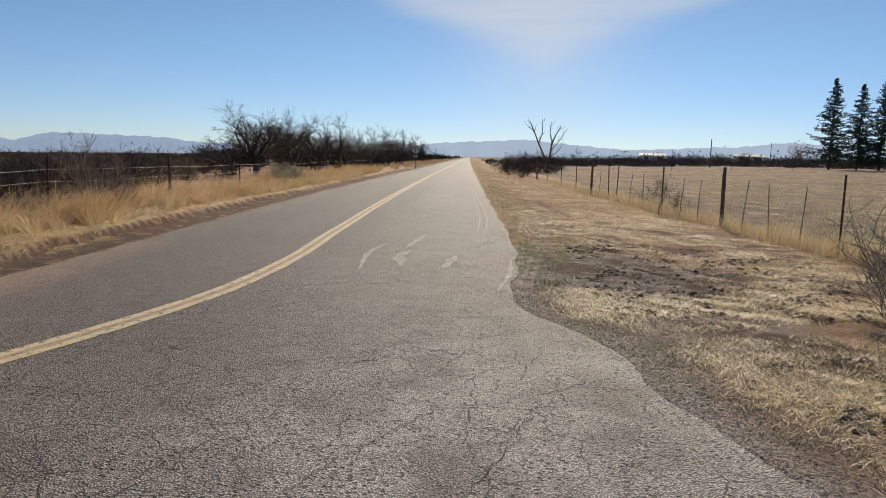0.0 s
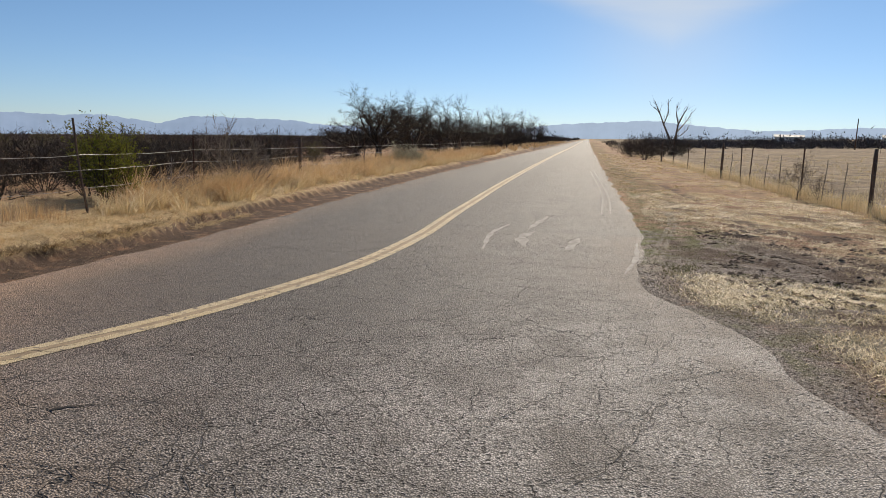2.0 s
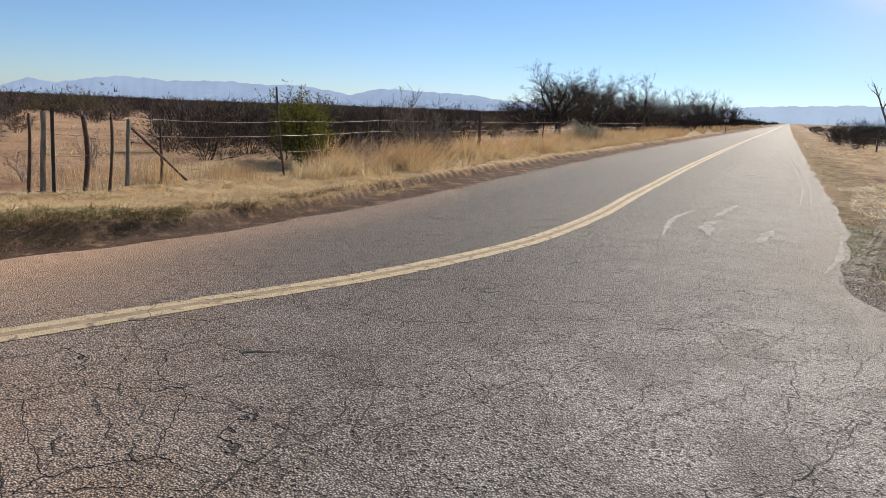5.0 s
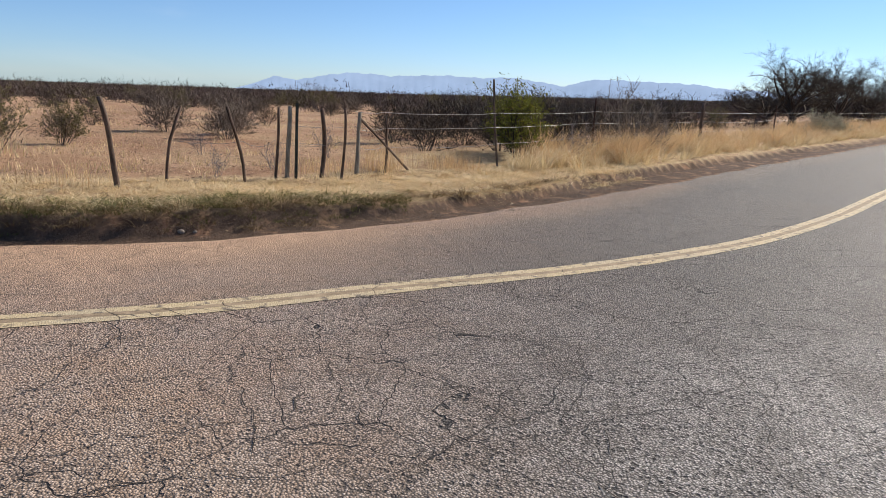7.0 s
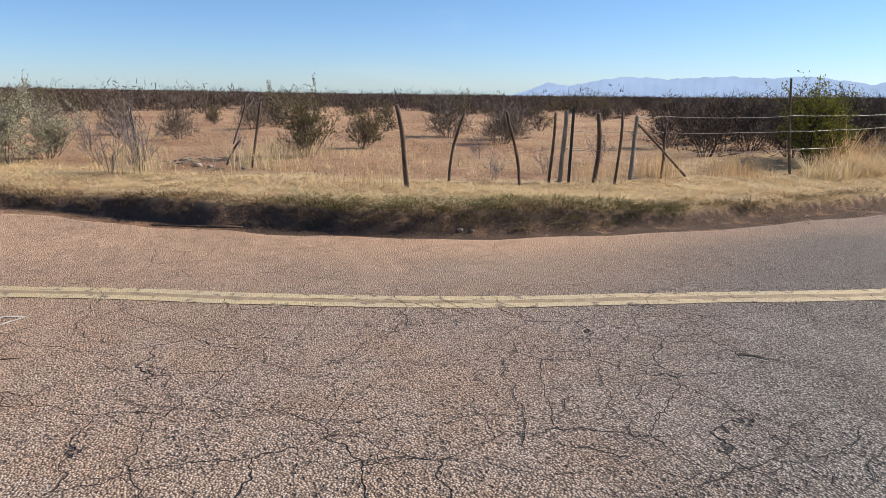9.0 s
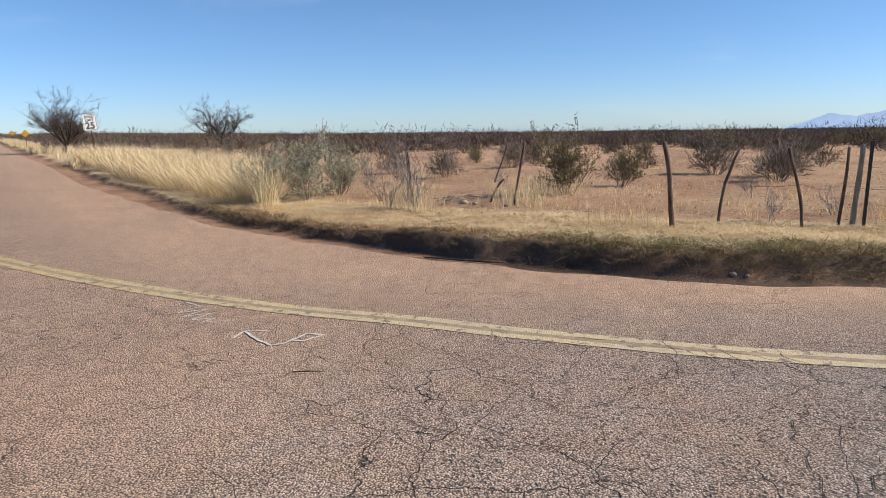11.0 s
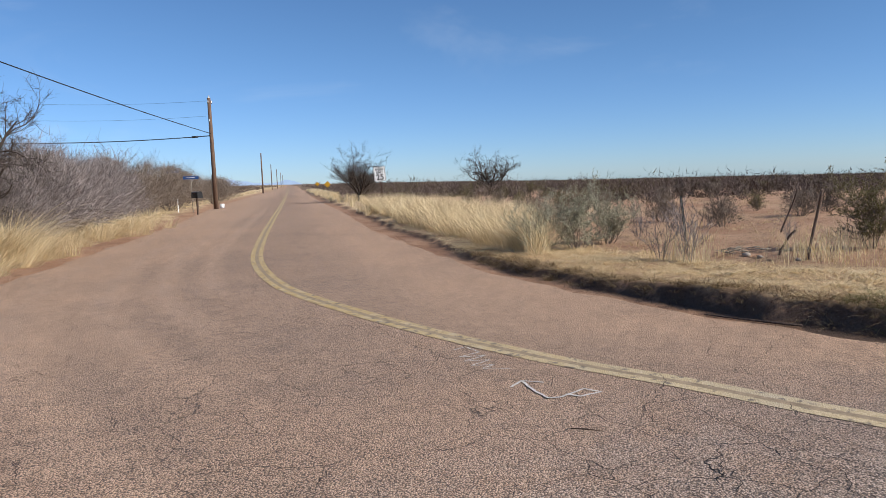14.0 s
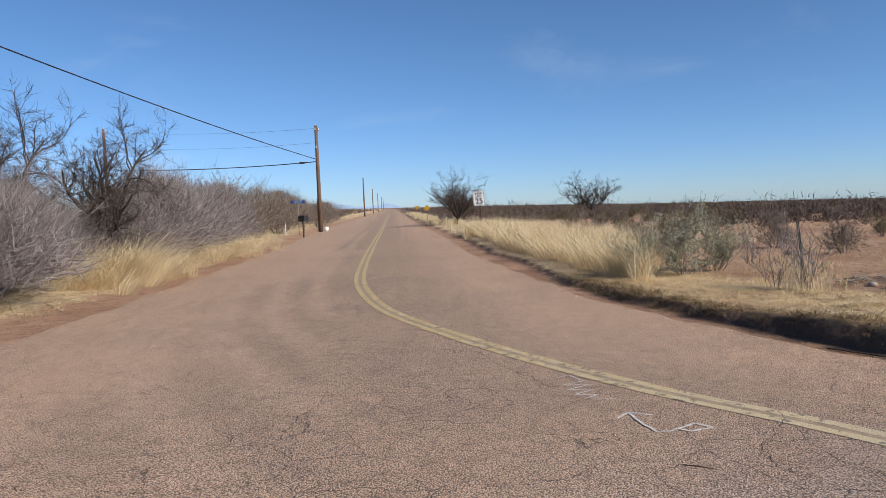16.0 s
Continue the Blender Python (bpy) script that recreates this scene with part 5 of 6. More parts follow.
def blades(name, x, y, h, width, lean, mat, label, seed, flat=0.0, z_add=0.0, bend=0.5, wind=(0.0, 0.0), parent=None):
    """Grass: bent tapered blades, each of a quad and a tip, in one mesh."""
    r = np.random.RandomState(seed)
    n = len(x)
    z = ground_z(x, y)[0] + z_add
    a = r.uniform(0, 2 * np.pi, n)
    d = np.stack([np.cos(a), np.sin(a)], 1) * (lean * r.uniform(0.2, 1.0, n))[:, None] + np.array(wind) * r.uniform(0.3, 1.0, n)[:, None]
    side = np.stack([-np.sin(a + r.uniform(-0.8, 0.8, n)), np.cos(a)], 1)
    side /= np.hypot(*side.T)[:, None]
    base = np.stack([x, y], 1)
    w = width * r.uniform(0.6, 1.2, n)
    up = h * (1 - flat)
    m = base + d * h[:, None] * 0.45
    tip = base + d * h[:, None] * (1.0 + bend * r.uniform(0, 1, n))[:, None]
    v = np.empty((n, 5, 3))
    v[:, 0, :2], v[:, 0, 2] = base - side * w[:, None] / 2, z - 0.01
    v[:, 1, :2], v[:, 1, 2] = base + side * w[:, None] / 2, z - 0.01
    v[:, 2, :2], v[:, 2, 2] = m + side * w[:, None] * 0.4, z + up * 0.58
    v[:, 3, :2], v[:, 3, 2] = m - side * w[:, None] * 0.4, z + up * 0.58
    v[:, 4, :2], v[:, 4, 2] = tip, z + up * (1.0 - 0.25 * bend * r.uniform(0, 1, n)) + (flat > 0.7) * 0.02 * r.uniform(-1, 1, n)
    i = np.arange(n) * 5
    quad = np.stack([i, i + 1, i + 2, i + 3], 1)
    tri = np.stack([i + 3, i + 2, i + 4], 1)
    me = bpy.data.meshes.new(name)
    me.vertices.add(n * 5)
    me.vertices.foreach_set("co", v.astype(np.float32).ravel())
    loops = np.concatenate([quad.ravel(), tri.ravel()])
    me.loops.add(len(loops))
    me.loops.foreach_set("vertex_index", loops.astype(np.int32))
    starts = np.concatenate([np.arange(n) * 4, n * 4 + np.arange(n) * 3])
    me.polygons.add(2 * n)
    me.polygons.foreach_set("loop_start", starts.astype(np.int32))
    me.materials.append(mat)
    me.update(calc_edges=True)
    me.validate()
    ob = new(name, me)
    tagged(ob, label, "grass", kind="stuff")
    return ob


def tufts(name, cx, cy, per, h, mat, label, seed, base=0.10, fan=0.75, droop=0.5, width=0.007, wind=(0.0, 0.0), uneven=0.35):
    """Bunch grass: blades that fan out of each tuft's foot and arch over, each of two quads and a tip, in one mesh."""
    r = np.random.RandomState(seed)
    m = len(cx)
    k = np.repeat(np.arange(m), per)
    n = len(k)
    a = r.uniform(0, 2 * np.pi, n)
    q = np.sqrt(r.uniform(0, 1, n))
    foot = np.stack([cx[k] + np.cos(a) * q * base, cy[k] + np.sin(a) * q * base], 1)
    z = ground_z(cx, cy)[0][k] - 0.01
    own = r.normal(0, 0.22, (m, 2))[k] + np.array(wind) * r.uniform(0.5, 1.2, m)[k][:, None]
    out = np.stack([np.cos(a), np.sin(a)], 1) * (q * fan)[:, None] + own + r.normal(0, 0.12, (n, 2))
    ln = h * r.uniform(1 - uneven, 1 + uneven, m)[k] * r.uniform(0.45, 1.0, n)
    side = np.stack([-np.sin(a + r.uniform(-1, 1, n)), np.cos(a)], 1)
    side /= np.hypot(*side.T)[:, None]
    w = width * r.uniform(0.6, 1.2, n)
    dr = droop * r.uniform(0.3, 1.2, n)
    v = np.empty((n, 7, 3))
    for i, u in ((0, 0.0), (1, 0.4), (2, 0.75)):
        p = foot + out * (ln * u * (0.6 + 0.7 * u))[:, None]
        zz = z + ln * (u - dr * u * u * 0.55)
        for j, sg in ((2 * i, -1), (2 * i + 1, 1)):
            v[:, j, :2] = p + sg * side * (w * (1 - 0.35 * u) / 2)[:, None]
            v[:, j, 2] = zz
    v[:, 6, :2], v[:, 6, 2] = foot + out * (ln * 1.3)[:, None], z + ln * (1.0 - dr * 0.55)
    b = np.arange(n) * 7
    quads = np.concatenate([np.stack([b, b + 1, b + 3, b + 2], 1), np.stack([b + 2, b + 3, b + 5, b + 4], 1)])
    tri = np.stack([b + 4, b + 5, b + 6], 1)
    me = bpy.data.meshes.new(name)
    me.vertices.add(n * 7)
    me.vertices.foreach_set("co", v.astype(np.float32).ravel())
    loops = np.concatenate([quads.ravel(), tri.ravel()])
    me.loops.add(len(loops))
    me.loops.foreach_set("vertex_index", loops.astype(np.int32))
    me.polygons.add(3 * n)
    me.polygons.foreach_set("loop_start", np.concatenate([np.arange(2 * n) * 4, 8 * n + np.arange(n) * 3]).astype(np.int32))
    me.materials.append(mat)
    me.update(calc_edges=True)
    ob = new(name, me)
    tagged(ob, label, "grass", kind="stuff")
    return ob


def along(line, n, lo, hi, seed, y_min=-1e9, y_max=1e9, x_min=-1e9, x_max=1e9, clump=0.0, sgn=1):
    """n random points at lo..hi metres to one side of an edge line, within limits; clump gathers them in tufts."""
    r = np.random.RandomState(seed)
    seg = line[1:] - line[:-1]
    mid = (line[1:] + line[:-1]) / 2
    ok = (mid[:, 1] > y_min) & (mid[:, 1] < y_max) & (mid[:, 0] > x_min) & (mid[:, 0] < x_max)
    seg, st = seg[ok], line[:-1][ok]
    ln = np.hypot(*seg.T)
    m = n if not clump else max(3, int(n / clump))
    k = r.choice(len(seg), m, p=ln / ln.sum())
    nrm = np.stack([-seg[:, 1], seg[:, 0]], 1) / ln[:, None] * sgn
    p = st[k] + seg[k] * r.uniform(0, 1, m)[:, None] + nrm[k] * r.uniform(lo, hi, m)[:, None]
    if clump:
        j = r.randint(0, m, n)
        p = p[j] + r.normal(0, 0.09, (n, 2))
    return p[:, 0], p[:, 1], r


# side of the inner edge that lies in the field: found once
_mid = INNER[len(INNER) // 2]
SGN_IN = 1 if not inside(np.array([_mid + 1.0 * np.array([-(INNER[len(INNER) // 2 + 1] - _mid)[1], (INNER[len(INNER) // 2 + 1] - _mid)[0]]) / np.hypot(*(INNER[len(INNER) // 2 + 1] - _mid))]), np.vstack([INNER, OUTER[::-1]]))[0] else -1
SGN_OUT = -SGN_IN


def tall(n, r, lo, hi):
    return r.uniform(lo, hi, n) * (0.75 + 0.25 * r.uniform(0, 1, n))


# straw-covered shelf on the inside of the bend: mown, flattened straw in small heaps
x, y, r = along(INNER, 60000, 0.56, 2.9, 1, -6, 12.5, -15.5, 0, 26, SGN_IN)
azd = np.degrees(np.arctan2(-x, y))
ok = (azd < 66) | (r.uniform(0, 1, len(x)) < 0.6)
x, y = x[ok], y[ok]
blades("cut_straw", x, y, tall(len(x), r, 0.06, 0.20), 0.008, 1.4, STRAW, "flattened golden straw on the cut bank", 1, 0.80, 0.0, 0.4)
x, y, r = along(INNER, 12000, 0.6, 2.6, 27, -6, 12, -16, 0, 40, SGN_IN)
blades("cut_straw", x, y, tall(len(x), r, 0.16, 0.40), 0.008, 1.3, STRAW_PALE, "long bleached straws lying on the cut bank", 27, 0.84, 0.015, 0.3)
# grass that hangs over the rim of the bank
x, y, r = along(INNER, 1500, 0.36, 0.85, 2, -4, 24, -14, 0, 0, SGN_IN)
ok = (y < 5) | (near_line(np.stack([x, y], 1), NEAR_INNER) > 0.55 + 0.35 * smooth01(y, 5, 13))
x, y = x[ok], y[ok]
tufts("bank_grass", x, y, 22, 0.15, GRASS_BROWN, "short brown grass hanging over the cut bank", 2, 0.09, 1.2, 1.3, 0.006, (0.25, -0.15))
x, y, r = along(INNER, 400, 0.42, 1.15, 3, 1.2, 6.0, -8.8, 0, 0, SGN_IN)
tufts("green_grass", x, y, 26, 0.10, GRASS_GREEN, "patch of short green grass on the bank", 3, 0.10, 1.1, 1.0, 0.006, (0.15, -0.1))
x, y, r = along(INNER, 900, 0.02, 0.42, 28, -1.5, 12, -12, 0, 8, SGN_IN)
blades("dead_twigs", x, y, tall(len(x), r, 0.08, 0.3), 0.007, 1.4, TWIG_DARK, "dark dead twigs and stems at the foot of the bank", 28, 0.93, 0.012, 0.3)
# tall tan bunchgrass along the first road's fence
x, y, r = along(INNER, 420, 1.5, 3.5, 4, 11.2, 62, -20, 0, 0, SGN_IN)
tufts("bunchgrass", x, y, 62, 0.85, GRASS_TAN, "tall tan bunchgrass along the fence", 4, 0.16, 0.55, 0.75, 0.008, (0.12, -0.1))
x, y, r = along(INNER, 330, 1.15, 2.9, 5, 10.5, 50, -20, 0, 0, SGN_IN)
tufts("bunchgrass", x, y, 50, 0.62, STRAW_PALE, "bleached bent grass at the foot of the fence", 5, 0.14, 0.8, 1.0, 0.008, (0.2, -0.1))
x, y, r = along(INNER, 9000, 1.2, 6.5, 6, 60, 240, -30, 0, 30, SGN_IN)
blades("bunchgrass", x, y, tall(len(x), r, 0.4, 0.8), 0.02, 0.3, GRASS_TAN, "tan grass far along the first road", 6, 0.0, 0.0, 0.9)
# tall pale grass along the second road
x, y, r = along(INNER, 640, 1.35, 4.2, 7, -30, -2.9, -36, -12.4, 0, SGN_IN)
ok = np.degrees(np.arctan2(-x, y)) > 98.3
x, y = x[ok], y[ok]
tufts("tall_grass", x, y, 72, 1.0, STRAW_PALE, "dense tall pale grass beside the second road", 7, 0.24, 0.34, 0.5, 0.007, (0.10, -0.12))
x, y, r = along(INNER, 9000, 0.8, 3.2, 8, -80, -12, -150, -30, 50, SGN_IN)
blades("tall_grass", x, y, tall(len(x), r, 0.35, 0.8), 0.014, 0.2, STRAW_PALE, "pale grass farther along the second road", 8, 0.0, 0.0, 0.6)
# outer side of the second road: straw verge
x, y, r = along(OUTER, 26000, 0.8, 3.2, 9, -30, -8.8, -36, -3, 30, SGN_OUT)
blades("verge_straw", x, y, tall(len(x), r, 0.06, 0.22), 0.008, 1.2, STRAW_PALE, "flattened pale straw on the verge", 9, 0.65, 0.0, 0.5)
x, y, r = along(OUTER, 170, 1.8, 3.6, 10, -90, -14, -160, -16, 0, SGN_OUT)
tufts("verge_grass", x, y, 70, 0.58, STRAW_PALE, "dry bunches of pale grass under the bushes", 10, 0.24, 0.5, 0.8, 0.008)
rr = np.random.RandomState(12)
for cx, cy, n, rad, hh in ((-13.0, -14.75, 26, 0.55, 1.5), (-14.4, -15.3, 18, 0.5, 1.25), (-11.9, -14.1, 12, 0.4, 0.8), (-17.2, -16.4, 9, 0.4, 0.8), (-20.5, -18.0, 14, 0.6, 1.15), (-24.2, -19.6, 12, 0.6, 1.0)):
    px, py = cx + rr.normal(0, rad, n), cy + rr.normal(0, rad, n)
    tufts("bunchgrass", px, py, 130, hh, STRAW_PALE, "large drooping bunch of pale dry grass", int(-cx * 10), 0.26, 0.5, 0.9, 0.0065, (-0.08, 0.25))
# right verge, fence row and pasture
x, y, r = along(OUTER, 90000, 0.35, 5.6, 14, 3.2, 22, -1, 10, 30, SGN_OUT)
ok = np.hypot((x - 2.0) / 1.6, (y - 9.2) / 3.4) > r.uniform(0.7, 1.4, len(x))
x, y = x[ok], y[ok]
ok = (waves(x, y, 1.5, 55) + 0.6 * waves(x, y, 4.0, 56)) > r.uniform(-0.9, 0.5, len(x))
x, y = x[ok], y[ok]
blades("verge_straw", x, y, tall(len(x), r, 0.05, 0.15), 0.008, 1.3, STRAW_PALE, "short trampled straw on the verge", 14, 0.72, 0.0, 0.5)
x, y, r = along(OUTER, 60000, 0.5, 4.6, 24, 2.6, 9.0, -1, 10, 24, SGN_OUT)
blades("verge_straw", x, y, tall(len(x), r, 0.04, 0.13), 0.006, 1.3, STRAW_PALE, "bright broken straw lying on the verge", 24, 0.78, 0.004, 0.4)
x, y, r = along(OUTER, 9000, 0.15, 1.5, 15, 6.6, 40, -1, 10, 25, SGN_OUT)
blades("verge_grass", x, y, tall(len(x), r, 0.03, 0.06), 0.007, 1.3, GRASS_GREEN, "low faded green grass at the asphalt edge", 15, 0.65, 0.0, 0.5)
x, y, r = along(OUTER, 9000, 0.3, 3.4, 25, 3.4, 9.5, -1, 8, 45, SGN_OUT)
blades("verge_grass", x, y, tall(len(x), r, 0.03, 0.07), 0.007, 1.3, GRASS_GREEN, "patches of low green grass on the verge", 25, 0.6, 0.0, 0.5)
x, y, r = along(OUTER, 30000, 0.4, 5.5, 16, 15, 80, -3, 10, 25, SGN_OUT)
blades("verge_straw", x, y, tall(len(x), r, 0.05, 0.14), 0.012, 1.2, STRAW, "short dry grass on the verge", 16, 0.5, 0.0, 0.5)
rr = np.random.RandomState(17)
fy = rr.uniform(7, 70, 900) ** 1.0
fy = 7 + (fy - 7) * rr.uniform(0, 1, 900)
jj = rr.randint(0, 900, 16000)
fx = np.interp(fy, [8, 13.5, 35, 90], [7.1, 6.95, 5.85, 4.4])
x, y = fx[jj] + rr.normal(0, 0.22, 16000), fy[jj] + rr.normal(0, 0.15, 16000)
blades("fence_grass", x, y, rr.uniform(0.12, 0.5, 16000) * (0.7 + 0.5 * (waves(x, y, 1.8, 53) > 0)), 0.007, 0.5, STRAW_PALE, "tan grass grown up along the pasture fence", 17, 0.0, 0.0, 0.9)
rr = np.random.RandomState(18)
d = 9 + 95 * rr.uniform(0, 1, 1500) ** 1.6
az = np.radians(rr.uniform(8, 44, 1500))
cx, cy = np.sin(az) * d, np.cos(az) * d
ok = cx > np.interp(cy, [8, 13.5, 35, 90], [7.4, 7.3, 6.2, 4.8])
cx, cy = cx[ok], cy[ok]
jj = rr.randint(0, len(cx), 16000)
x, y = cx[jj] + rr.normal(0, 0.16, 16000), cy[jj] + rr.normal(0, 0.16, 16000)
blades("pasture_grass", x, y, rr.uniform(0.08, 0.24, 16000), 0.016, 0.6, STRAW_PALE, "grazed tufts of pale dry grass over the pasture", 18, 0.1, 0.0, 0.7)
# sparse tufts and straw in the red field
rr = np.random.RandomState(19)
d = 9.5 + 36 * rr.uniform(0, 1, 700)
az = np.radians(rr.uniform(36, 106, 700))
cx, cy = -np.sin(az) * d, np.cos(az) * d
_, s, left, on, _, _ = ground_z(cx, cy)
ok = left & (s > 2.6)
cx, cy = cx[ok], cy[ok]
jj = rr.randint(0, len(cx), 14000)
x, y = cx[jj] + rr.normal(0, 0.14, 14000), cy[jj] + rr.normal(0, 0.14, 14000)
blades("field_straw", x, y, rr.uniform(0.05, 0.22, 14000), 0.008, 0.8, STRAW, "sparse dry tufts in the red field", 19, 0.2, 0.0, 0.6)
d = 9.0 + 26 * rr.uniform(0, 1, 26000) ** 1.2
az = np.radians(rr.uniform(36, 106, 26000))
x, y = -np.sin(az) * d, np.cos(az) * d
_, s, left, on, _, _ = ground_z(x, y)
ok = left & (s > 2.4) & (waves(x, y, 1.1, 58) + 0.5 * waves(x, y, 3.6, 59) > rr.uniform(-0.6, 0.8, len(x)))
x, y = x[ok], y[ok]
blades("field_litter", x[::2], y[::2], rr.uniform(0.05, 0.28, len(x[::2])), 0.009, 1.4, TWIG, "dead twigs and stems strewn over the red field", 21, 0.9, 0.0, 0.3)
blades("field_litter", x[1::2], y[1::2], rr.uniform(0.05, 0.2, len(x[1::2])), 0.008, 1.4, STRAW, "broken straw strewn over the red field", 22, 0.9, 0.0, 0.3)
for cx, cy, n, rad, hh in ((-12.2, 0.4, 150, 0.22, 0.75), (-11.9, 2.2, 260, 0.25, 0.5), (-13.4, 3.2, 260, 0.3, 0.55), (-9.0, 8.0, 220, 0.2, 0.6), (-8.6, 9.3, 420, 0.3, 0.4), (-8.2, 11.3, 420, 0.3, 0.45), (-9.3, 3.2, 120, 0.3, 0.35), (-9.4, 7.0, 160, 0.3, 0.35)):
    px, py = cx + rr.normal(0, rad, n), cy + rr.normal(0, rad, n)
    blades("dry_weeds", px, py, rr.uniform(0.5, 1.0, n) * hh, 0.006, 0.5, STRAW_PALE if cx < -11 else GRASS_TAN, "clump of thin dry weeds by the old posts", 20, 0.0, 0.0, 0.8)

# shrub shapes
BARE = [shrub(s, 1.0, 15, (6, 9), 1.0, TWIG, 0.011, wob=0.30, hair=1100) for s in (1, 2, 3)]
BARE_OLIVE = [shrub(s, 1.05, 14, (5, 7), 0.85, TWIG, 0.011, LEAF_OLIVE, 0.017, 15, hair=500) for s in (4, 5)]
DARK = [shrub(s, 1.0, 11, (6, 9), 1.3, TWIG_DARK, 0.014, wob=0.42, up=0.04, hair=520) for s in (6, 7)]
GREY = [shrub(s, 1.2, 18, (6, 8), 1.0, TWIG, 0.010, LEAF_GREY, 0.018, 12) for s in (8,)]
GREEN = [shrub(s, 1.3, 24, (5, 7), 0.75, TWIG_DARK, 0.013, LEAF_GREEN, 0.026, 8) for s in (9,)]
WEED = [shrub(s, 1.0, 9, (5, 4), 0.5, TWIG_PALE, 0.007) for s in (10, 11)]
MESQUITE = [shrub(s, 2.4, 24, (7, 10), 1.05, TWIG_PALE, 0.016, up=0.02, wob=0.30, shrink=0.5, hair=7800) for s in (12, 13)]
MESQUITE_FAR = [shrub(s, 2.6, 14, (6, 9), 1.05, TWIG, 0.022, up=0.03, wob=0.30, shrink=0.5, hair=3600) for s in (14, 15)]
TREES = [tree(s, 3.9, 8, (7, 8, 14), TWIG_DARK, 0.17, 0.16, 1.3, 0.57, 0.03, 0.32) for s in (21, 22)]
TREES_LOW = [tree(s, 3.2, 8, (7, 7, 11), TWIG_DARK, 0.13, 0.12, 1.4, 0.57, 0.03, 0.32) for s in (23, 24)]
THIN_TREE = tree(25, 2.3, 5, (7, 4, 5), TWIG, 0.03, 0.2, 0.5)

# the red field inside the bend
NEAR = [(-13.3, 3.4, 1.12), (-15.5, 5.25, 0.95), (-16.1, 9.3, 1.25), (-18.6, 9.0, 1.3), (-17.4, 10.2, 1.2), (-20.7, 1.9, 1.05), (-24.0, 4.5, 1.2)]
scatter("desert_shrub", BARE_OLIVE, [(a, b, c * 0.84) for a, b, c in NEAR[:2]], "half-bare desert shrub with a few olive leaves in red soil", "shrub", "shrubs in the red field", 31)
scatter("desert_shrub", BARE, [(a, b, c * 0.8) for a, b, c in NEAR[2:]], "bare grey desert shrub in red soil", "shrub", "shrubs in the red field", 32)
scatter("dark_shrub", DARK, [(-11.5, 11.6, 0.95), (-12.2, 13.8, 1.1), (-13.6, 12.6, 1.1), (-10.4, 12.9, 1.0), (-14.5, 15.5, 1.2), (-10.9, 16.2, 1.2), (-12.8, 18.5, 1.3), (-10.6, 21.5, 1.3), (-12.0, 25.5, 1.4)] + [(-10.3 - 1.9 * (k % 4) - 0.35 * (k // 4), 14.3 + 1.9 * (k // 4) + 0.8 * (k % 2), 1.0 + 0.12 * (k % 3)) for k in range(32)],
        "dark thorny bare shrub behind the fence", "shrub", "dark shrubs behind the fence", 33)
scatter("creosote_bush", GREEN, [(-9.05, 11.9, 0.88), (-9.75, 12.7, 0.85)], "upright green creosote bush behind the leaning post", "bush", "green bushes", 34)
scatter("grey_bush", GREY, [(-15.0, -1.55, 0.9), (-16.1, -1.0, 0.78), (-14.4, -2.3, 0.7)], "rounded grey-green bush at the end of the tall grass", "bush", "grey-green bushes", 35)
scatter("grey_bush", GREY, [(-8.7, 31.5, 0.85), (-8.5, 33.5, 0.75)], "rounded grey-green bush by the fence", "bush", "grey-green bushes", 36)
scatter("dry_weed", WEED, [(-12.2, 0.45, 0.95), (-12.6, 0.0, 0.8), (-17.8, -0.3, 0.85), (-17.0, 0.6, 0.8), (-9.1, 5.0, 0.4), (-10.1, 6.6, 0.5), (-11.2, 8.6, 0.6), (-12.8, 6.8, 0.5), (-15.8, 2.6, 0.5), (-8.4, 13.0, 0.9), (-8.6, 15.8, 1.0), (-8.2, 16.5, 0.8)],
        "dry pale weed with thin branching stems", "weed", "dry weeds", 37)
plant("sapling", THIN_TREE, "thin leafless sapling rising above the bunchgrass", "tree", "", -8.3, 14.9, 20, 0.8)
plant("sapling", THIN_TREE, "thin leafless sapling rising above the bunchgrass", "tree", "", -7.9, 15.5, 140, 0.65)
rnd = random.Random(41)
mid_spots = []
while len(mid_spots) < 150:
    d, a = 17 + 50 * rnd.random() ** 0.8, radians(rnd.uniform(20, 106))
    x, y = -d * math.sin(a), d * math.cos(a)
    if x < -11 and (d > 24 or rnd.random() < 0.35) and (y > -0.42 * -x + 6) and all((x - q[0]) ** 2 + (y - q[1]) ** 2 > 4 for q in mid_spots + NEAR):
        mid_spots.append((x, y, rnd.uniform(0.5, 0.95)))
scatter("desert_shrub", BARE + BARE_OLIVE, mid_spots[:100], "bare grey-brown desert shrub in the field", "shrub", "shrubs in the red field", 42)
scatter("dark_shrub", DARK, mid_spots[100:], "dark bare thorn shrub in the field", "shrub", "shrubs in the red field", 43)


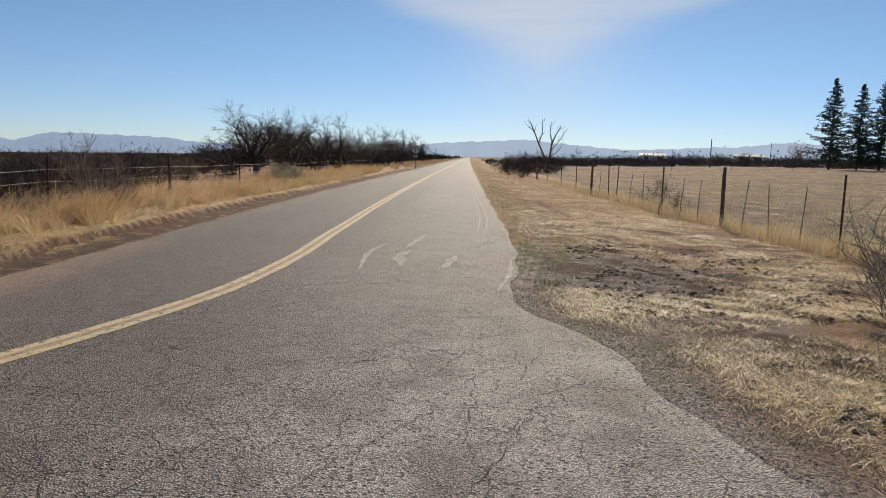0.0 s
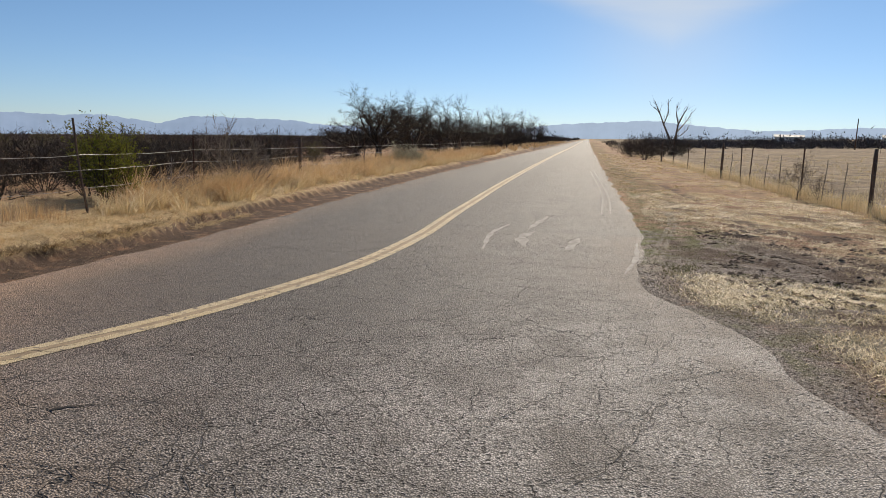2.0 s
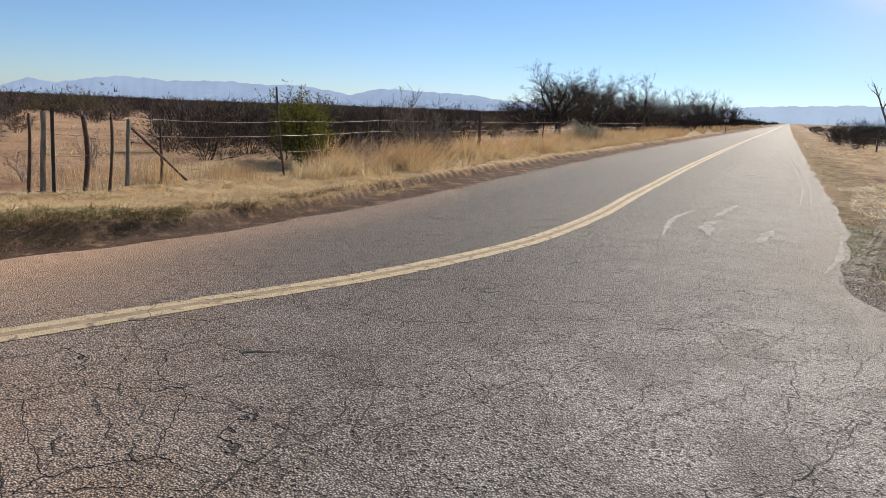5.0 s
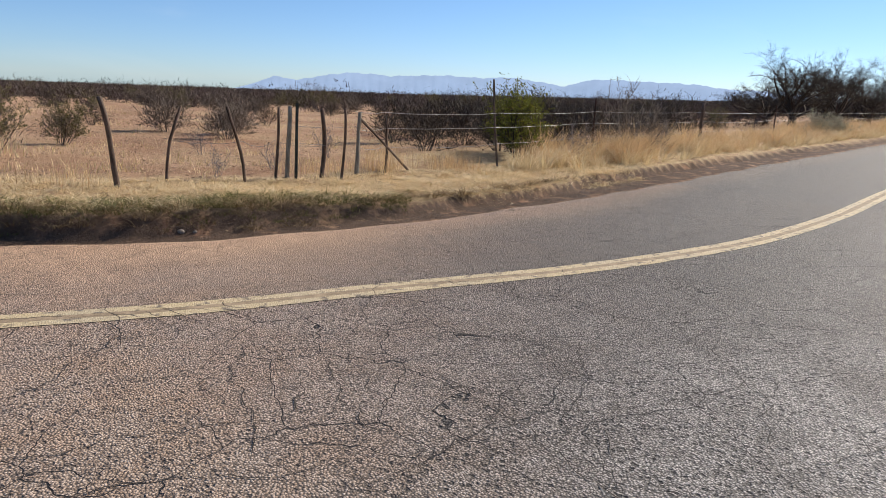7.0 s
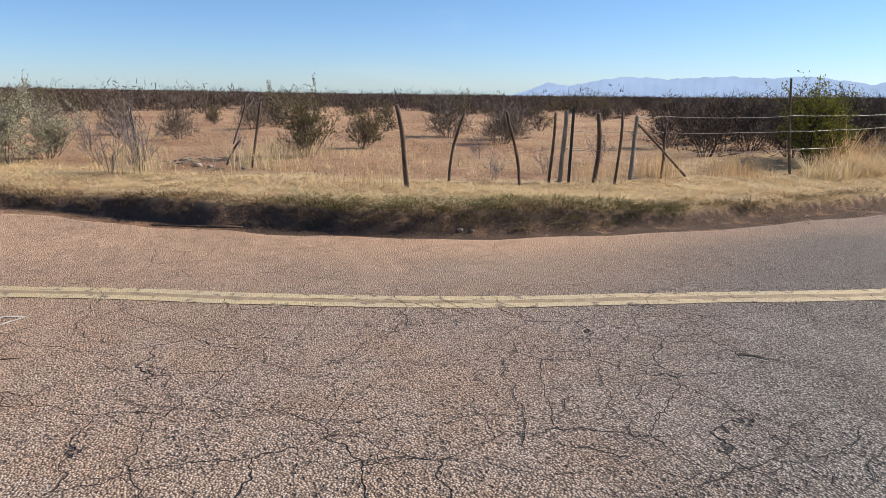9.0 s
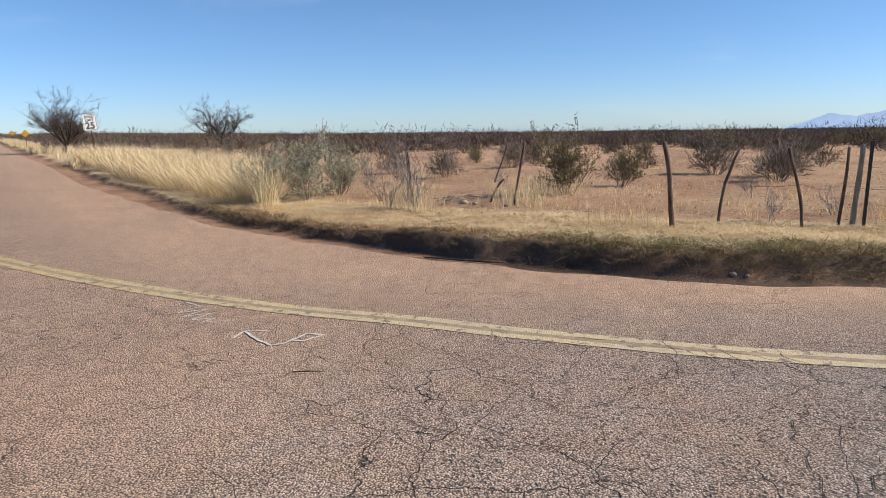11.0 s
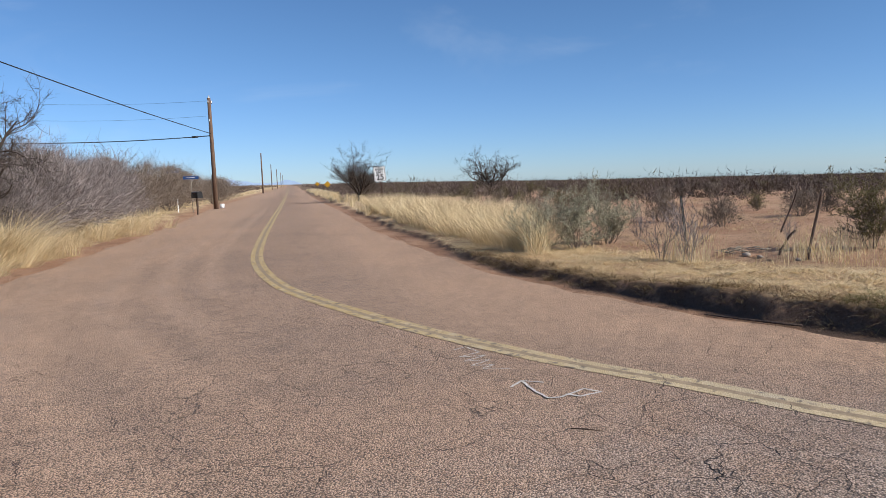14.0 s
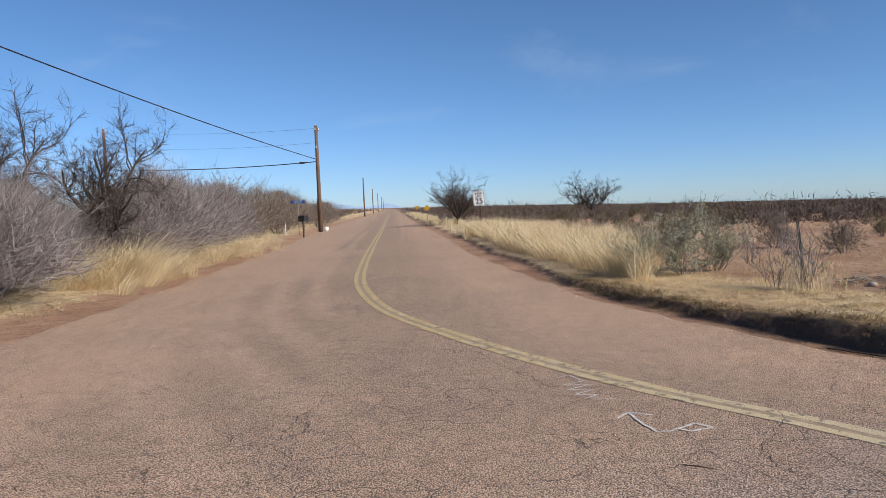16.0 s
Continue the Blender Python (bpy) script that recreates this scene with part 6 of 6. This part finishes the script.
def far_scrub(name, n, d0, d1, a0, a1, hmin, hmax, mat, label, seed, keep, twigs=46):
    """Far thickets: each bush a tuft of fine tapered twigs, all in one mesh."""
    r = np.random.RandomState(seed)
    d = np.sqrt(r.uniform(d0 * d0, d1 * d1, n * 3)) if d1 < 200 else d0 * (d1 / d0) ** r.uniform(0, 1, n * 3)
    a = np.radians(r.uniform(a0, a1, n * 3))
    bx, by = -np.sin(a) * d, np.cos(a) * d
    z, s, left, on, _, _ = ground_z(bx, by)
    ok = (~on) & keep(bx, by, s, left)
    bx, by, z, d = bx[ok][:n], by[ok][:n], z[ok][:n], d[ok][:n]
    n = len(bx)
    h = r.uniform(hmin, hmax, n) * np.where(r.uniform(0, 1, n) < 0.14, r.uniform(1.2, 1.5, n), 0.95)
    m = n * twigs
    k = np.repeat(np.arange(n), twigs)
    # twigs fill a few uneven lobes of each bush; each twig is short and points mostly outwards
    lobe = r.randint(0, 4, m)
    shift = r.uniform(-0.45, 0.45, (n, 4, 2))[k, lobe]
    grown = r.uniform(0.6, 1.0, (n, 4))[k, lobe]
    t = r.uniform(0, 2 * np.pi, m)
    lift = np.arcsin(r.uniform(0.02, 1.0, m))
    rad = r.uniform(0.03, 0.86, m) ** 0.75 * grown
    wide = r.uniform(0.5, 0.85, n)[k]
    o = np.stack([np.cos(t) * np.cos(lift), np.sin(t) * np.cos(lift), np.sin(lift)], 1)
    size = h[k][:, None] * np.stack([wide, wide, np.ones(m)], 1)
    root = np.stack([bx[k] + shift[:, 0] * h[k], by[k] + shift[:, 1] * h[k], z[k]], 1) + o * rad[:, None] * size * 0.9
    way = o * 0.7 + r.normal(0, 0.75, (m, 3)) + np.array([0, 0, 0.2])
    way /= np.sqrt((way ** 2).sum(1))[:, None]
    tip = root + way * (h[k] * r.uniform(0.08, 0.20, m))[:, None]
    w = 0.005 + np.where(d[k] < 150, 0.00016, 0.00028) * d[k]
    side = np.stack([by[k], -bx[k], np.zeros(m)], 1) / d[k][:, None] + r.normal(0, 0.7, (m, 3))
    v = np.stack([root - side * w[:, None], root + side * w[:, None], tip], 1)
    me = bpy.data.meshes.new(name)
    me.vertices.add(m * 3)
    me.vertices.foreach_set("co", v.astype(np.float32).ravel())
    me.loops.add(m * 3)
    me.loops.foreach_set("vertex_index", np.arange(m * 3, dtype=np.int32))
    me.polygons.add(m)
    me.polygons.foreach_set("loop_start", np.arange(m, dtype=np.int32) * 3)
    me.materials.append(mat)
    me.update(calc_edges=True)
    ob = new(name, me)
    tagged(ob, label, "scrub", kind="stuff")


inner_field = lambda x, y, s, left: left & (s > 7)
far_scrub("scrub", 600, 34, 140, 18, 112, 0.8, 1.7, SCRUB, "pale grey leafless scrub scattered over the plain", 60, inner_field, 340)
far_scrub("scrub", 1200, 40, 150, 18, 112, 0.9, 2.1, SCRUB, "leafless brown desert scrub covering the plain", 61, inner_field, 300)
far_scrub("scrub", 3600, 130, 1400, 9, 113, 1.2, 2.6, SCRUB, "leafless brown desert scrub reaching to the horizon", 62, inner_field, 90)
far_scrub("thicket", 420, 48, 190, 4, 21, 1.8, 3.6, THICKET, "dark leafless thicket behind the roadside fence", 63, lambda x, y, s, left: left & (s > 5), 240)
far_scrub("thicket", 300, 150, 900, 1.0, 9, 2.0, 4.0, THICKET, "dark leafless thicket far along the road", 64, lambda x, y, s, left: left & (s > 5), 120)
far_scrub("thicket", 150, 75, 420, -7, -0.6, 0.9, 2.0, THICKET, "dark brush along the far end of the pasture fence", 65, lambda x, y, s, left: (~left) & (s > 4) & (x > 2.5), 70)
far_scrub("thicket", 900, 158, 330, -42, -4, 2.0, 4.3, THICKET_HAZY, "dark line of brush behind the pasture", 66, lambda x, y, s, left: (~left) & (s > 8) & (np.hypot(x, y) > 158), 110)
far_scrub("thicket", 800, 52, 600, 118.4, 150, 2.0, 3.4, SCRUB, "bare brush beyond the second road", 67, lambda x, y, s, left: (~left) & (s > 4.5), 110)
far_scrub("thicket", 160, 60, 420, 100, 116.2, 1.2, 2.4, SCRUB, "bare brush along the second road", 68, lambda x, y, s, left: left & (s > 3.5) & (s < 18), 130)

# trees beside the first road
scatter("mesquite_tree", TREES, [(-13.2, 43.0, 1.35), (-12.4, 48.6, 1.25), (-15.5, 45.5, 1.15)], "leafless dark mesquite tree behind the roadside fence", "tree", "bare trees along the first road", 71, 0.72)
rnd = random.Random(72)
scatter("mesquite_tree", TREES_LOW, [(-12.0, 54, 1.1), (-11.4, 59, 1.1), (-13.5, 62, 1.2), (-11.2, 66, 1.05), (-10.8, 74, 1.05), (-13, 80, 1.2), (-11, 90, 1.1), (-12, 102, 1.2), (-12, 118, 1.3), (-13, 135, 1.3), (-12.5, 155, 1.4), (-13, 180, 1.4), (-15.5, 58, 1.1)],
        "leafless dark mesquite tree in the roadside thicket", "tree", "bare trees along the first road", 73, 1.2)


def forked_dead_tree():
    """A short bole that forks low into bent, tapering dead limbs with a few bare twigs."""
    rnd = random.Random(26)
    tk, cr = Tubes(9), Tubes(5)
    tk.add([(0, 0, -0.3), (0.02, 0, 0.4), (0, 0, 0.85)], [0.24, 0.19, 0.17], True)
    limbs = (([(0, 0, 0.7), (-0.2, 0.1, 1.3), (-0.7, 0.2, 2.4), (-1.1, 0.1, 3.3), (-1.5, 0.2, 4.2)], 0.12), ([(-0.7, 0.2, 2.4), (-0.45, -0.1, 3.3), (-0.55, -0.2, 4.4)], 0.055),
             ([(0, 0, 0.7), (0.25, -0.1, 1.4), (0.35, -0.2, 2.4), (0.7, -0.2, 3.2), (1.0, -0.3, 3.8)], 0.12), ([(0.35, -0.2, 2.4), (0.2, 0.1, 3.3), (0.32, 0.2, 4.2)], 0.05),
             ([(0.28, -0.1, 1.8), (0.8, 0.3, 2.3), (1.3, 0.5, 3.0), (1.45, 0.5, 3.3)], 0.06), ([(0.2, -0.1, 1.3), (0.6, -0.6, 1.6), (1.0, -0.9, 2.1)], 0.045), ([(-1.0, 0.15, 3.1), (-1.35, -0.2, 3.5), (-1.7, -0.3, 3.7)], 0.035))
    for pts, r in limbs:
        n = len(pts)
        cr.add(pts, [max(0.012, r * (1 - 0.85 * i / (n - 1))) for i in range(n)])
        for i in range(1, n):
            for k in range(3):
                d = Vector(pts[i]) - Vector(pts[i - 1])
                grow(cr, Vector(pts[i - 1]).lerp(Vector(pts[i]), rnd.random()), d.normalized() + Vector((rnd.uniform(-0.8, 0.8), rnd.uniform(-0.8, 0.8), rnd.uniform(0, 0.5))), rnd.uniform(0.4, 0.9), 0.016, 0, rnd, (3,), 0.1, 0.25, 0.5, 0.5, None, 3)
    return [("trunk", tk.mesh("trunk", TWIG_WHITE)), ("crown", cr.mesh("crown", TWIG_WHITE))]


plant("dead_tree", forked_dead_tree(), "tall dead tree with bleached bare limbs by the pasture", "tree", "", 9.3, 90.0, 6, 1.5)
scatter("roadside_shrub", DARK, [(4.3, 62, 1.6), (3.7, 70, 1.9), (5.5, 74, 1.9), (3.6, 82, 1.8), (7.2, 78, 1.9), (8.6, 84, 2.0), (10.2, 88, 2.1), (6.4, 88, 2.2)], "dark bare brush by the far pasture fence", "shrub", "brush by the pasture fence", 74)
scatter("fence_sapling", [THIN_TREE], [(6.1, 23.2, 0.62), (6.35, 22.1, 0.4)], "small bare sapling grown into the fence", "shrub", "saplings in the fence", 75)
scatter("grey_weed", [shrub(44, 1.0, 16, (5, 3), 0.8, TWIG_PALE, 0.007, LEAF_GREY, 0.014, 3)], [(4.75, 7.9, 1.15), (5.3, 8.5, 1.0), (5.0, 7.2, 0.8)], "grey twiggy weed at the verge's edge", "weed", "grey weeds", 76)

# bushes on the outer side of the second road
scatter("mesquite_bush", MESQUITE, [(-8.6, -13.4, 1.12), (-6.6, -14.2, 1.15), (-10.0, -14.9, 1.0), (-10.9, -16.2, 0.92), (-13.4, -17.3, 0.84), (-15.9, -17.4, 0.95), (-18.2, -18.6, 1.3), (-20.6, -20.0, 1.2), (-23.2, -21.4, 1.15), (-26.2, -23.0, 1.2)],
        "dense leafless grey mesquite bush on the verge", "bush", "mesquite bushes along the verge", 81)
scatter("mesquite_bush", MESQUITE_FAR, [(-29.5, -25.2, 1.2), (-33.0, -27.8, 1.2), (-36.6, -30.6, 1.1), (-42.5, -34.5, 1.15), (-16, -22, 1.2), (-21, -24.5, 1.2), (-27, -28, 1.2), (-33, -32.5, 1.2), (-40, -38, 1.2), (-43.0, -31.8, 1.3), (-47.2, -34.4, 1.35), (-36.2, -28.2, 1.25), (-60.0, -39.2, 1.1), (-69.5, -44.3, 1.15), (-51, -37.5, 1.35), (-57.5, -40.6, 1.3), (-64, -45, 1.1), (-72, -49, 1.1), (-82, -54, 1.2), (-95, -61, 1.2)],
        "leafless grey mesquite bush behind the verge", "bush", "mesquite bushes along the verge", 82)
LEFT_TREE = tree(27, 3.6, 9, (8, 8, 13), TWIG_DARK, 0.14, 0.30, 1.35, 0.54, 0.02, 0.33, (-0.25, 0.5))
plant("mesquite_tree", LEFT_TREE, "leafless dark mesquite tree standing above the bushes", "tree", "", -14.9, -17.8, 0, 1.15)
plant("mesquite_tree", LEFT_TREE, "leafless dark mesquite tree standing above the bushes", "tree", "", -12.0, -18.4, 15, 1.2)
scatter("mesquite_tree", TREES_LOW, [(-68.6, -14.0, 1.6), (-55.2, -22.4, 1.5), (-59, -23.6, 1.1), (-80, -32, 1.2), (-95, -39, 1.2)], "leafless mesquite tree beside the second road", "tree", "bare trees along the second road", 83)


# ---- pasture's far side: conifers, houses ----
def conifer(seed, h):
    rnd = random.Random(seed)
    tk = Tubes(8)
    tk.add([(0, 0, -0.3), (0, 0, h * 0.5), (0, 0, h)], [0.28, 0.17, 0.03], True)
    v, f = [], []
    layers = 34
    for i in range(layers):
        q = i / (layers - 1)
        z = h * (0.09 + 0.90 * q)
        reach = h * 0.33 * (1 - q) ** 0.8 + 0.15
        for k in range(8):
            a = rnd.uniform(0, 6.28)
            ln = reach * rnd.choice((0.45, 0.75, 1.0, 1.2)) * rnd.uniform(0.8, 1.1)
            rise = rnd.uniform(-0.30, 0.12)
            steps = max(3, int(ln / 0.32))
            for g in range(steps):
                u = (g + 0.6) / steps
                c = Vector((math.cos(a) * ln * u, math.sin(a) * ln * u, z + rise * ln * u + 0.12 * ln * u * u + rnd.uniform(-0.08, 0.08)))
                for e in range(4):
                    o = Vector((rnd.uniform(-1, 1) + math.cos(a) * 0.5, rnd.uniform(-1, 1) + math.sin(a) * 0.5, rnd.uniform(-0.7, 0.6))).normalized() * rnd.uniform(0.3, 0.6)
                    p = Vector((rnd.uniform(-1, 1), rnd.uniform(-1, 1), rnd.uniform(-1, 1))).normalized() * 0.13
                    j = len(v)
                    v += [tuple(c - p), tuple(c + p), tuple(c + o)]
                    f.append((j, j + 1, j + 2))
    return [("trunk", tk.mesh("trunk", BARK)), ("crown", mesh_from("crown", v, f, NEEDLES))]


CONE = [conifer(91, 16.5), conifer(92, 16.0)]
for i, (x, y, s) in enumerate(((66.0, 134.7, 1.02), (69.9, 132.6, 0.97), (73.0, 131.0, 1.0), (76.5, 129.8, 0.95), (80.5, 128.5, 1.0))):
    plant("conifer", CONE[i % 2], "tall dark conifer in a row beyond the pasture", "tree", "row of conifers", x, y, i * 70, s * 0.76, None, 1.3)
rt = shrub(93, 6.0, 14, (6, 4), 0.55, TWIG_DARK, 0.05, LEAF_OLIVE, 0.14, 5)
plant("round_tree", rt, "small rounded tree beyond the pasture", "tree", "", 81.6, 182.6, 0, 0.8)


def house(x, y, w, d, h, turn, label):
    s = thing("house", label, "house", "houses beyond the pasture", at=pose(x, y, gz(x, y), 0, 0, turn))
    bm = bmesh.new()
    box(bm, w, d, h, pose(0, 0, h / 2), 0.02)
    part("wall", from_bm("wall", bm, WHITE_WALL), s)
    bm = bmesh.new()
    rh, o = 0.7, 0.4
    pts = [(-w / 2 - o, -d / 2 - o, h), (w / 2 + o, -d / 2 - o, h), (w / 2 + o, d / 2 + o, h), (-w / 2 - o, d / 2 + o, h), (-w / 2 - o, 0, h + rh), (w / 2 + o, 0, h + rh)]
    vs = [bm.verts.new(p) for p in pts]
    for q in ((0, 1, 5, 4), (2, 3, 4, 5), (0, 4, 3), (1, 2, 5), (3, 2, 1, 0)):
        bm.faces.new([vs[k] for k in q])
    part("roof", from_bm("roof", bm, ROOF_PALE), s, "pale metal roof")
    n = max(2, int(w / 4))
    for k in range(n):
        part("window", box_mesh("window", 1.2, 0.06, 1.1, DARK_GLASS, pose(-w / 2 + (k + 0.5) * w / n, -d / 2 - 0.02, 1.6), 0.01), s, "dark window")
    part("door", box_mesh("door", 0.95, 0.07, 2.05, POST_WOOD, pose(w / 2 - 1.0, -d / 2 - 0.02, 1.03), 0.01), s)


house(60.4, 242.6, 8.0, 6, 2.5, -12, "low white house with a pale metal roof beyond the pasture")
house(88.8, 233.8, 8.5, 6, 2.4, -18, "small white house with a pale metal roof beyond the pasture")
pole(46.8, 142.5, 5.6, False, 0.11, "utility pole beyond the pasture")
pole(70.5, 172.0, 5.6, False, 0.08, "utility pole beyond the pasture")

# far fence across the pasture
rows = [(14 + 9 * k, 118 - 1.2 * k, 1.4, "T", 0, 0) for k in range(9)]
put_posts(rows, LABELS, "posts of the pasture's far fence")

# loose things
rr = random.Random(99)
for i, (x, y, s) in enumerate(((-6.82, 3.30, 0.035), (-6.76, 3.42, 0.022), (-12.55, 1.35, 0.07), (-12.2, 1.5, 0.05), (-11.7, 1.95, 0.05), (-9.2, -0.9, 0.045))):
    bm = bmesh.new()
    bmesh.ops.create_icosphere(bm, subdivisions=2, radius=s)
    for v in bm.verts:
        v.co *= 1 + 0.25 * noise.noise(v.co * (2.2 / s) * 0.5 + Vector((i * 7, 0, 0)))
        v.co.z *= 0.65
    ob = new("stone", from_bm("stone", bm, STONE, True))
    ob.matrix_basis = pose(x, y, gz(x, y) + s * 0.35, 0, 0, rr.uniform(0, 360))
    tagged(ob, "pale rough stone at the foot of the bank", "stone", "stones by the bank")
stick = Tubes(5)
stick.add([(-4.67, -0.80, 0.02), (-4.66, -0.70, 0.024), (-4.65, -0.60, 0.02)], [0.004, 0.005, 0.003], True)
tagged(new("stick", stick.mesh("stick", POST_WOOD)), "short dark stick lying on the asphalt", "stick")
br = Tubes(5)
pts = [(-8.52, 0.34), (-8.36, 0.56), (-8.2, 0.80), (-8.06, 1.02), (-7.94, 1.22)]
br.add([(x, y, max(gz(x, y), 0.0) + 0.014 + 0.003 * i) for i, (x, y) in enumerate(pts)], [0.006, 0.010, 0.013, 0.014, 0.012], True)
tagged(new("fallen_branch", br.mesh("fallen_branch", POST_WOOD)), "thin fallen branch lying beside the asphalt", "branch")


def lumps(name, x, y, size, mat, label, seed):
    """Small clods or pebbles: squashed eight-sided lumps in one mesh."""
    r = np.random.RandomState(seed)
    n = len(x)
    z, _, _, on, _, _ = ground_z(x, y)
    z = np.where(on, 0.0, z)
    dirs = np.array([(1, 0, 0), (0, 1, 0), (-1, 0, 0), (0, -1, 0), (0, 0, 0.42), (0, 0, -0.5)], float)
    a = r.uniform(0, 6.28, n)
    ca, sa = np.cos(a), np.sin(a)
    v = dirs[None] * (size[:, None] * r.uniform(0.6, 1.25, (n, 6)))[:, :, None]
    vx, vy = v[:, :, 0] * ca[:, None] - v[:, :, 1] * sa[:, None], v[:, :, 0] * sa[:, None] + v[:, :, 1] * ca[:, None]
    v = np.stack([vx + x[:, None], vy + y[:, None], v[:, :, 2] + (z + size * 0.2)[:, None]], -1)
    tri = np.array([(0, 1, 4), (1, 2, 4), (2, 3, 4), (3, 0, 4), (1, 0, 5), (2, 1, 5), (3, 2, 5), (0, 3, 5)])
    f = (np.arange(n)[:, None, None] * 6 + tri[None]).reshape(-1, 3)
    me = bpy.data.meshes.new(name)
    me.from_pydata(v.reshape(-1, 3).tolist(), [], f.tolist())
    me.materials.append(mat)
    ob = new(name, me)
    tagged(ob, label, "soil", kind="stuff")


CLOD = strands("soil_clods", (0.16, 0.09, 0.055), (0.42, 0.27, 0.175))
CLOD_DARK = strands("dark_clods", (0.07, 0.05, 0.038), (0.26, 0.19, 0.14))
PEBBLE = strands("verge_pebbles", (0.10, 0.085, 0.075), (0.46, 0.41, 0.36))
rr = np.random.RandomState(201)
d, az = 9.0 + 30 * rr.uniform(0, 1, 5000) ** 1.3, np.radians(rr.uniform(34, 106, 5000))
x, y = -np.sin(az) * d, np.cos(az) * d
_, s, left, on, _, _ = ground_z(x, y)
ok = left & (s > 2.2)
lumps("soil_clods", x[ok], y[ok], rr.uniform(0.006, 0.030, ok.sum()), CLOD, "loose red clods over the bare field", 1)
x, y, r = along(INNER, 1500, 0.12, 0.7, 202, -5, 14, -14, 0, 0, SGN_IN)
lumps("bank_clods", x, y, r.uniform(0.004, 0.014, len(x)), CLOD_DARK, "dark crumbled soil at the foot of the bank", 2)
x, y, r = along(OUTER, 1400, 1.0, 4.8, 206, 3.0, 14, -1, 8, 5, SGN_OUT)
lumps("verge_clods", x, y, r.uniform(0.02, 0.055, len(x)), CLOD_DARK, "dark turned-up clods of soil on the verge", 6)
x, y, r = along(OUTER, 9000, 0.0, 5.0, 203, 2.5, 16, -1, 8, 0, SGN_OUT)
lumps("verge_clods", x, y, r.uniform(0.004, 0.016, len(x)), CLOD_DARK, "crumbled dark soil on the verge", 3)
x, y, r = along(OUTER, 9000, -1.0, 0.9, 205, 1.5, 9, -1, 8, 0, SGN_OUT)
lumps("edge_gravel", x, y, r.uniform(0.003, 0.011, len(x)), PEBBLE, "loose grey gravel along the ragged asphalt edge", 5)
x, y, r = along(OUTER, 2500, -0.9, 1.4, 204, -22, 8, -26, 8, 0, SGN_OUT)
lumps("pebbles", x, y, r.uniform(0.004, 0.014, len(x)), PEBBLE, "small pale pebbles along the asphalt edge", 4)

pile = Tubes(5)
rnd = random.Random(210)
for i in range(14):
    a = rnd.uniform(0, 6.28)
    cx, cy = rnd.gauss(0, 0.2), rnd.gauss(0, 0.12)
    ln = rnd.uniform(0.2, 0.5)
    z0, z1 = rnd.uniform(0.02, 0.2), rnd.uniform(0.02, 0.2)
    pile.add([(cx - math.cos(a) * ln / 2, cy - math.sin(a) * ln / 2, z0), (cx + rnd.uniform(-0.04, 0.04), cy, (z0 + z1) / 2 + 0.03), (cx + math.cos(a) * ln / 2, cy + math.sin(a) * ln / 2, z1)], [rnd.uniform(0.008, 0.02), 0.014, 0.006], True)
ob = new("brush_pile", pile.mesh("brush_pile", POST_GREY))
ob.matrix_basis = pose(-12.9, 1.25, gz(-12.9, 1.25) - 0.01, 0, 0, 70) @ Matrix.Diagonal((0.85, 0.85, 0.55, 1))
tagged(ob, "low heap of dark broken branches in the dry grass", "brush pile")
